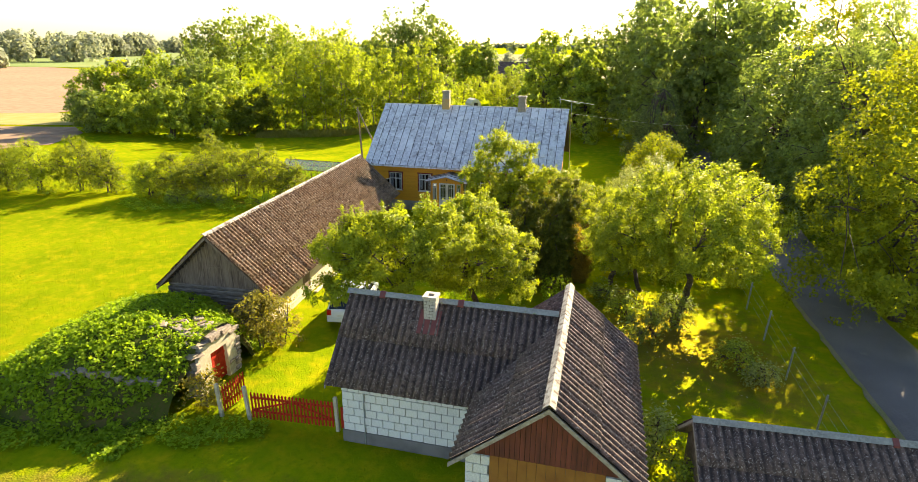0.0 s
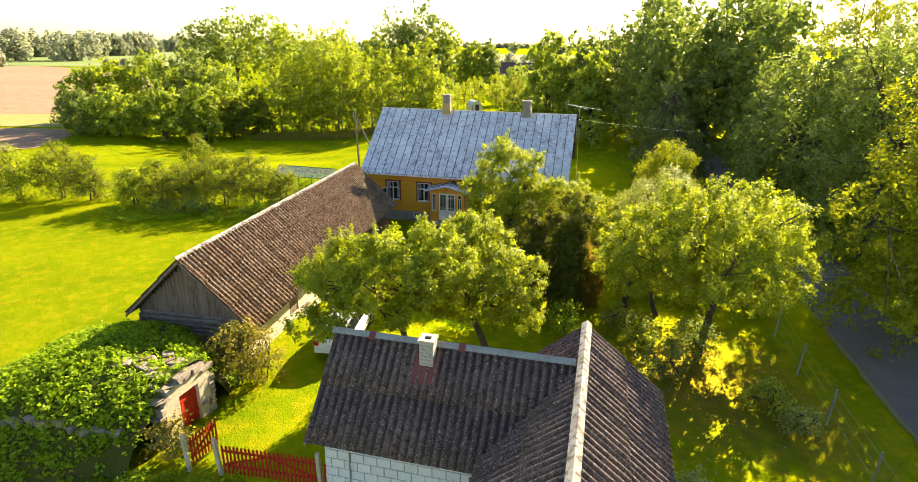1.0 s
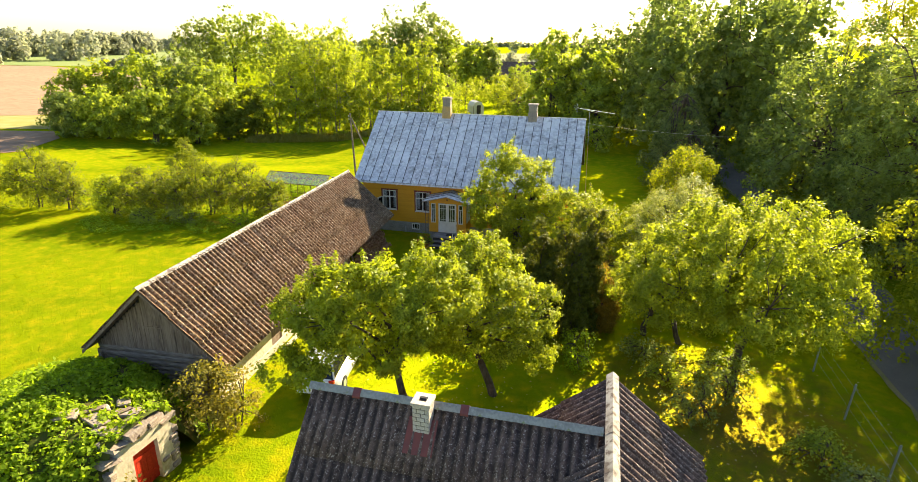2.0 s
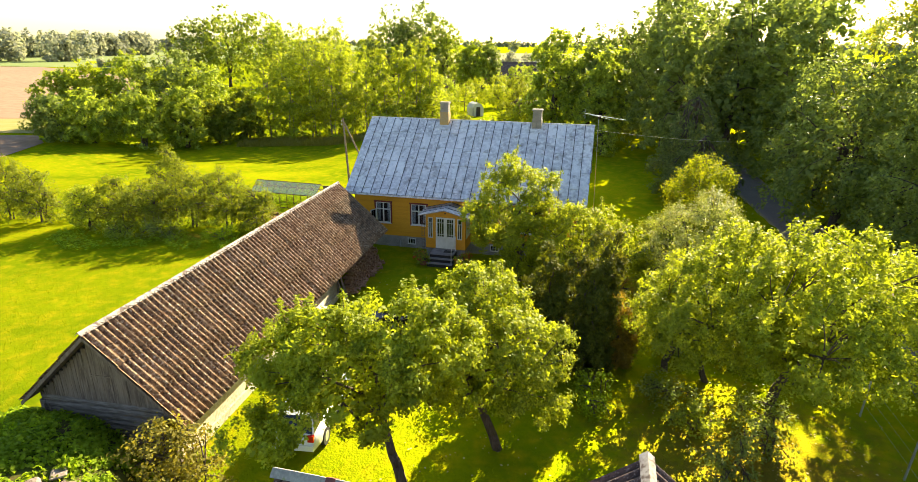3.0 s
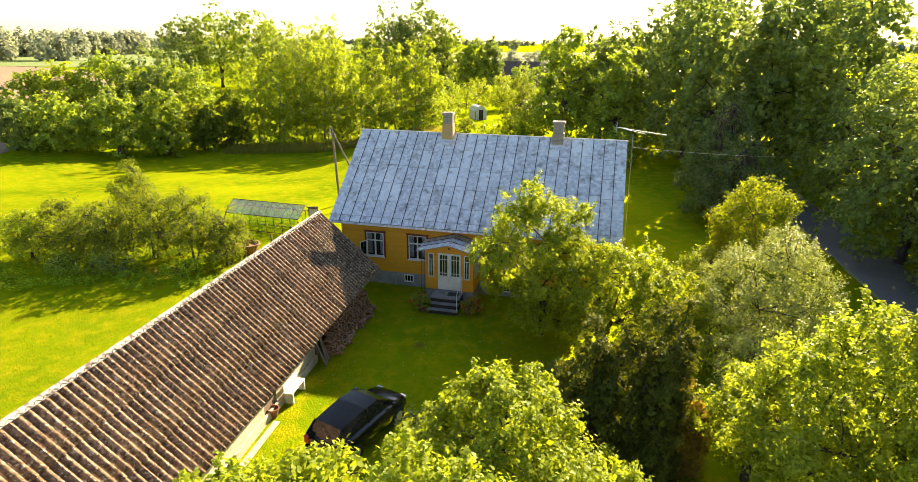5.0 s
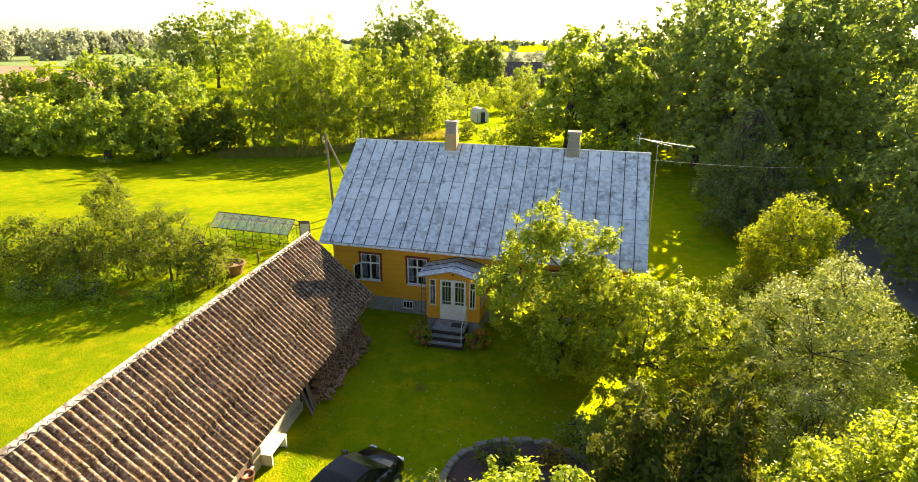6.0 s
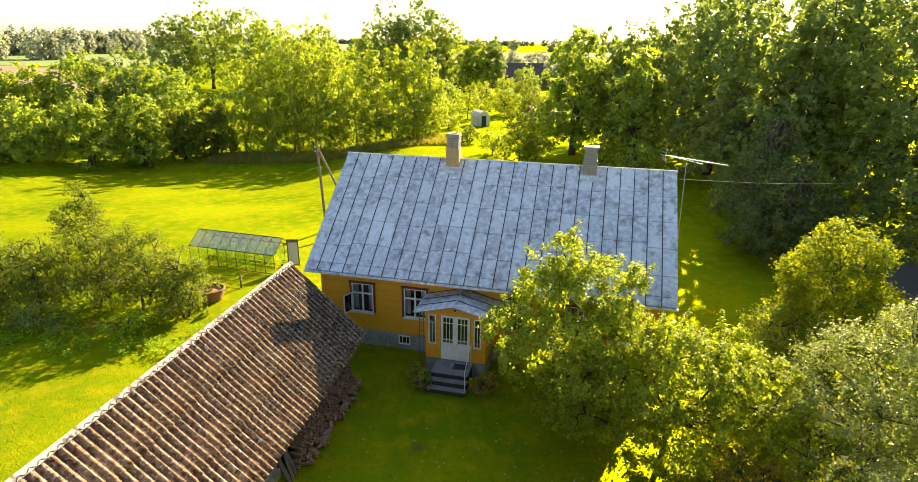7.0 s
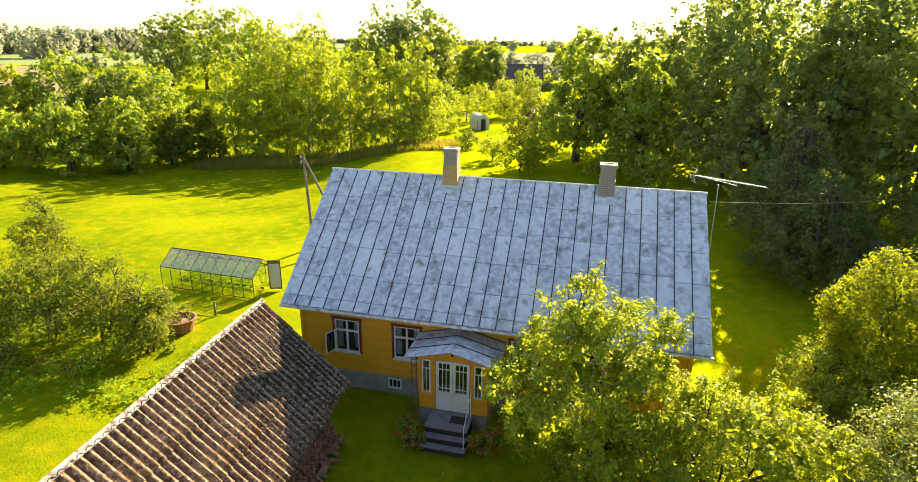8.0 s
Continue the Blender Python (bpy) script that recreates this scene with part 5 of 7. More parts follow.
def build_small_shed():
    """Low shed by the lane, only its roof ridge and one corner in view."""
    a = math.atan2(12.39 - 13.31, 11.4 - 6.47)
    m = turn_z(6.47, 13.31, a)
    s = thing("small_shed", m, "low shed with old grey corrugated roof", "shed")
    run, zr, ze, L = 2.2, 3.0, 1.75, 8.0
    part("wall", box(bmesh.new(), 0.35, L - 0.3, -1.9, -1.78, 0, 1.85), M_OLD_BOARD, s)
    part("wall", box(bmesh.new(), 0.35, L - 0.3, 1.38, 1.5, 0, 1.6), M_OLD_BOARD, s)
    part("gable_wall", prism(bmesh.new(), [(-1.78, 0), (1.38, 0), (1.38, 1.6), (0, zr - 0.15), (-1.78, 1.85)], 0.35, 0.45, SWAP), M_OLD_BOARD, s, "dark boarded gable")
    part("gable_wall", prism(bmesh.new(), [(-1.78, 0), (1.38, 0), (1.38, 1.6), (0, zr - 0.15), (-1.78, 1.85)], L - 0.4, L - 0.3, SWAP), M_OLD_BOARD, s)
    ln = math.hypot(run, zr - ze)
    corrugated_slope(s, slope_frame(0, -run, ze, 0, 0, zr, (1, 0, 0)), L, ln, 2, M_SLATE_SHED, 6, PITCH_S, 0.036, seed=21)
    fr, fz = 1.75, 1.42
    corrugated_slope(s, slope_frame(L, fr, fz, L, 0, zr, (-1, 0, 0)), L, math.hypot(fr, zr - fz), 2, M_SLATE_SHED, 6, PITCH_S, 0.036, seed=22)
    ridge_cap(s, (-0.02, 0, zr + 0.1), (L, 0, zr + 0.1), 0.14, 0.1, M_RIDGE_GREY, 7, "grey lichen-covered ridge pieces")
    for v, z in ((-run, ze), (fr, fz)):
        part("barge_board", prism(bmesh.new(), [(v, z - 0.1), (v, z + 0.01), (0, zr + 0.01), (0, zr - 0.1)], 0.0, 0.03, SWAP), M_FASCIA, s)
    part("ridge_patch", prism(bmesh.new(), [(-0.16, zr - 0.04), (-0.16, zr + 0.02), (0, zr + 0.15), (0.16, zr + 0.02), (0.16, zr - 0.04)], 4.9, 5.05, SWAP), M_FLASHING, s, "rust-red ridge patch")


build_small_shed()


# ---- trees ----
tree("apple_tree", "old apple tree with dense green crown on the lawn", -1.7, 22.9, [(0, 0, -0.65, 0.4, 2.3, 0.17)],
     [(-1.0, -0.1, 4.6, 2.0, 1.5, 1.24), (-2.5, -0.1, 4.4, 1.4, 1.14, 0.91), (-3.5, 0.3, 4.2, 0.9, 0.7, 0.5), (-0.5, 0.0, 5.5, 1.3, 1.06, 0.75), (-1.9, -0.6, 5.3, 1.2, 0.97, 0.75), (-0.9, -1.4, 4.3, 1.5, 0.79, 1.0), (-3.3, -1.9, 3.5, 0.8, 0.53, 0.41), (-2.6, -1.3, 3.7, 0.9, 0.7, 0.58), (0.7, 0.1, 4.8, 1.2, 1.14, 1.08)],
     880, 48, 0.20, 0.112, L_APPLE, M_BARK, "apple trees", shell=0.66, core=1.2, shoots=26)
tree("apple_tree", "leaning apple tree with dense sunlit crown on the lawn", 1.3, 24.7, [(0, 0, -0.9, 0.8, 1.9, 0.17)],
     [(-0.6, 0.8, 3.7, 2.0, 2.0, 1.9), (0.6, 0.6, 3.3, 1.4, 1.6, 1.4), (-0.9, 1.0, 4.7, 1.4, 1.3, 0.95), (-0.2, -0.6, 3.1, 1.5, 1.0, 1.0), (-1.7, 0.3, 3.3, 1.2, 1.2, 1.1), (0.9, 0.2, 2.4, 1.3, 1.3, 0.9)],
     760, 50, 0.20, 0.112, L_APPLE, M_BARK, "apple trees", shell=0.66, core=1.2, shoots=22)
tree("apple_tree", "spreading apple tree with yellow-green crown beside the lane", 9.6, 29.2, [(-1.0, 0.6, -0.8, 0.4, 2.0, 0.15), (0.4, -0.3, -0.1, 0.0, 2.0, 0.13)],
     [(-0.6, -1.9, 4.5, 1.9, 1.8, 1.4), (-2.0, -1.9, 4.1, 1.1, 1.2, 1.1), (0.0, -2.4, 6.0, 1.3, 1.2, 1.0), (-0.4, -0.2, 3.6, 1.6, 1.3, 1.1), (0.52, -1.67, 4.7, 1.47, 1.75, 1.66), (-0.4, -2.68, 3.69, 1.66, 1.1, 1.1), (-1.69, -2.68, 3.69, 1.29, 1.1, 1.1), (0.89, -2.59, 3.78, 1.29, 1.1, 1.1), (-1.2, 0.2, 2.5, 1.7, 1.4, 1.0), (0.6, 0.3, 2.4, 1.6, 1.3, 1.0)],
     1040, 45, 0.20, 0.112, L_APPLE_Y, M_BARK, "apple trees", shell=0.66, core=1.2, shoots=22)
tree("apple_tree", "broad apple tree with yellow-green crown beside the lane", 12.0, 27.4, [(0.1, 0.4, -0.9, -1.7, 2.7, 0.19)],
     [(-1.38, -2.84, 5.79, 2.09, 2.59, 1.75), (0.09, -2.84, 5.46, 1.34, 2.17, 1.25), (-0.73, -1.54, 5.13, 1.67, 1.34, 1.34), (-0.89, -3.17, 7.02, 1.34, 1.34, 0.92), (-2.28, -4.31, 4.97, 1.58, 1.34, 1.17), (0.66, -3.17, 6.36, 0.84, 0.84, 0.75), (-0.81, -4.39, 4.48, 1.84, 1.17, 1.08), (0.42, -3.91, 4.64, 1.08, 1.08, 1.0), (-2.11, -2.35, 5.3, 1.5, 1.34, 1.34), (-1.0, -2.0, 3.2, 1.8, 1.6, 1.1), (0.4, -2.2, 3.3, 1.5, 1.4, 1.0), (2.5, 0.1, 4.4, 1.7, 1.6, 1.5), (2.9, 1.2, 3.5, 1.5, 1.4, 1.4), (1.5, 1.2, 4.8, 1.6, 1.5, 1.3)],
     1200, 45, 0.20, 0.112, L_APPLE_Y, M_BARK, "apple trees", shell=0.66, core=1.2, shoots=22)
tree("apple_tree", "apple tree with yellowing crown before the house", 3.2, 39.2, [(0.2, 0, -0.1, 0, 2.0, 0.15)],
     [(-0.4, 0, 4.2, 2.0, 1.8, 2.0), (-0.9, -0.1, 6.0, 1.2, 1.2, 1.1), (-1.4, -0.2, 4.0, 1.5, 1.4, 1.5), (0.7, -0.5, 3.0, 1.9, 1.7, 1.5), (0.9, 0.1, 5.6, 0.9, 0.9, 0.75), (1.0, -0.6, 4.0, 1.2, 1.2, 1.1), (-0.6, -0.3, 2.2, 1.5, 1.1, 1.1), (0.3, -0.6, 1.9, 1.8, 1.3, 1.1), (1.5, -0.8, 2.0, 1.6, 1.2, 1.1)],
     900, 46, 0.20, 0.115, L_APPLE_Y, M_BARK, "apple trees", shell=0.66, core=1.2, shoots=22)
tree("apple_tree", "small apple tree with light green crown before the house", 6.2, 37.6, [(-0.2, 0, 0, 0, 1.5, 0.11)],
     [(-0.4, 0, 2.7, 2.0, 1.7, 1.7), (1.0, 0.1, 2.5, 1.6, 1.5, 1.5), (0.2, -0.4, 4.0, 1.3, 1.2, 0.9), (1.9, 0, 3.0, 0.9, 0.9, 0.7), (2.7, -0.2, 2.6, 1.2, 1.1, 1.0), (1.2, -0.7, 1.3, 1.5, 1.1, 0.9), (2.3, -0.3, 1.6, 1.2, 1.0, 1.1), (-0.2, -1.0, 1.7, 1.6, 1.0, 1.0)],
     756, 50, 0.20, 0.112, L_APPLE, M_BARK, "apple trees", shell=0.66, core=1.2, shoots=22)
def spires(h, r, tips):
    """Lobes for a bundle of upright, feathery spires: (x, y, height)."""
    out = []
    for x, y, k in tips:
        for i in range(7):
            t = i / 6
            out.append((x * (0.3 + 0.7 * t), y * (0.3 + 0.7 * t), h * k * (0.16 + 0.78 * t), r * (0.95 - 0.7 * t), r * (0.95 - 0.7 * t), h * 0.11))
    return out


tree("juniper", "dark olive juniper with feathery upright branches", 3.7, 30.0, [(0, 0, -0.1, 0, 3.2, 0.09), (0.35, 0.1, 0.5, 0.1, 2.8, 0.07)], spires(5.3, 0.56, [(-0.25, 0, 1.0), (0.55, 0.1, 0.88), (-0.85, 0, 0.74), (0.2, -0.5, 0.7)]), 520, 34, 0.16, 0.14, L_CONIFER, M_BARK, "junipers", limbs=10, needle=True, shell=0.4, core=0.35, clump=0.24)
tree("juniper", "tall dark juniper with feathery upright branches", 5.1, 29.6, [(0, 0, 0.1, 0, 4.0, 0.12)], spires(6.2, 0.66, [(0.25, 0, 1.0), (-0.6, 0.2, 0.86), (1.1, 0.7, 0.86), (0.1, -0.6, 0.7), (0.9, -0.1, 0.75)]), 760, 34, 0.17, 0.15, L_CONIFER, M_BARK, "junipers", limbs=12, needle=True, shell=0.4, core=0.35, clump=0.26)
tree("juniper", "golden-brown juniper beside the dark ones", 6.55, 30.3, [(0, 0, 0.1, 0, 2.0, 0.07)], spires(3.3, 0.55, [(0.1, 0, 1.0), (0.6, 0, 0.7), (-0.3, -0.3, 0.75)]), 330, 36, 0.17, 0.14, L_RUSSET, M_BARK, "junipers", limbs=8, needle=True, shell=0.4, clump=0.24)
tree("bush", "small russet bush under the apple trees", 7.7, 35.2, [(0, 0, 0, 0, 0.6, 0.04)], simple_crown(0.9, 0.8, 1.9), 120, 22, 0.2, 0.09, L_RUSSET, M_BARK, category="bush")
tree("willow_bush", "large silvery-leaved bush beside the apple trees", 12.4, 37.0, [(0, 0, 0.2, 0, 1.4, 0.12), (0.3, 0.2, 0.9, 0.4, 1.6, 0.1)], simple_crown(3.6, 2.4, 5.5, -0.05, 14), 800, 40, 0.26, 0.085, L_WILLOW, M_BARK, category="bush", core=0.9, shoots=20, clump=0.5)
tree("bush", "silvery-leaved bush beside the junipers", 10.2, 33.0, [(0, 0, 0, 0, 0.8, 0.06)], simple_crown(1.7, 1.4, 3.4, 0.0), 300, 36, 0.22, 0.08, L_WILLOW, M_BARK, category="bush")
tree("maple", "tree with bright yellow crown beside the lane", 15.2, 44.4, [(0, 0, 0.1, 0, 2.0, 0.14)], simple_crown(2.5, 2.3, 6.3, 0.02, 12), 640, 36, 0.26, 0.12, L_YELLOW, M_BARK, core=0.6)
tree("bush", "green bush beside the lane", 13.2, 43.4, [(0, 0, 0, 0, 0.8, 0.06)], simple_crown(1.9, 1.7, 3.0, 0.0), 280, 24, 0.28, 0.13, L_FOREST, M_BARK, category="bush")

# old plum orchard by the meadow
for x, y, r, h, k in ((-14.6, 47.6, 1.3, 3.6, L_PLUM), (-17.0, 48.4, 2.0, 4.4, L_PLUM), (-19.6, 48.6, 2.0, 4.4, L_PLUM), (-22.3, 48.4, 1.9, 3.7, L_PLUM), (-24.8, 48.8, 1.9, 3.5, L_PLUM), (-27.0, 48.4, 1.4, 3.0, L_APPLE_Y), (-24.9, 56.5, 1.5, 4.4, L_PLUM), (-31.2, 49.4, 1.4, 4.0, L_PLUM), (-34.2, 50.2, 2.0, 4.8, L_PLUM), (-37.2, 49.2, 2.1, 4.6, L_APPLE_Y), (-40.5, 50.0, 2.1, 4.2, L_PLUM), (-44.0, 51.0, 2.3, 4.6, L_PLUM)):
    tree("plum_tree", "twiggy grey-green plum tree at the meadow's edge", x, y, [(0, 0, 0.1, 0, h * 0.3, 0.08), (0.2, 0.1, 0.5, 0.2, h * 0.35, 0.06)], simple_crown(r * 1.15, r, h, -0.06, 10), int(105 * r * r) + 60, 15, 0.24, 0.12, k, M_BARK, "plum trees", limbs=22, clump=0.42, core=0.6)


def big_tree(name, label, x, y, r, h, mat, group, bark=M_BARK, n=1.0, low=0.02, size=0.34, r2=None):
    lumps = 16
    if (x < -28 and y < 110) or x > 19:
        low = -0.1
    if y > 110 or x > 38:
        size, n = 0.5, 0.32 * n
    elif x < -28:
        size, n = 0.40, 0.6 * n
    elif y > 62:
        size, n = 0.42, 0.44 * n
    elif y > 40:
        size, n = 0.26, 1.0 * n
    elif x > 19:
        size, n = 0.17, 1.9 * n
    core = 0.35 if x < -28 else 0.6
    if mat is L_ASH:
        core, n = (0.25, 0.85 * n) if y > 40 else (1.3, 1.15 * n)
    t = tree(name, label, x, y, [(0, 0, 0.2, 0, h * 0.4, 0.16 + 0.012 * h), (0.4, 0.2, 0.9, 0.5, h * 0.45, 0.12 + 0.008 * h)], simple_crown(r, r2 or r, h + hollow(x, y), low, lumps), int(n * 42 * r * h ** 0.5), 17, 0.42 if y > 40 else 0.3, size, mat, bark, group, limbs=8 if y > 62 else 18, twig=0.02, shell=0.6, clump=0.13 * r + 0.35, core=core, z=-hollow(x, y))
    return t


FOREST = [
    # thicket at the field's edge, with lower growth before it
    (-60.6, 97.0, 4.2, 8.4, L_FOREST), (-57.0, 99.0, 4.6, 9.8, L_BIRCH), (-52.0, 101.0, 5.2, 11.2, L_FOREST), (-46.8, 103.0, 5.4, 11.4, L_DARK), (-42.4, 104.5, 4.8, 10.6, L_FOREST),
    (-49.5, 85.5, 3.6, 6.4, L_FOREST), (-54.0, 86.0, 3.4, 6.0, L_DARK), (-44.5, 88.5, 3.6, 7.0, L_FOREST), (-40.5, 93.0, 3.2, 6.8, L_FOREST), (-34.5, 101.0, 2.8, 5.6, L_PLUM), (-37.6, 98.0, 2.6, 5.0, L_PLUM),
    # tall trees behind
    (-77.0, 182.0, 8.0, 19.5, L_DARK), (-69.0, 185.0, 9.5, 22.0, L_FOREST), (-58.0, 184.0, 9.5, 21.0, L_FOREST), (-50.0, 178.0, 8.0, 17.5, L_FOREST), (-39.0, 182.0, 8.0, 16.0, L_DARK),
    (-19.0, 172.0, 8.6, 21.6, L_DARK), (-11.5, 175.0, 8.4, 24.4, L_DARK), (-5.2, 178.0, 6.4, 19.0, L_FOREST), (2.5, 172.0, 5.0, 13.0, L_FOREST), (-25.0, 176.0, 7.0, 14.5, L_FOREST), (7.5, 175.0, 4.0, 14.0, L_DARK),
    # right of the house
    (13.0, 92.6, 4.4, 15.2, L_FOREST), (18.5, 86.0, 3.6, 12.4, L_FOREST), (19.0, 97.0, 5.0, 15.4, L_DARK), (25.0, 101.0, 5.5, 16.6, L_DARK),
    (25.5, 82.0, 5.0, 20.0, L_DARK), (30.0, 91.0, 6.5, 24.0, L_DARK), (24.6, 73.5, 4.2, 16.5, L_DARK), (29.5, 73.5, 4.4, 18.0, L_DARK), (37.5, 83.0, 6.5, 24.0, L_DARK), (43.0, 94.0, 7.6, 25.0, L_DARK),
    (33.6, 67.0, 5.4, 20.0, L_DARK), (36.6, 77.0, 5.4, 21.0, L_DARK), (31.5, 58.5, 5.0, 12.0, L_DARK), (39.0, 62.0, 5.0, 12.0, L_FOREST),
    (27.0, 48.6, 5.2, 14.2, L_DARK), (33.6, 52.5, 5.0, 21.0, L_ASH), (28.6, 42.6, 4.4, 15.6, L_DARK), (36.0, 46.0, 5.0, 12.0, L_FOREST),
    # (25.6, 37.0) is an added tree, mostly unseen, that shades the lawn
    (21.6, 25.6, 5.4, 14.0, L_ASH), (28.0, 30.5, 4.8, 15.0, L_FOREST), (25.6, 37.0, 4.6, 16.0, L_DARK), (33.5, 38.0, 5.0, 13.0, L_FOREST), (33.0, 106.0, 7.6, 22.0, L_DARK),
]
for x, y, r, h, mat in FOREST:
    big_tree("broadleaf_tree", {"broad_leaves": "broad-leaved tree in full green leaf", "dark_leaves": "tall dark green broad-leaved tree", "ash_leaves": "yellow-green roadside ash with feathery foliage", "birch_leaves": "light green broad-leaved tree", "plum_leaves": "grey-green scrubby young tree"}[mat.name], x, y, r, h, mat, "broad-leaved trees round the farm")
# birch and willow belt behind the meadow
for i, (x, y, r, h) in enumerate(((-31.0, 102.5, 3.6, 10.8), (-28.0, 103.0, 3.2, 12.2), (-24.6, 104.0, 3.2, 14.8), (-21.2, 103.5, 3.2, 15.2), (-18.1, 104.5, 2.8, 13.2), (-15.4, 103.5, 2.6, 11.2), (-12.8, 104.0, 2.1, 12.0), (-10.2, 104.0, 2.1, 12.4), (-7.5, 104.5, 2.4, 12.4), (-5.2, 105.5, 2.4, 12.8), (-25.0, 108.5, 3.4, 15.2), (-20.8, 109.5, 3.4, 15.6))):
    tree("birch", "slender light green birch in a row behind the meadow", x, y, [(0, 0, 0.1, 0, h * 0.75, 0.13), (0.5, 0.1, 0.8, 0.1, h * 0.5, 0.08)], tall_crown(r, h + hollow(x, y), 0.06, 9), int(28 * r * h ** 0.5), 18, 0.36, 0.31, L_BIRCH, M_BIRCH_BARK, "birches", limbs=14, twig=0.02, core=0.5, clump=0.7, z=-hollow(x, y))
for x, y, h, r in ((21.2, 61.5, 9.4, 2.8), (20.4, 57.0, 6.2, 3.1)):
    tree("spruce", "dark blue-green spruce beside the lane", x, y, [(0, 0, 0, 0, h * 0.9, 0.16)], tall_crown(r, h, 0.02, 9), 520, 22, 0.35, 0.2, L_SPRUCE, M_BARK, "spruces", limbs=20)


# ---- root cellar: turf mound with a stone front and a red door ----
CELLAR = turn_z(-9.45, 19.7, math.atan2(0.30, -0.954))


def mound_height(x, y):
    """Height over the cellar's own axes: x runs back from the stone front, y across."""
    half = (1.5 if y < 0 else 2.5) + (3.0 if y < 0 else 2.1) * min(1.0, max(0.0, (x + 0.3) / 3.2)) ** 0.8
    front = 1.0 if abs(y) < 1.1 else min(1.0, max(0.0, (x + 0.45) / 1.0)) ** 0.5
    along = 1.0 if x < 3.5 else max(0.0, 1 - ((x - 3.5) / 5.0) ** 2)
    across = max(0.0, 1 - (abs(y) / half) ** 2.8)
    bumps = 0.16 * noise.noise(Vector((x * 0.7, y * 0.7, 2))) + 0.07 * noise.noise(Vector((x * 2.3, y * 2.3, 5)))
    return 2.3 * front * along ** 0.7 * across ** 0.8 * (1 + 0.12 * noise.noise(Vector((x * 0.4, y * 0.4, 9)))) + bumps * min(1.0, 2 * across * along) - 0.05


def build_cellar():
    c = thing("root_cellar", CELLAR, "turf-covered root cellar mound with stone front", "cellar")
    xs, ys = np.linspace(0.0, 9.0, 46), np.linspace(-5.2, 5.6, 52)
    verts = [(x, y, mound_height(x, y)) for y in ys for x in xs]
    w = len(xs)
    faces = [(j * w + i, j * w + i + 1, (j + 1) * w + i + 1, (j + 1) * w + i) for j in range(len(ys) - 1) for i in range(w - 1)]
    me = bpy.data.meshes.new("turf_mound")
    me.from_pydata(verts, [], faces)
    me.materials.append(M_MOUND)
    me.shade_smooth()
    ob = new("turf_mound", me)
    ob.parent = c
    # stone front, laid in rough courses round the door
    rr = random.Random(17)
    door_w, door_h = 0.46, 1.45
    core = holed_wall(bmesh.new(), -1.15, 1.15, -0.1, 2.02, -0.02, 0.58, [(-door_w, door_w, -0.1, door_h)])
    for v in core.verts:
        if v.co.z > 2.0:
            v.co.x *= 0.62
        elif v.co.z > door_h - 0.01:
            v.co.x *= 0.97
    core.transform(Matrix.Rotation(math.pi / 2, 4, "Z"))
    core.transform(Matrix.Translation((0.45, 0, 0)))
    part("front_wall", core, M_LIME, c, "flaking cream lime plaster over fieldstone")
    z = 0.0
    while z < 2.35:
        hgt = rr.uniform(0.16, 0.26)
        y = -1.2
        while y < 1.1:
            ww = rr.uniform(0.22, 0.42)
            yc, zc = y + ww / 2, z + hgt / 2
            if (abs(yc) > 1.0 and zc < 1.5) or zc > 1.88 or (abs(yc) > door_w + 0.1 and rr.random() < 0.12):
                if zc < 2.05 - 0.6 * max(0.0, abs(yc) - 0.5) ** 1.2:
                    bm = box(bmesh.new(), -0.22, 0.16, -ww / 2 + 0.015, ww / 2 - 0.015, -hgt / 2 + 0.012, hgt / 2 - 0.012)
                    for v in bm.verts:
                        v.co += Vector((rr.uniform(-0.05, 0.05), rr.uniform(-0.04, 0.04), rr.uniform(-0.03, 0.03)))
                    bmesh.ops.bevel(bm, geom=bm.edges, offset=0.035, segments=1, affect="EDGES")
                    part("stone", bm, M_FIELDSTONE, c, at=Matrix.Translation((0.02, yc, zc)))
            y += ww
        z += hgt
    # capping slabs and fallen stones
    for y, zz, s in ((-0.95, 1.78, 0.45), (-0.5, 2.0, 0.5), (0.1, 2.12, 0.6), (0.7, 1.98, 0.5), (1.1, 1.7, 0.4)):
        bm = box(bmesh.new(), -0.35, 0.45, -s * 0.6, s * 0.6, -0.06, 0.06)
        for v in bm.verts:
            v.co += Vector((rr.uniform(-0.1, 0.1), rr.uniform(-0.06, 0.06), rr.uniform(-0.03, 0.03)))
        part("slab", bm, M_FIELDSTONE, c, at=Matrix.Translation((0.15, y, zz)) @ Matrix.Rotation(rr.uniform(-0.25, 0.25), 4, "X"))
    for k in range(9):
        x, y = 0.6 + 0.42 * k, 2.5 + 0.9 * (k / 9) + rr.uniform(-0.1, 0.1)
        bm = box(bmesh.new(), -0.24, 0.24, -0.13, 0.13, -0.09, 0.09)
        for v in bm.verts:
            v.co += Vector((rr.uniform(-0.06, 0.06), rr.uniform(-0.05, 0.05), rr.uniform(-0.03, 0.03)))
        part("kerb_stone", bm, M_FIELDSTONE, c, at=Matrix.Translation((x, y, mound_height(x, y) - 0.03)) @ Matrix.Rotation(rr.uniform(-0.3, 0.3), 4, "Z"))
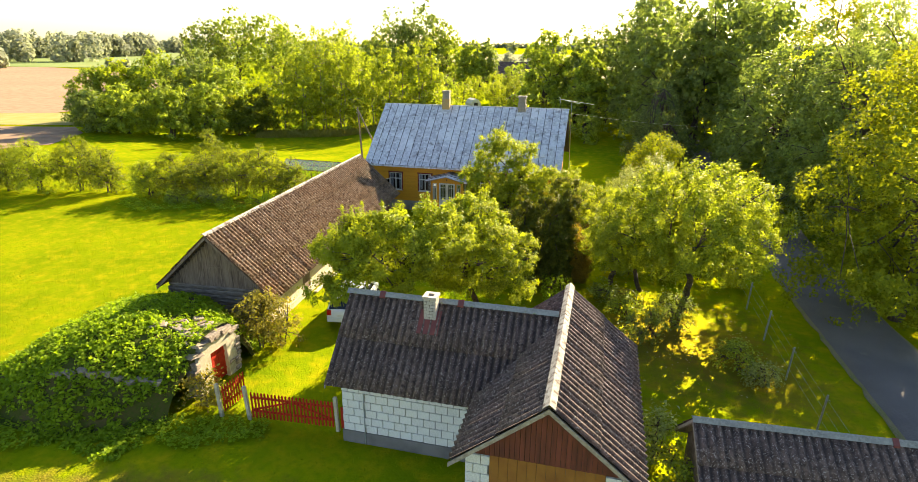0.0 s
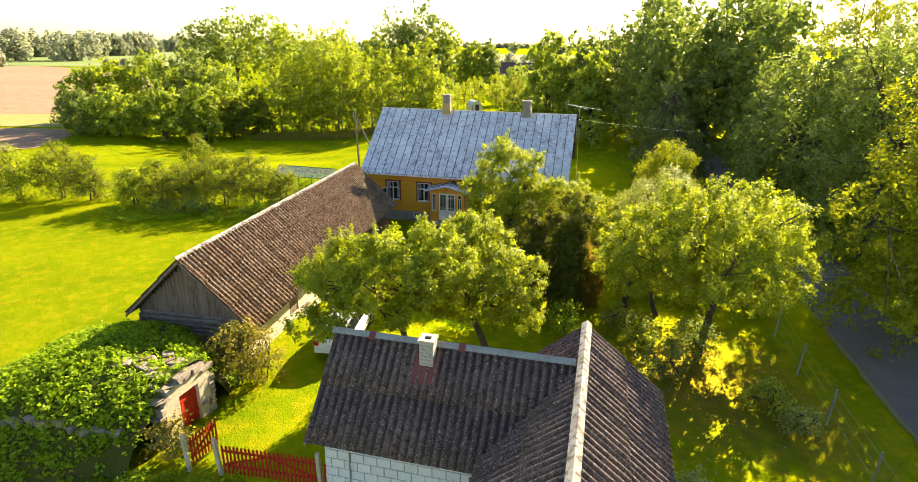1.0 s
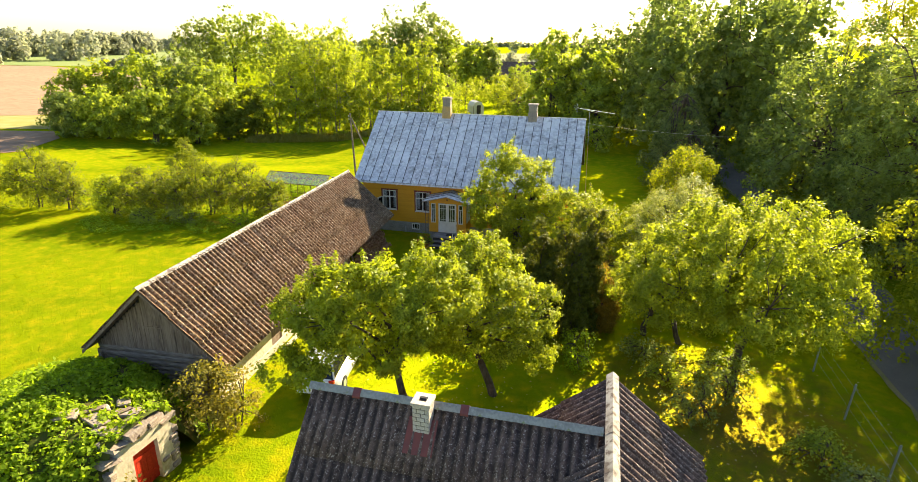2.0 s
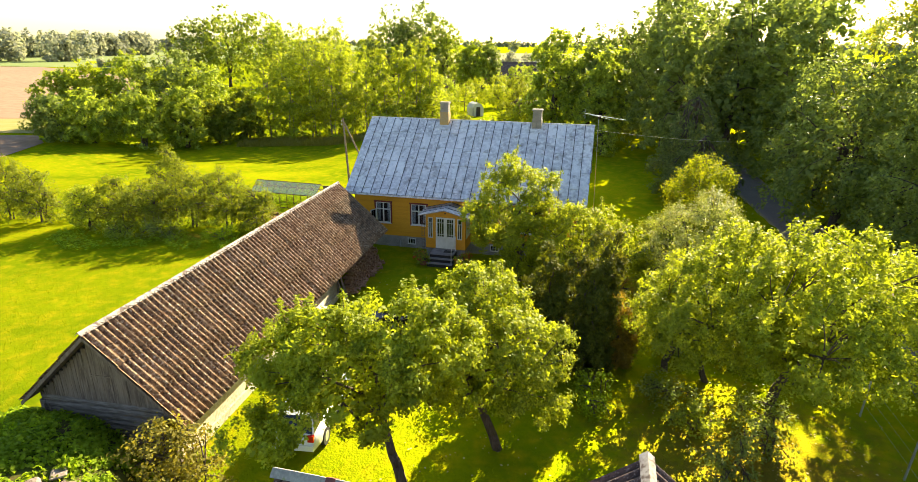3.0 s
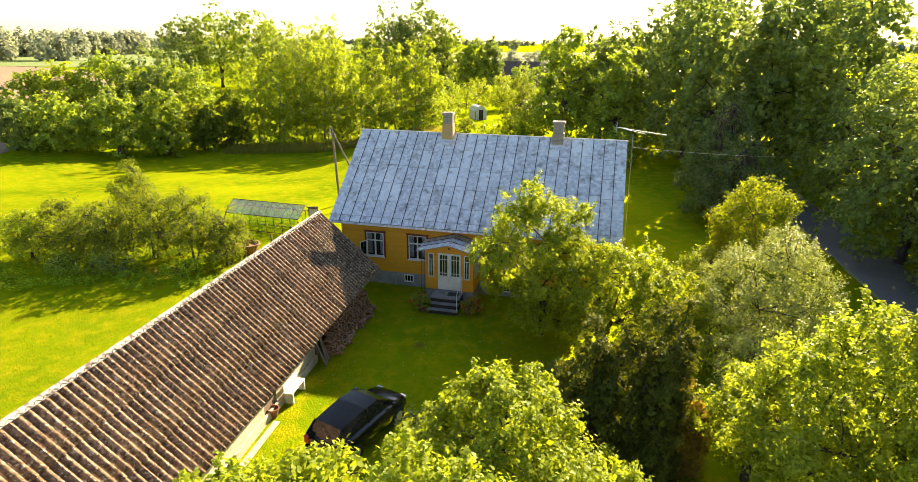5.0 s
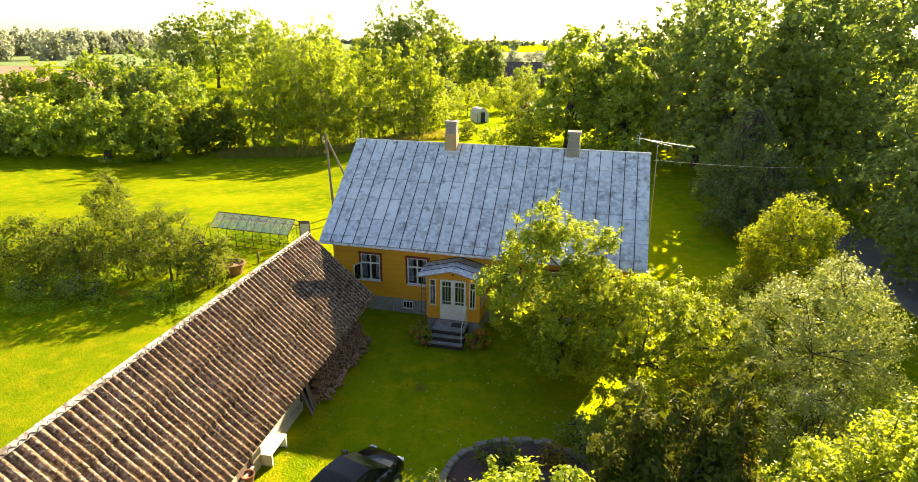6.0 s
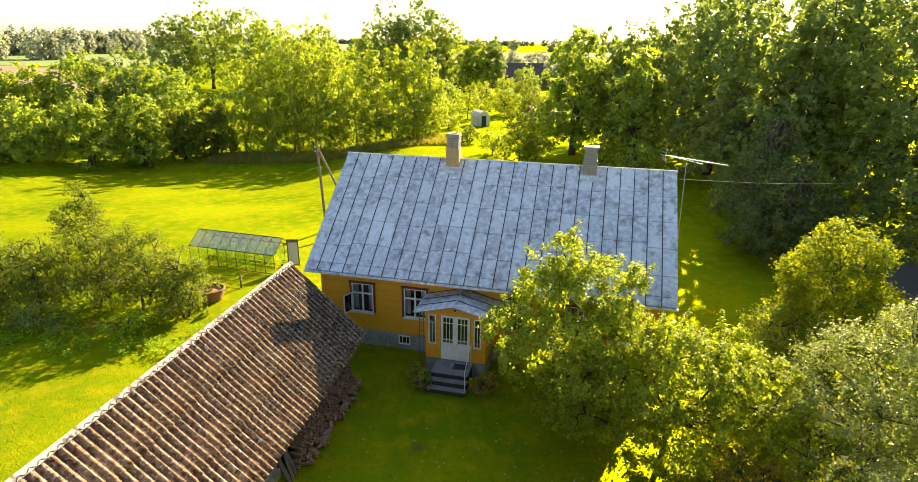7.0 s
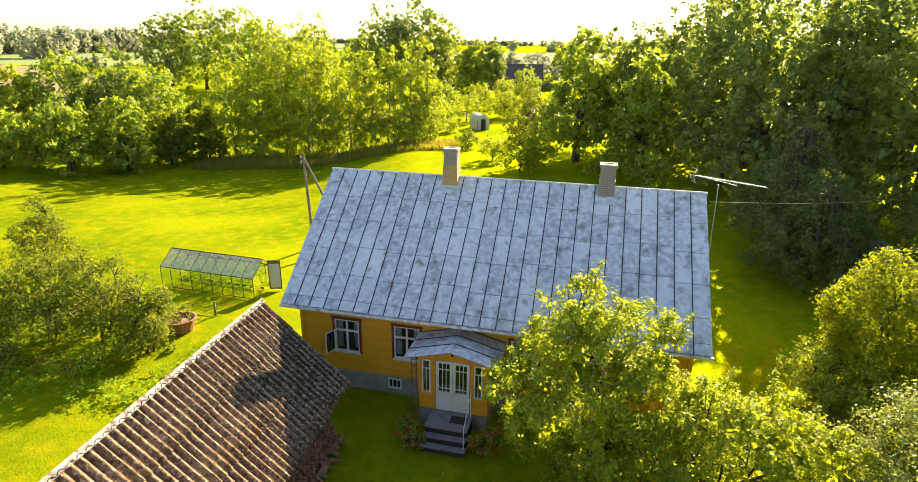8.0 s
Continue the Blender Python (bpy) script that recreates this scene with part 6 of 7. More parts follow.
    # flat stones and old planks lying bare on top, behind the front
    for x, y, ln_, wd, turn in ((0.9, -0.5, 0.34, 0.2, 0.4), (1.3, 0.2, 0.42, 0.24, -0.3), (1.8, -0.3, 0.3, 0.2, 0.9), (0.8, 0.5, 0.28, 0.18, 0.1), (2.2, 0.5, 0.36, 0.22, 0.6), (1.5, -0.9, 0.26, 0.18, -0.8)):
        bm = box(bmesh.new(), -ln_, ln_, -wd, wd, -0.06, 0.05)
        for v in bm.verts:
            v.co += Vector((rr.uniform(-0.08, 0.08), rr.uniform(-0.06, 0.06), rr.uniform(-0.02, 0.02)))
        bmesh.ops.bevel(bm, geom=bm.edges, offset=0.03, segments=1, affect="EDGES")
        part("top_stone", bm, M_FIELDSTONE, c, at=Matrix.Translation((x, y, mound_height(x, y) + 0.04)) @ Matrix.Rotation(turn, 4, "Z"))
    for x, y, turn in ((1.1, -0.15, 1.2), (1.9, 0.15, 0.9)):
        part("old_plank", box(bmesh.new(), -0.55, 0.55, -0.08, 0.08, 0.0, 0.03), M_OLD_BOARD, c, at=Matrix.Translation((x, y, mound_height(x, y) + 0.10)) @ Matrix.Rotation(turn, 4, "Z"))
    # red plank door
    d = part("door", box(bmesh.new(), 0.05, 0.08, -door_w, door_w, 0.02, door_h), M_RED_FENCE, c, "red plank door")
    for k in range(5):
        part("plank", box(bmesh.new(), 0.025, 0.05, -door_w + k * 0.184 + 0.004, -door_w + (k + 1) * 0.184 - 0.004, 0.03, door_h - 0.01), M_RED_FENCE, d)
    part("ledge", box(bmesh.new(), 0.0, 0.025, -door_w, door_w, 0.3, 0.4), M_RED_FENCE, d)
    part("ledge", box(bmesh.new(), 0.0, 0.025, -door_w, door_w, 1.05, 1.15), M_RED_FENCE, d)


build_cellar()


# ---- red picket gates and fence posts ----
def gate(x0, y0, x1, y1, label, leaves=1, h=1.12, parent_name="picket_gate"):
    a = math.atan2(y1 - y0, x1 - x0)
    L = math.hypot(x1 - x0, y1 - y0)
    g = thing(parent_name, turn_z(x0, y0, a), label, "gate", "red picket gates")
    pm = bmesh.new()
    prism(pm, [(-0.032, 0.0), (0.032, 0.0), (0.032, h - 0.13), (0.0, h - 0.08), (-0.032, h - 0.13)], -0.011, 0.011)
    pk = mesh_of("picket", pm, M_RED_FENCE)
    rr = random.Random(int(L * 100))
    for q in range(leaves):
        s, e = L * q / leaves + 0.03, L * (q + 1) / leaves - 0.03
        for z in (0.32, 0.86):
            part("rail", box(bmesh.new(), s, e, 0.012, 0.05, z, z + 0.07), M_RED_FENCE, g)
        ln = math.hypot(e - s, 0.5)
        up = math.atan2(0.5, e - s)
        sg = 1 if q == 0 else -1
        m = Matrix.Translation(((s + e) / 2, 0.031, 0.62)) @ Matrix.Rotation(-up * sg, 4, "Y")
        part("brace", box(bmesh.new(), -ln / 2 + 0.05, ln / 2 - 0.05, -0.018, 0.018, -0.03, 0.03, m), M_RED_FENCE, g)
        n = max(4, int((e - s) / 0.118))
        for k in range(n):
            x = s + 0.04 + (e - s - 0.08) * k / (n - 1)
            piece("picket", pk, g, Matrix.Translation((x, 0, 0.1 + rr.uniform(-0.012, 0.012))) @ Matrix.Rotation(radians(rr.uniform(-0.8, 0.8)), 4, "Y"))
    return g


gate(-7.33, 17.24, -4.24, 16.68, "closed red picket double gate between pale posts", 2)
gate(-8.43, 17.52, -8.02, 18.62, "small red picket gate standing open beside the cellar", 1)
gate(-4.05, 16.64, -3.72, 16.58, "short red picket panel beside the outbuilding", 1, 0.95)
for x, y, lean in ((-8.48, 17.42, 3), (-7.42, 17.26, 4), (-4.14, 16.66, 2)):
    bm = box(bmesh.new(), -0.06, 0.06, -0.06, 0.06, -0.2, 1.32)
    bmesh.ops.bevel(bm, geom=bm.edges, offset=0.012, segments=1, affect="EDGES")
    single("gate_post", bm, M_LIME, turn_z(x, y, -0.2) @ Matrix.Rotation(radians(-lean), 4, "Y"), "pale concrete gate post, slightly leaning", "post", "gate posts")

FENCE = [(11.9, 13.5), (12.58, 16.82), (13.27, 20.11), (14.03, 23.41), (14.8, 26.7), (15.6, 30.0), (16.4, 33.3), (17.3, 36.6)]
for i, (x, y) in enumerate(FENCE):
    bm = bmesh.new()
    rod(bm, (0, 0, -0.2), (0.02, 0, 1.45), 0.035, 0.035, 8)
    rod(bm, (0.02, 0, 1.3), (0.14, -0.05, 1.22), 0.012, 0.012, 5)
    single("fence_post", bm, M_METAL, turn_z(x, y, 0.3) @ Matrix.Rotation(radians((2, 4, 3, 4, 2, 3, 4, 2)[i]), 4, "Y"), "grey steel pipe fence post beside the lane", "post", "fence posts")
wires = thing("wire_fence", Matrix.Identity(4), "thin grey wires strung between the fence posts", "fence")
for z in (0.45, 0.9, 1.32):
    part("wire", tube(bmesh.new(), [(x + 0.06, y, z) for x, y in FENCE], 0.003, 3), M_METAL, wires)


# ---- cars ----
def car(name, label, m, paint, L, W, H, estate, group="parked cars"):
    """A passenger car, x forwards: lofted body, glasshouse, wheels, lamps, bumpers."""
    c = thing(name, m, label, "car", group)
    h = L / 2
    # lower body: sections along x as (x, half width, sill z, shoulder z, bonnet z)
    secs = [(-h, 0.80, 0.45, 0.78, 0.86), (-h + 0.06, 0.9, 0.3, 0.82, 0.93), (-h + 0.5, 0.97, 0.24, 0.84, 0.97), (-h * 0.35, 1.0, 0.22, 0.84, 0.98), (0.3, 1.0, 0.22, 0.83, 0.96), (h * 0.42, 0.99, 0.22, 0.80, 0.93), (h * 0.72, 0.95, 0.24, 0.74, 0.84), (h - 0.12, 0.86, 0.28, 0.66, 0.72), (h, 0.72, 0.4, 0.6, 0.64)]
    bm = bmesh.new()
    rings = []
    for x, w, zs, zm, zt in secs:
        hw = W / 2 * w
        prof = [(-hw * 0.9, zs), (-hw, zs + 0.12), (-hw * 1.0, zm - 0.12), (-hw * 0.95, zm), (-hw * 0.78, zt), (0, zt + 0.025), (hw * 0.78, zt), (hw * 0.95, zm), (hw, zm - 0.12), (hw, zs + 0.12), (hw * 0.9, zs)]
        rings.append([bm.verts.new((x, y, z)) for y, z in prof])
    for a, b in zip(rings, rings[1:]):
        for i in range(len(a)):
            j = (i + 1) % len(a)
            bm.faces.new((a[i], a[j], b[j], b[i]))
    bm.faces.new(rings[0])
    bm.faces.new(rings[-1][::-1])
    body = part("body", bm, paint, c, smooth=True)
    back = -h + (0.12 if estate else 0.3)
    # glasshouse
    roofline = [(back + 0.3, 0.66, H - 0.08), (-0.35, 0.69, H), (0.3, 0.67, H - 0.04)]
    xs = [back - 0.03, back + 0.35, -0.35, 0.35, h * 0.58]
    low = [(x, s * W / 2 * 0.84, 0.93) for s in (-1, 1) for x in xs]
    top = [(x, s * W / 2 * k, z) for s in (-1, 1) for x, k, z in roofline]
    sets = [[(low[o], low[o + 1], top[t]), (low[o + 1], low[o + 2], top[t + 1], top[t]), (low[o + 2], low[o + 3], top[t + 2], top[t + 1]), (low[o + 3], low[o + 4], top[t + 2])] for o, t in ((0, 0), (5, 3))]
    for name_, quads in (("side_window", sets[0]), ("side_window", sets[1]), ("rear_window", [(low[0], top[0], top[3], low[5])]), ("windscreen", [(low[4], low[9], top[5], top[2])])):
        bm = bmesh.new()
        made = {}
        for q in quads:
            for p in q:
                if p not in made:
                    made[p] = bm.verts.new(p)
            bm.faces.new([made[p] for p in q])
        part(name_, bm, M_CAR_GLASS, c, "dark tinted window glass")
    bm = bmesh.new()
    grid = []
    for x, k, z in ((back + 0.26, 0.67, H - 0.075), (-0.35, 0.70, H + 0.012), (0.33, 0.68, H - 0.03)):
        grid.append([bm.verts.new((x, W / 2 * k * s, z + (0.03 if abs(s) < 0.5 else 0.0))) for s in (-1, -0.4, 0.4, 1)])
    for a, b in zip(grid, grid[1:]):
        for i in range(3):
            bm.faces.new((a[i], a[i + 1], b[i + 1], b[i]))
    bmesh.ops.solidify(bm, geom=bm.faces[:], thickness=0.03)
    roof = part("roof", bm, paint, c, smooth=False)
    for s in (-1, 1):
        part("pillar", rod(bmesh.new(), (back - 0.02, s * W / 2 * 0.835, 0.93), (back + 0.28, s * W / 2 * 0.675, H - 0.07), 0.035, 0.035, 5), paint, c)
        part("pillar", rod(bmesh.new(), (h * 0.57, s * W / 2 * 0.835, 0.92), (0.32, s * W / 2 * 0.68, H - 0.035), 0.03, 0.03, 5), paint, c)
        part("pillar", rod(bmesh.new(), (-0.3, s * W / 2 * 0.845, 0.93), (-0.25, s * W / 2 * 0.70, H - 0.01), 0.03, 0.03, 4), paint, c)
        part("door_mirror", box(bmesh.new(), h * 0.42, h * 0.42 + 0.1, s * W / 2 * 0.97 - 0.02, s * W / 2 * 0.97 + 0.12 * s, 0.95, 1.07), paint, c)
        bm = box(bmesh.new(), -h - 0.012, -h + 0.1, min(s * W / 2 * 0.62, s * W / 2 * 0.86), max(s * W / 2 * 0.62, s * W / 2 * 0.86), 0.68, 0.92)
        part("tail_lamp", bm, M_LAMP_RED, c, "red tail lamp")
        part("head_lamp", box(bmesh.new(), h - 0.13, h - 0.02, min(s * W / 2 * 0.5, s * W / 2 * 0.78), max(s * W / 2 * 0.5, s * W / 2 * 0.78), 0.58, 0.69), M_LAMP_CLEAR, c, "clear head lamp")
        for x in (-h * 0.6, h * 0.62):
            y0, y1 = s * W / 2 * 0.82, s * (W / 2 + 0.012)
            wh = part("wheel", rod(bmesh.new(), (x, y0, 0.31), (x, y1, 0.31), 0.31, 0.31, 20), M_TYRE, c, "black tyre on grey rim")
            part("rim", rod(bmesh.new(), (x, y1 - s * 0.01, 0.31), (x, y1 + s * 0.008, 0.31), 0.19, 0.17, 14), M_METAL, wh)
    part("rear_bumper", box(bmesh.new(), -h - 0.05, -h + 0.1, -W / 2 * 0.84, W / 2 * 0.84, 0.36, 0.56), paint, c)
    part("number_plate", box(bmesh.new(), -h - 0.02, -h + 0.02, -0.26, 0.26, 0.60, 0.71), M_WHITE, c, "blank pale number plate")
    return c


car("white_car", "white estate car parked on the lawn under apple branches", turn_z(-5.2, 26.25, radians(84)), M_CAR_WHITE, 4.3, 1.7, 1.45, True)
car("black_car", "glossy black hatchback parked on the lawn beside the barn", turn_z(-3.85, 31.8, radians(60)), M_CAR_BLACK, 3.8, 1.64, 1.42, True)


# ---- along the barn: bench, pot, planks, firewood ----
def build_bench():
    b = thing("bench", turn_z(-6.72, 34.0, 1.387), "white painted bench against the barn wall", "bench")
    part("seat", box(bmesh.new(), -0.55, 0.55, -0.18, 0.18, 0.42, 0.46), M_WHITE, b)
    part("backrest", box(bmesh.new(), -0.55, 0.55, 0.15, 0.18, 0.54, 0.76), M_WHITE, b)
    for x in (-0.47, 0.47):
        part("leg", box(bmesh.new(), x - 0.04, x + 0.04, -0.18, 0.18, 0, 0.416), M_WHITE, b)


build_bench()


def build_pot(x, y, r, h, label, mat=None, name="flower_pot"):
    bm = bmesh.new()
    rings = []
    for z, k in ((0, 0.72), (h * 0.8, 0.95), (h * 0.8, 1.05), (h, 1.08), (h, 0.93), (h * 0.75, 0.9)):
        rings.append([bm.verts.new((r * k * math.cos(t), r * k * math.sin(t), z)) for t in (2 * math.pi * i / 16 for i in range(16))])
    bm.faces.new(rings[0][::-1])
    for a, b in zip(rings, rings[1:]):
        for i in range(16):
            j = (i + 1) % 16
            bm.faces.new((a[i], a[j], b[j], b[i]))
    bm.faces.new(rings[-1])
    return single(name, bm, mat or M_TERRACOTTA, Matrix.Translation((x, y, 0)), label, "pot", smooth=False)


build_pot(-7.16, 32.75, 0.2, 0.34, "orange clay pot beside the barn door")
build_pot(-13.95, 49.6, 0.68, 0.66, "large round rust-brown planter tub on the grass", M_TUB, "planter_tub")
single("garden_post", rod(bmesh.new(), (0, 0, -0.1), (0.02, 0, 0.75), 0.06, 0.05, 7), M_OLD_WOOD, Matrix.Translation((-13.0, 51.2, 0)), "short weathered wooden post on the grass", "post", smooth=True)
tree("shrub", "small shrub growing in the round tub", -13.95, 49.6, [(0, 0, 0, 0, 0.5, 0.03)], simple_crown(0.6, 0.6, 0.8, 0.0, 5), 40, 18, 0.15, 0.08, L_PLUM, M_BARK, category="shrub", z=0.45, limbs=5, clump=0.18)
part_plank = thing("plank", BARN, "pale plank lying along the barn wall", "plank")
part("board", box(bmesh.new(), 5.2, 9.4, -2.62, -2.4, 0.0, 0.05), M_LIME, part_plank)
for k, (x, ang) in enumerate(((13.3, 0.35), (13.5, 0.22), (13.75, 0.3))):
    single("leaning_board", box(bmesh.new(), -0.07, 0.07, -0.015, 0.015, 0.0, 1.45), M_OLD_BOARD, BARN @ Matrix.Translation((x, -2.72 + 0.03 * k, 0)) @ Matrix.Rotation(-ang, 4, "X"), "grey board leaning against the barn", "board", "leaning boards")


def build_woodpile():
    w = thing("woodpile", BARN, "stacked split firewood under the barn eaves", "firewood")
    rr = random.Random(31)
    shapes = []
    for k in range(5):
        bm = bmesh.new()
        n = rr.choice((3, 4, 5))
        r = rr.uniform(0.06, 0.09)
        out = [(r * math.cos(2 * math.pi * i / n + rr.uniform(-0.3, 0.3)), r * math.sin(2 * math.pi * i / n + rr.uniform(-0.3, 0.3))) for i in range(n)]
        prism(bm, out, -0.2, 0.2)
        shapes.append(mesh_of("split_log", bm, M_FIREWOOD))
    count = 0
    for row in range(9):
        x = 14.0 + 0.12 * row
        while x < 19.2 - 0.05 * row:
            piece("split_log", rr.choice(shapes), w, Matrix.Translation((x, -2.35 + rr.uniform(-0.1, 0.1) - 0.02 * (8 - row), 0.08 + row * 0.135)) @ Matrix.Rotation(rr.uniform(0, 6.28), 4, "Y") @ Matrix.Rotation(rr.uniform(-0.15, 0.15), 4, "Z"))
            x += rr.uniform(0.14, 0.19)
    for k in range(40):
        piece("split_log", rr.choice(shapes), w, Matrix.Translation((rr.uniform(14.2, 19.0), -2.75 - abs(rr.gauss(0, 0.18)), 0.07 + 0.06 * rr.random())) @ Matrix.Rotation(rr.uniform(0, 6.28), 4, "Z") @ Matrix.Rotation(rr.uniform(0, 6.28), 4, "Y"))


build_woodpile()


# ---- glass greenhouse ----
def build_greenhouse():
    a = math.atan2(54.62 - 53.06, -17.1 + 11.66)
    g = thing("greenhouse", turn_z(-11.66, 53.06, a), "long glass greenhouse with dark metal frame, door open", "greenhouse")
    L, W, H, R = 5.9, -2.1, 1.2, 1.95
    n = 9
    ribs = []
    for i in range(n + 1):
        x = L * i / n
        bm = bmesh.new()
        for p, q in (((x, 0, 0), (x, 0, H)), ((x, 0, H), (x, W / 2, R)), ((x, W / 2, R), (x, W, H)), ((x, W, H), (x, W, 0)), ((x, W * 0.2, H + 0.3), (x, W * 0.8, H + 0.3))):
            rod(bm, p, q, 0.024, 0.024, 4)
        part("rib", bm, M_RUST, g)
    for y, z in ((0, 0.03), (0, H), (W / 2, R), (W, H), (W, 0.03)):
        part("rail", rod(bmesh.new(), (0, y, z), (L, y, z), 0.026, 0.026, 4), M_RUST, g)

    def pane(p):
        bm = bmesh.new()
        bm.faces.new([bm.verts.new(q) for q in p])
        bmesh.ops.solidify(bm, geom=bm.faces[:], thickness=0.004)
        part("pane", bm, M_GREEN_GLASS, g).visible_shadow = False

    for i in range(n):
        x0, x1 = L * i / n + 0.02, L * (i + 1) / n - 0.02
        pane(((x0, 0, 0.05), (x1, 0, 0.05), (x1, 0, H - 0.02), (x0, 0, H - 0.02)))
        pane(((x0, W, 0.05), (x1, W, 0.05), (x1, W, H - 0.02), (x0, W, H - 0.02)))
        pane(((x0, 0, H + 0.01), (x1, 0, H + 0.01), (x1, W / 2, R), (x0, W / 2, R)))
        pane(((x0, W, H + 0.01), (x1, W, H + 0.01), (x1, W / 2, R), (x0, W / 2, R)))
    for y0, y1 in ((0, W * 0.32), (W * 0.68, W)):
        pane(((0, y0, 0.05), (0, y1, 0.05), (0, y1, H), (0, y0, H)))
    pane(((L, 0, 0.05), (L, W, 0.05), (L, W, H), (L, 0, H)))
    bm = bmesh.new()
    m = Matrix.Translation((0, W * 0.68, 0)) @ Matrix.Rotation(radians(200), 4, "Z")
    for r in ((0, 0.06, 0.05, 1.75), (0.64, 0.7, 0.05, 1.75), (0.06, 0.64, 0.05, 0.12), (0.06, 0.64, 1.55, 1.75)):
        box(bm, r[0], r[1], -0.02, 0.02, r[2], r[3], m)
    d = part("door", bm, M_OLD_BOARD, g, "open door with milky sheeting")
    part("door_sheet", box(bmesh.new(), 0.06, 0.64, -0.006, 0.006, 0.12, 1.55, m), M_CURTAIN, d)
    for k in range(5):
        part("bed_edge", box(bmesh.new(), 0.3 + 1.1 * k, 1.3 + 1.1 * k, W * 0.62, W * 0.64, 0.0, 0.16), M_OLD_BOARD, g)
    pts = np.column_stack([rng.uniform(0.3, L - 0.3, 420), rng.uniform(W + 0.2, -0.2, 420), rng.uniform(0.1, 1.2, 420)])
    out = np.tile(np.array([[0.0, 0.0, 1.0]]), (420, 1))
    ob = new("tomato_plants", quads_mesh("tomato_plants", leaf_quads(pts, out, 12, 0.16, 0.10), L_WEED))
    ob.matrix_basis = g.matrix_basis.copy()
    tagged(ob, "green vegetable plants growing inside the greenhouse", "plants", kind="stuff")


build_greenhouse()


# ---- wooden pole with brace, aerial on the house ----
def build_pole():
    p = thing("utility_pole", Matrix.Translation((-10.5, 61.6, 0)), "weathered wooden pole with slanting brace", "pole")
    part("shaft", rod(bmesh.new(), (0, 0, -0.3), (-0.3, 0, 6.35), 0.11, 0.08, 9), M_OLD_WOOD, p)
    part("brace", rod(bmesh.new(), (2.5, 0.05, -0.3), (-0.25, 0.12, 5.95), 0.10, 0.07, 9), M_OLD_WOOD, p)
    for dz in (0.15, 0.45):
        part("insulator", rod(bmesh.new(), (-0.42, -0.06, 6.2 - dz), (-0.42, -0.06, 6.32 - dz), 0.05, 0.03, 8), M_WHITE, p, "white porcelain insulator")


build_pole()


def build_aerial():
    a = thing("tv_aerial", Matrix.Translation((8.80, 45.6, 0)), "long comb-like TV aerial on a thin mast", "aerial")
    part("mast", rod(bmesh.new(), (0.06, 0, 2.2), (-0.12, 0, 8.42), 0.022, 0.018, 6), M_METAL, a)
    b0, b1 = Vector((-1.0, 0.1, 8.73)), Vector((1.6, -0.1, 8.36))
    part("boom", rod(bmesh.new(), b0, b1, 0.016, 0.016, 5), M_WHITE, a)
    side = Vector((0.03, 0.22, 0))
    for k in range(20):
        p = b0.lerp(b1, 0.1 + 0.9 * k / 19)
        s = side * (1.0 - 0.3 * k / 19)
        part("element", rod(bmesh.new(), p - s, p + s, 0.008, 0.008, 4), M_WHITE, a)
    bm = bmesh.new()
    for z in (-0.24, -0.12, 0.0, 0.12, 0.24):
        rod(bm, b0 + Vector((-0.12 + abs(z) * 0.5, -0.25, z)), b0 + Vector((-0.12 + abs(z) * 0.5, 0.25, z)), 0.008, 0.008, 4)
    rod(bm, b0 + Vector((0, 0, 0)), b0 + Vector((0.05, 0, 0.3)), 0.01, 0.01, 4)
    rod(bm, b0, b0 + Vector((0.05, 0, -0.3)), 0.01, 0.01, 4)
    part("reflector", bm, M_WHITE, a)
    part("strut", rod(bmesh.new(), b0.lerp(b1, 0.15) + Vector((0, 0, -0.02)), b0.lerp(b1, 0.6) + Vector((0, 0, -0.12)), 0.012, 0.012, 5), M_WHITE, a)


build_aerial()
bm = bmesh.new()
pts = [Vector((8.74, 46.2, 7.6)).lerp(Vector((24.1, 56, 5.3)), t / 14) + Vector((0, 0, -0.15 * math.sin(math.pi * t / 14))) for t in range(15)]
tube(bm, pts, 0.005, 4)
single("overhead_wire", bm, M_WHITE, Matrix.Identity(4), "thin pale overhead wire from the house to the trees", "wire")
build_pot(-2.28, 41.55, 0.26, 0.3, "brown flower tub beside the entrance steps")
build_pot(0.05, 41.2, 0.26, 0.3, "brown flower tub beside the entrance steps")
for x, y in ((-2.28, 41.5), (0.05, 41.15), (-2.6, 41.9), (0.35, 41.4)):
    t = tree("geranium", "bushy red-flowering plant beside the entrance steps", x, y, [(0, 0, 0, 0, 0.25, 0.015)], simple_crown(0.42, 0.38, 0.72, 0.0, 5), 46, 16, 0.12, 0.08, L_FOREST, M_BARK, "flowers by the steps", category="flowers", limbs=4, z=0.05, clump=0.14)
    fp, fo = lobe_tips(simple_crown(0.46, 0.42, 0.78, 0.0, 5), 26, 0.95, 0.14)
    ob = new("blossoms", quads_mesh("blossoms", leaf_quads(fp, fo, 9, 0.05, 0.07), M_FLOWER_RED))
    ob.parent = t
    tagged(ob, "orange-red blossoms")


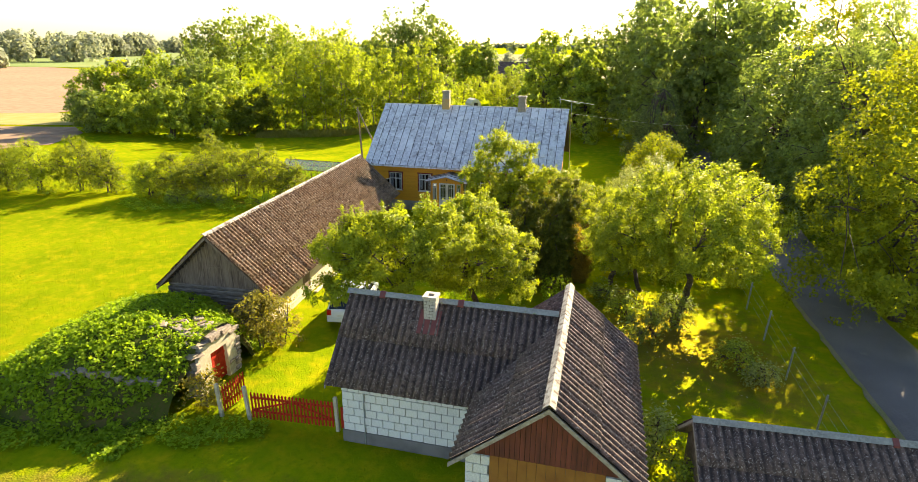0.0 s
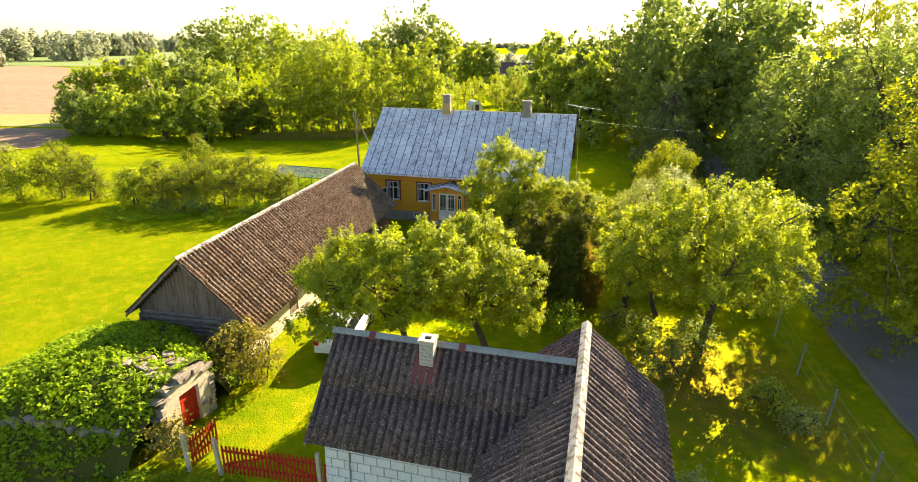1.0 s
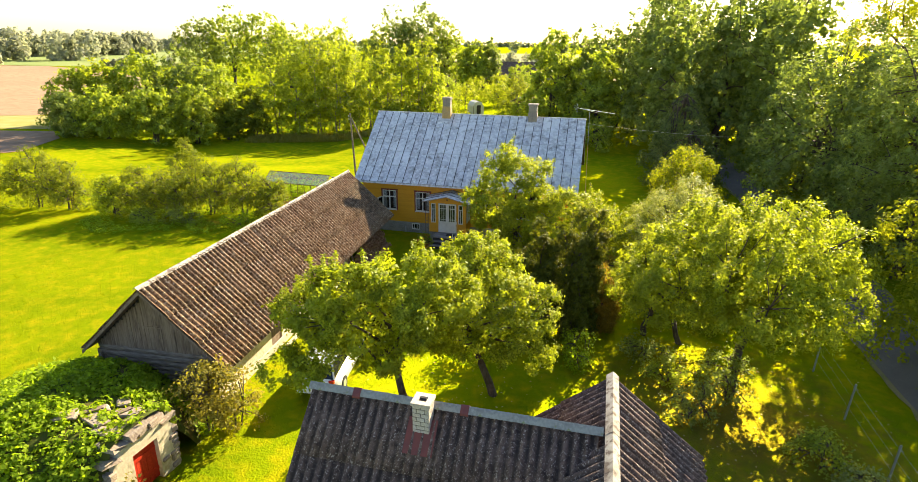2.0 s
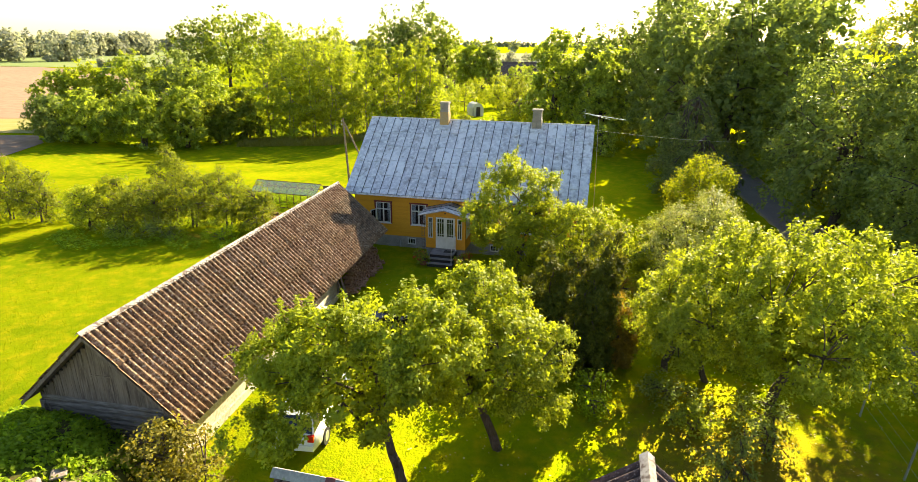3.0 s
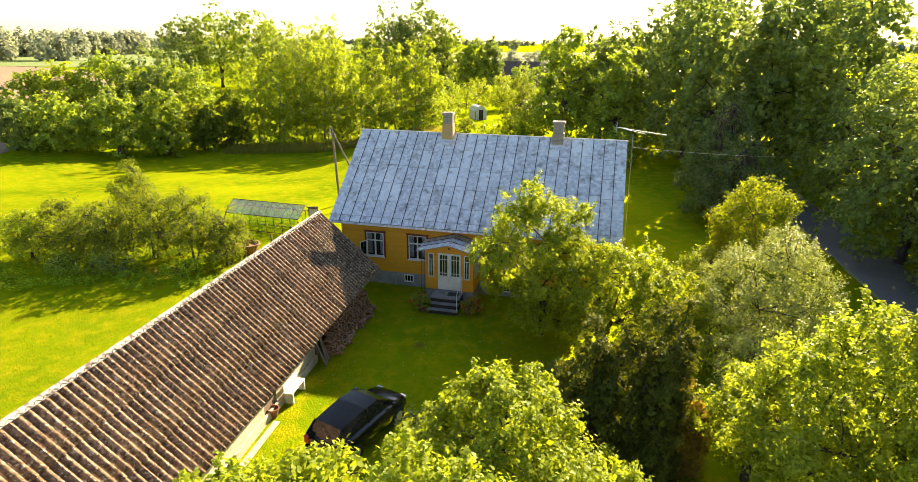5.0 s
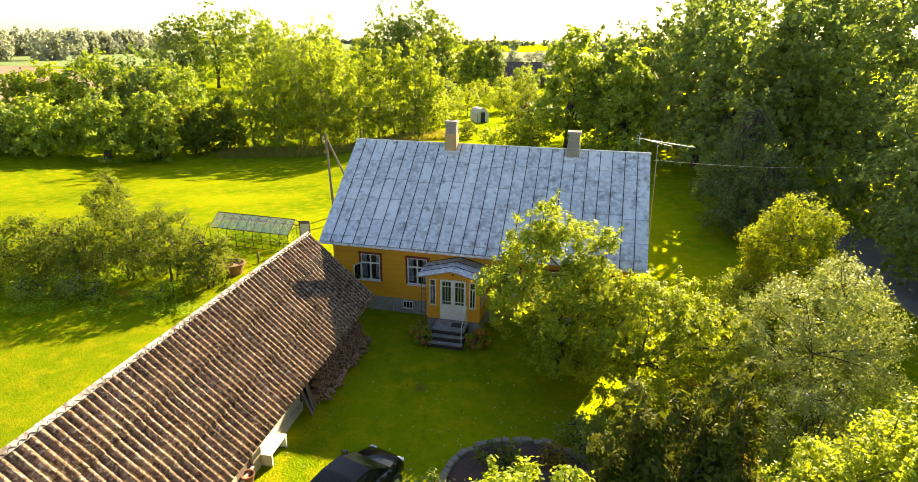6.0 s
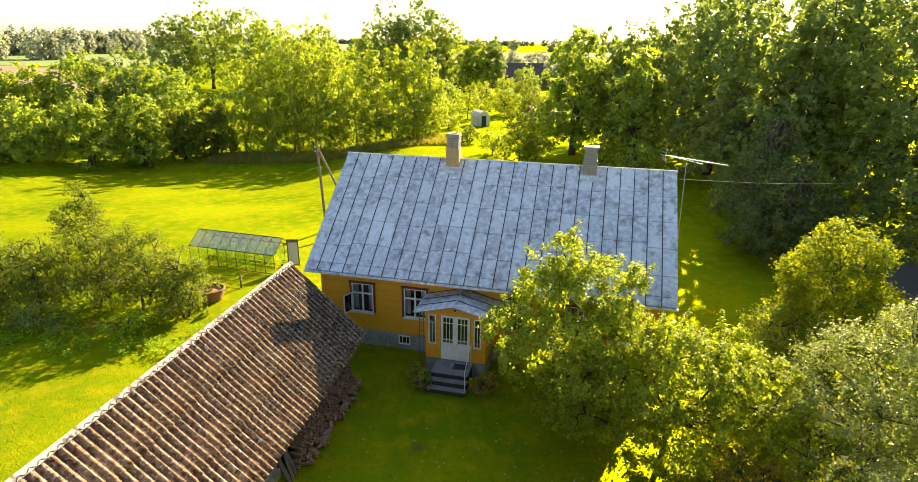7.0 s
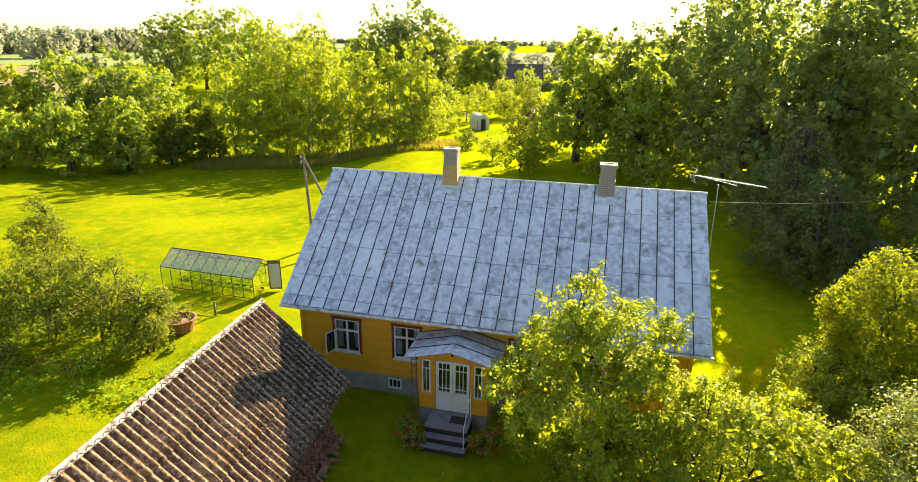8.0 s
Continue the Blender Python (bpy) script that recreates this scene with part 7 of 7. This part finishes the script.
def build_trellis():
    t = thing("trellis", HOUSE, "narrow brown wooden trellis at the porch corner", "trellis")
    for u in (5.52, 5.7):
        part("upright", rod(bmesh.new(), (u, -0.95, 0), (u, -0.9, 2.75), 0.016, 0.016, 5), M_OLD_BOARD, t)
    for k in range(11):
        part("rung", rod(bmesh.new(), (5.5, -0.94, 0.25 + 0.24 * k), (5.72, -0.94, 0.25 + 0.24 * k), 0.012, 0.012, 4), M_OLD_BOARD, t)


build_trellis()


# ---- far buildings ----
def far_barn(name, label, x, y, a, L, W, ze, zr, roof_mat, wall_mat):
    b = thing(name, turn_z(x, y, a), label, "barn", "far farm buildings")
    part("wall", box(bmesh.new(), -L / 2, L / 2, -W / 2, W / 2, 0, ze), wall_mat, b)
    for sgn in (-1, 1):
        part("gable", prism(bmesh.new(), [(-W / 2, ze), (W / 2, ze), (0, zr - 0.1)], sgn * (L / 2 - 0.2), sgn * (L / 2 - 0.05), SWAP), wall_mat, b)
        k = (zr - ze) / (W / 2)
        part("roof", prism(bmesh.new(), [(sgn * (W / 2 + 0.6), ze - 0.6 * k), (sgn * (W / 2 + 0.6), ze - 0.6 * k + 0.18), (0, zr + 0.18), (0, zr)], -L / 2 - 0.5, L / 2 + 0.5, SWAP), roof_mat, b)
    for k in range(3):
        part("door", box(bmesh.new(), -L / 4 + k * L / 4 - 0.9, -L / 4 + k * L / 4 + 0.9, -W / 2 - 0.06, -W / 2 - 0.01, 0, min(2.4, ze - 0.2)), M_DARK, b)


far_barn("far_barn", "dark old barn with steep brown roof far behind the garden", 1.5, 188, 0.25, 12, 9, 3.0, 7.4, M_SLATE_BARN, M_OLD_BOARD)
far_barn("far_barn", "long grey-roofed farm building far behind the garden", 14.0, 198, -0.1, 18, 9, 3.2, 7.2, M_SLATE_SHED, M_OLD_BOARD)
far_barn("garden_shed", "low wooden garden shed with pale roof", 13.4, 124, 0.7, 5.5, 3.4, 1.9, 2.8, M_RIDGE, M_OLD_BOARD)
h = thing("garden_hut", turn_z(2.6, 118.4, 0.35), "small pale film greenhouse hut with dark door", "hut")
part("body", prism(bmesh.new(), [(-1.05, 0), (1.05, 0), (1.05, 1.5), (0.6, 2.2), (0, 2.45), (-0.6, 2.2), (-1.05, 1.5)], -1.6, 1.6), M_CURTAIN, h)
part("door", box(bmesh.new(), -0.4, 0.4, -1.64, -1.605, 0, 1.7), M_DARK, h)
part("frame", box(bmesh.new(), -1.08, -1.0, -1.66, -1.605, 0, 1.5), M_OLD_BOARD, h)


# ---- round flower bed with a rim of stones on the lawn ----
def flower_bed(x, y, rx, ry):
    b = thing("flower_bed", Matrix.Translation((x, y, 0)), "round flower bed edged with fieldstones on the lawn", "flower bed")
    rr = random.Random(41)
    bm = bmesh.new()
    rings = []
    for k, (f, z) in enumerate(((0.98, 0.0), (0.9, 0.16), (0.6, 0.24), (0.3, 0.27))):
        rings.append([bm.verts.new((rx * f * math.cos(a), ry * f * math.sin(a), z + 0.04 * noise.noise(Vector((a * 3, f * 5, 1))))) for a in [2 * math.pi * i / 40 for i in range(40)]])
    for p, q in zip(rings, rings[1:]):
        for i in range(40):
            bm.faces.new((p[i], p[(i + 1) % 40], q[(i + 1) % 40], q[i]))
    bm.faces.new(rings[-1])
    part("soil", bm, M_BED_SOIL, b, "dark damp garden soil", smooth=True)
    n = 44
    for i in range(n):
        a = 2 * math.pi * (i + rr.uniform(-0.15, 0.15)) / n
        s = rr.uniform(0.13, 0.2)
        bm = box(bmesh.new(), -s, s, -0.11, 0.11, -0.06, rr.uniform(0.15, 0.24))
        for v in bm.verts:
            v.co += Vector((rr.uniform(-0.04, 0.04), rr.uniform(-0.03, 0.03), rr.uniform(-0.03, 0.03)))
        bmesh.ops.bevel(bm, geom=bm.edges, offset=0.03, segments=1, affect="EDGES")
        part("stone", bm, M_FIELDSTONE, b, at=Matrix.Translation((rx * math.cos(a), ry * math.sin(a), 0)) @ Matrix.Rotation(math.atan2(ry * math.cos(a), -rx * math.sin(a)), 4, "Z"))
    for i in range(11):
        px_, py_ = rr.uniform(0.6, 2.2), rr.uniform(-1.9, -0.6)
        bm = box(bmesh.new(), -0.22, 0.22, -0.16, 0.16, 0.1, 0.34 + rr.uniform(-0.04, 0.04))
        for v in bm.verts:
            v.co += Vector((rr.uniform(-0.07, 0.07), rr.uniform(-0.06, 0.06), rr.uniform(-0.03, 0.03)))
        part("slab", bm, M_FIELDSTONE, b, at=Matrix.Translation((px_ * 0.9, py_ * 0.8, 0)) @ Matrix.Rotation(rr.uniform(-0.8, 0.8), 4, "Z"))


flower_bed(1.35, 32.6, 2.5, 2.15)


# ---- bushes, garden trees, undergrowth ----
for x, y, rx, ry, hh, mat, lab in (
        (-8.75, 22.3, 1.2, 1.0, 2.5, L_BROWNISH, "brownish-green bush beside the cellar front"), (-7.9, 22.6, 0.8, 0.8, 1.9, L_BROWNISH, "brownish-green bush beside the cellar front"),
        (-9.25, 18.0, 0.7, 0.6, 1.3, L_BROWNISH, "small dry bush beside the open gate"),
        (8.3, 23.4, 0.9, 0.8, 1.2, L_DARK, "dark green bush behind the outbuilding"), (8.3, 25.8, 0.8, 0.7, 1.0, L_FOREST, "dark green bush under the apple trees"), (10.2, 24.6, 0.8, 0.7, 0.8, L_DARK, "dark green bush under the apple trees"),
        (11.6, 20.8, 0.9, 0.8, 1.1, L_FOREST, "low dark bush on the shaded lawn"), (12.1, 19.6, 0.5, 0.5, 0.9, L_WILLOW, "small pale-leaved bush on the shaded lawn"), (6.3, 15.2, 0.55, 0.7, 1.9, L_WILLOW, "pale-leaved bush between the sheds"), (6.6, 13.9, 0.5, 0.5, 1.5, L_FOREST, "bush between the sheds"),
        (4.9, 26.9, 0.9, 0.8, 1.2, L_WEED, "low leafy bush on the lawn"), (3.0, 29.0, 1.1, 0.9, 1.2, L_FOREST, "low leafy bush beside the junipers"), (0.4, 27.6, 1.2, 0.9, 1.1, L_WEED, "low leafy bush under the apple trees"), (6.8, 31.5, 1.1, 1.0, 1.8, L_FOREST, "bush beside the junipers"),
        # dark growth round the trunks; the row behind is added to block sun
        (9.2, 31.2, 1.3, 1.0, 1.9, L_DARK, "dark green undergrowth behind the apple trees"), (11.6, 30.4, 1.4, 1.1, 2.1, L_FOREST, "dark green undergrowth behind the apple trees"), (13.8, 30.6, 1.5, 1.2, 2.3, L_DARK, "dark green undergrowth behind the apple trees"), (15.6, 29.4, 1.3, 1.1, 2.0, L_FOREST, "leafy undergrowth beside the lane"), (12.6, 33.4, 1.6, 1.2, 2.6, L_FOREST, "green bush behind the apple trees"), (15.4, 33.8, 1.6, 1.3, 2.8, L_FOREST, "green bush beside the lane"), (8.0, 27.6, 1.0, 0.8, 1.0, L_DARK, "dark green bush under the apple trees"), (10.9, 26.2, 1.0, 0.8, 0.9, L_DARK, "dark green bush under the apple trees"),
        (10.2, 36.4, 1.2, 1.1, 2.2, L_FOREST, "green bush beside the silvery bush"), (9.2, 40.8, 1.3, 1.1, 2.0, L_FOREST, "green bush near the house corner"), (12.6, 42.8, 1.0, 1.0, 1.5, L_DARK, "low dark bush near the house"), (15.4, 41.0, 1.6, 1.4, 2.6, L_FOREST, "green bush beside the lane"),
        (0.8, 31.3, 0.9, 0.7, 1.6, L_YELLOW, "yellow-leaved shrub in the flower bed"), (-1.7, 31.8, 0.7, 0.6, 0.9, L_WILLOW, "pale-leaved shrub beside the flower bed"), (3.5, 34.3, 0.9, 0.8, 1.2, L_DARK, "dark green shrub at the flower bed rim"), (0.6, 33.5, 0.5, 0.35, 0.7, L_PLUM, "low herb clump in the flower bed"), (2.3, 33.6, 0.35, 0.3, 0.7, L_RUSSET, "small russet perennial in the flower bed"),
        (-16.5, 45.8, 1.2, 0.7, 0.9, L_WEED, "low weeds under the plum trees"), (-20.5, 46.2, 1.6, 0.8, 1.0, L_DARK, "low nettles under the plum trees"), (-23.6, 46.4, 1.5, 0.8, 1.0, L_FOREST, "low nettles under the plum trees"),
        (24.0, 66.0, 2.2, 2.0, 3.6, L_DARK, "dark bush beside the lane"), (22.8, 68.8, 2.4, 2.0, 4.2, L_DARK, "dark bush beside the lane"), (27.0, 36.2, 1.6, 1.8, 3.4, L_FOREST, "roadside bush"), (26.2, 30.5, 1.6, 1.6, 3.2, L_FOREST, "roadside bush")):
    lab = lab if len(lab.split()) > 3 else "dark green roadside bush in shade"
    tree("bush", lab, x, y, [(0, 0, 0, 0, hh * 0.35, 0.04), (0.15, 0.1, 0.3, 0.1, hh * 0.4, 0.03)], simple_crown(rx, ry, hh, 0.0, 7), int(70 * rx * hh) + 30, 12, 0.2 + 0.04 * rx, 0.115, mat, M_BARK, "bushes", category="bush", limbs=7, clump=0.24 + 0.06 * rx)

for x, y, r, hh, mat in ((5.9, 86.0, 2.3, 4.2, L_YELLOW), (8.2, 89.0, 2.4, 5.0, L_APPLE), (3.2, 92.0, 1.6, 2.6, L_APPLE_Y), (0.5, 100.0, 1.5, 2.4, L_PLUM), (-2.6, 114.0, 2.0, 4.4, L_APPLE_Y), (-4.5, 118.0, 2.2, 5.0, L_APPLE_Y), (0.6, 126.0, 2.4, 5.0, L_APPLE), (7.6, 132.0, 3.0, 5.2, L_APPLE), (12.0, 138.0, 3.2, 6.0, L_PLUM), (10.5, 110.0, 3.0, 6.0, L_PLUM), (13.5, 112.0, 2.8, 6.0, L_PLUM), (7.0, 104.0, 2.0, 4.0, L_PLUM), (15.8, 100.0, 2.8, 6.0, L_FOREST), (3.5, 142.0, 3.0, 5.5, L_APPLE), (9.0, 152.0, 3.0, 6.0, L_APPLE), (-3.0, 140.0, 3.0, 6.0, L_FOREST), (14.5, 160.0, 4.0, 8.0, L_FOREST), (17.0, 78.5, 2.0, 3.4, L_FOREST), (14.6, 83.0, 2.0, 3.2, L_APPLE)):
    tree("garden_tree", "low spreading fruit tree in the back garden", x, y, [(0, 0, 0.1, 0, hh * 0.35, 0.1)], simple_crown(r, r * 0.9, hh, 0.0, 9), int(26 * r * hh ** 0.7), 11, 0.34, 0.30, mat, M_BARK, "garden trees", limbs=8, clump=0.55)


# ---- leaves and blades that nobody could count ----
def stuff(name, quads, mat, label, category):
    tagged(new(name, quads_mesh(name, quads, mat)), label, category, kind="stuff")


def blade_quads(xy, z, h, w, lean=0.35):
    """Narrow upright blades at the given feet."""
    n = len(xy)
    a = rng.uniform(0, 2 * math.pi, n)
    s = np.column_stack([np.cos(a), np.sin(a), np.zeros(n)]) * (w * (0.6 + 0.8 * rng.random(n)))[:, None]
    hh = h * (0.5 + rng.random(n))
    tip = np.column_stack([rng.normal(0, lean, n) * hh, rng.normal(0, lean, n) * hh, hh])
    foot = np.column_stack([xy, z])
    return np.stack([foot - s, foot + s, foot + tip + s * 0.25, foot + tip - s * 0.25], axis=1)


def grounded(xy):
    return np.array([ground_z(float(x), float(y)) for x, y in xy])


def off_buildings(xy):
    keep = np.ones(len(xy), bool)
    for m, x0, x1, y0, y1 in ((HOUSE, 0.3, 15.2, 0.5, 9.8), (BARN, 0.4, 19.4, -2.2, 2.4), (SHED, -7, -0.4, -2.1, 2.1), (SHED, -4.4, -0.3, 0, 7.0)):
        inv = np.array(m.inverted())
        q = np.column_stack([xy, np.zeros(len(xy)), np.ones(len(xy))]) @ inv.T
        keep &= ~((q[:, 0] > x0) & (q[:, 0] < x1) & (q[:, 1] > y0) & (q[:, 1] < y1))
    c = np.array([Vector(p) for p in road_points(6)])
    for p in c:
        keep &= (xy[:, 0] - p[0]) ** 2 + (xy[:, 1] - p[1]) ** 2 > 2.3 ** 2
    return xy[keep]


feet = off_buildings(np.column_stack([rng.uniform(-26, 21, 60000), rng.uniform(12.5, 48, 60000)]))
clump = np.array([noise.noise(Vector((x * 0.55, y * 0.55, 0))) for x, y in feet])
bare = np.exp(-((feet[:, 0] - 10) / 4.5) ** 2 - ((feet[:, 1] - 24.5) / 5) ** 2) + np.exp(-((feet[:, 0] + 10.5) / 6) ** 2 - ((feet[:, 1] - 13.2) / 1.6) ** 2)
feet = feet[(clump > -0.35) & (rng.random(len(feet)) > 0.85 * bare)]
stuff("lawn_grass", blade_quads(feet, grounded(feet) - 0.01, 0.07, 0.014, 0.5), M_MEADOW_TUFT, "short blades of sunlit lawn grass", "grass")
# weeds over the cellar mound and round it: leafy tufts with bare earth between
def tufts(xy, base_z, low, high, tips):
    """Domed tufts of broad leaves standing on the given feet."""
    n = len(xy)
    rad = rng.uniform(low, high, n)
    pick = np.repeat(np.arange(n), tips)
    d = unit(rng.normal(0, 1, (n * tips, 3)) * np.array([1, 1, 0.6]) + np.array([0, 0, 0.8]))
    d[:, 2] = np.abs(d[:, 2])
    p = np.column_stack([xy[pick], base_z[pick]]) + d * (rad[pick] * (0.6 + 0.4 * rng.random(n * tips)))[:, None] * np.array([1.0, 1.0, 1.1])
    return p, d


n = 4000
lx, ly = rng.uniform(0.1, 8.6, n), rng.uniform(-4.6, 5.0, n)
ok = np.array([noise.noise(Vector((a * 0.7, b * 0.7, 4))) + 0.4 * noise.noise(Vector((a * 2.1, b * 2.1, 1))) > -0.34 for a, b in zip(lx, ly)])
ok &= ~((lx < 2.3) & (np.abs(ly) < 1.2) & (rng.random(n) < 0.6))
lx, ly = lx[ok], ly[ok]
lz = np.array([mound_height(float(a), float(b)) for a, b in zip(lx, ly)])
p, d = tufts(np.column_stack([lx, ly]), lz - 0.05, 0.09, 0.24, 6)
m = np.array(CELLAR)
wld = (np.column_stack([p, np.ones(len(p))]) @ m.T)[:, :3]
stuff("mound_weeds", leaf_quads(wld, d @ m[:3, :3].T, 3, 0.10, 0.14, 0.1, 0.5), L_WEED, "lush green ground elder covering the mound", "weeds")
pts = np.column_stack([rng.uniform(-17, -6.6, 900), rng.uniform(15.0, 17.2, 900)])
pts = pts[np.array([noise.noise(Vector((x * 0.5, y * 0.5, 7))) > -0.05 + 0.35 * (15.9 - y) for x, y in pts])]
stuff("verge_weeds", leaf_quads(np.column_stack([pts, np.full(len(pts), 0.06)]), np.tile(np.array([[0.0, 0.0, 1.0]]), (len(pts), 1)), 6, 0.15, 0.13, 0.1, 0.9), L_WEED, "low weeds at the foot of the mound", "weeds")
pts = np.column_stack([rng.uniform(-28, -11, 1500), rng.uniform(43.5, 50, 1500)])
pts = pts[np.array([noise.noise(Vector((x * 0.4, y * 0.4, 3))) > -0.02 for x, y in pts])]
stuff("orchard_weeds", leaf_quads(np.column_stack([pts, np.full(len(pts), 0.1)]), np.tile(np.array([[0.0, 0.0, 1.0]]), (len(pts), 1)), 8, 0.22, 0.15, 0.1, 0.9), L_WEED, "weeds and nettles under the plum trees", "weeds")
# tall grass bank below the birches
feet = np.column_stack([rng.uniform(-34, -1, 16000), rng.uniform(91.5, 98, 16000)])
feet[:, 1] += 0.12 * (feet[:, 0] + 20)
feet[:, 1] += 5.0
stuff("tall_grass", blade_quads(feet, grounded(feet), 0.5, 0.05, 0.5), leaf_material("dry_grass", (0.20, 0.20, 0.04), (0.34, 0.31, 0.08), None, 0.45), "tall yellowing grass bank below the birches", "grass")
# fallen apples and leaves
pts = np.concatenate([rng.normal((10.5, 24.5), (2.6, 3.2), (260, 2)), rng.normal((0.5, 37), (4, 2.5), (160, 2)), rng.normal((0, 25), (3, 2.5), (120, 2)), rng.normal((6, 36), (3, 2), (120, 2))])
pts = off_buildings(pts)
stuff("fallen_leaves", leaf_quads(np.column_stack([pts, grounded(pts) + 0.03]), np.tile(np.array([[0.0, 0.0, 1.0]]), (len(pts), 1)), 1, 0.02, 0.09, 0.0, 4.0), material("fallen_fruit", (0.45, 0.40, 0.18), (0.5, 0.3, 0.08), None, 3, 9, 0.6), "scattered fallen apples and pale leaves", "leaves")

# ---- far woods and horizon ----
def far_wood(name, label, rows, mat, per, size, spread):
    """Many rounded crowns in one mesh: (x0, y0, x1, y1, count, height)."""
    tips, outs = [], []
    for x0, y0, x1, y1, count, hgt in rows:
        for k in range(count):
            t = rng.random()
            x, y = x0 + (x1 - x0) * t + rng.normal(0, 3), y0 + (y1 - y0) * t + rng.normal(0, 6)
            hh = hgt * (0.65 + 0.5 * rng.random())
            r = hh * (0.28 + 0.14 * rng.random())
            d = rng.normal(0, 1, (per, 3))
            d /= np.linalg.norm(d, axis=1, keepdims=True)
            tips.append(d * np.array([r, r, hh * 0.5]) * (0.75 + 0.25 * rng.random((per, 1))) + np.array([x, y, hh * 0.52]))
            outs.append(d)
    q = leaf_quads(np.concatenate(tips), np.concatenate(outs), 3, spread, size)
    stuff(name, q, mat, label, "woods")


# haze over these woods lies in the pale leaf colours, not in the air
far_wood("far_wood", "hazy mixed wood at the edge of the ploughed field", [(-420, 330, -235, 385, 60, 17), (-330, 420, -290, 560, 60, 17), (-215, 285, -300, 300, 14, 10), (-385, 640, -330, 760, 26, 17), (-700, 420, -400, 470, 40, 18)], L_FAR_HAZED, 70, 2.8, 1.3)
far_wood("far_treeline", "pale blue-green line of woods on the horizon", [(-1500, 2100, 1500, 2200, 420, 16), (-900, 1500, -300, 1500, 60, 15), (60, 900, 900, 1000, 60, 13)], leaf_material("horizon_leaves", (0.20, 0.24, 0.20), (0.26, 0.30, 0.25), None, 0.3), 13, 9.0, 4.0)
far_wood("hedgerow", "scrub along the far field edges", [(8, 340, 140, 345, 26, 7), (20, 210, 60, 205, 16, 9), (-190, 300, -130, 330, 8, 3)], L_FAR_HAZED, 60, 1.6, 1.0)
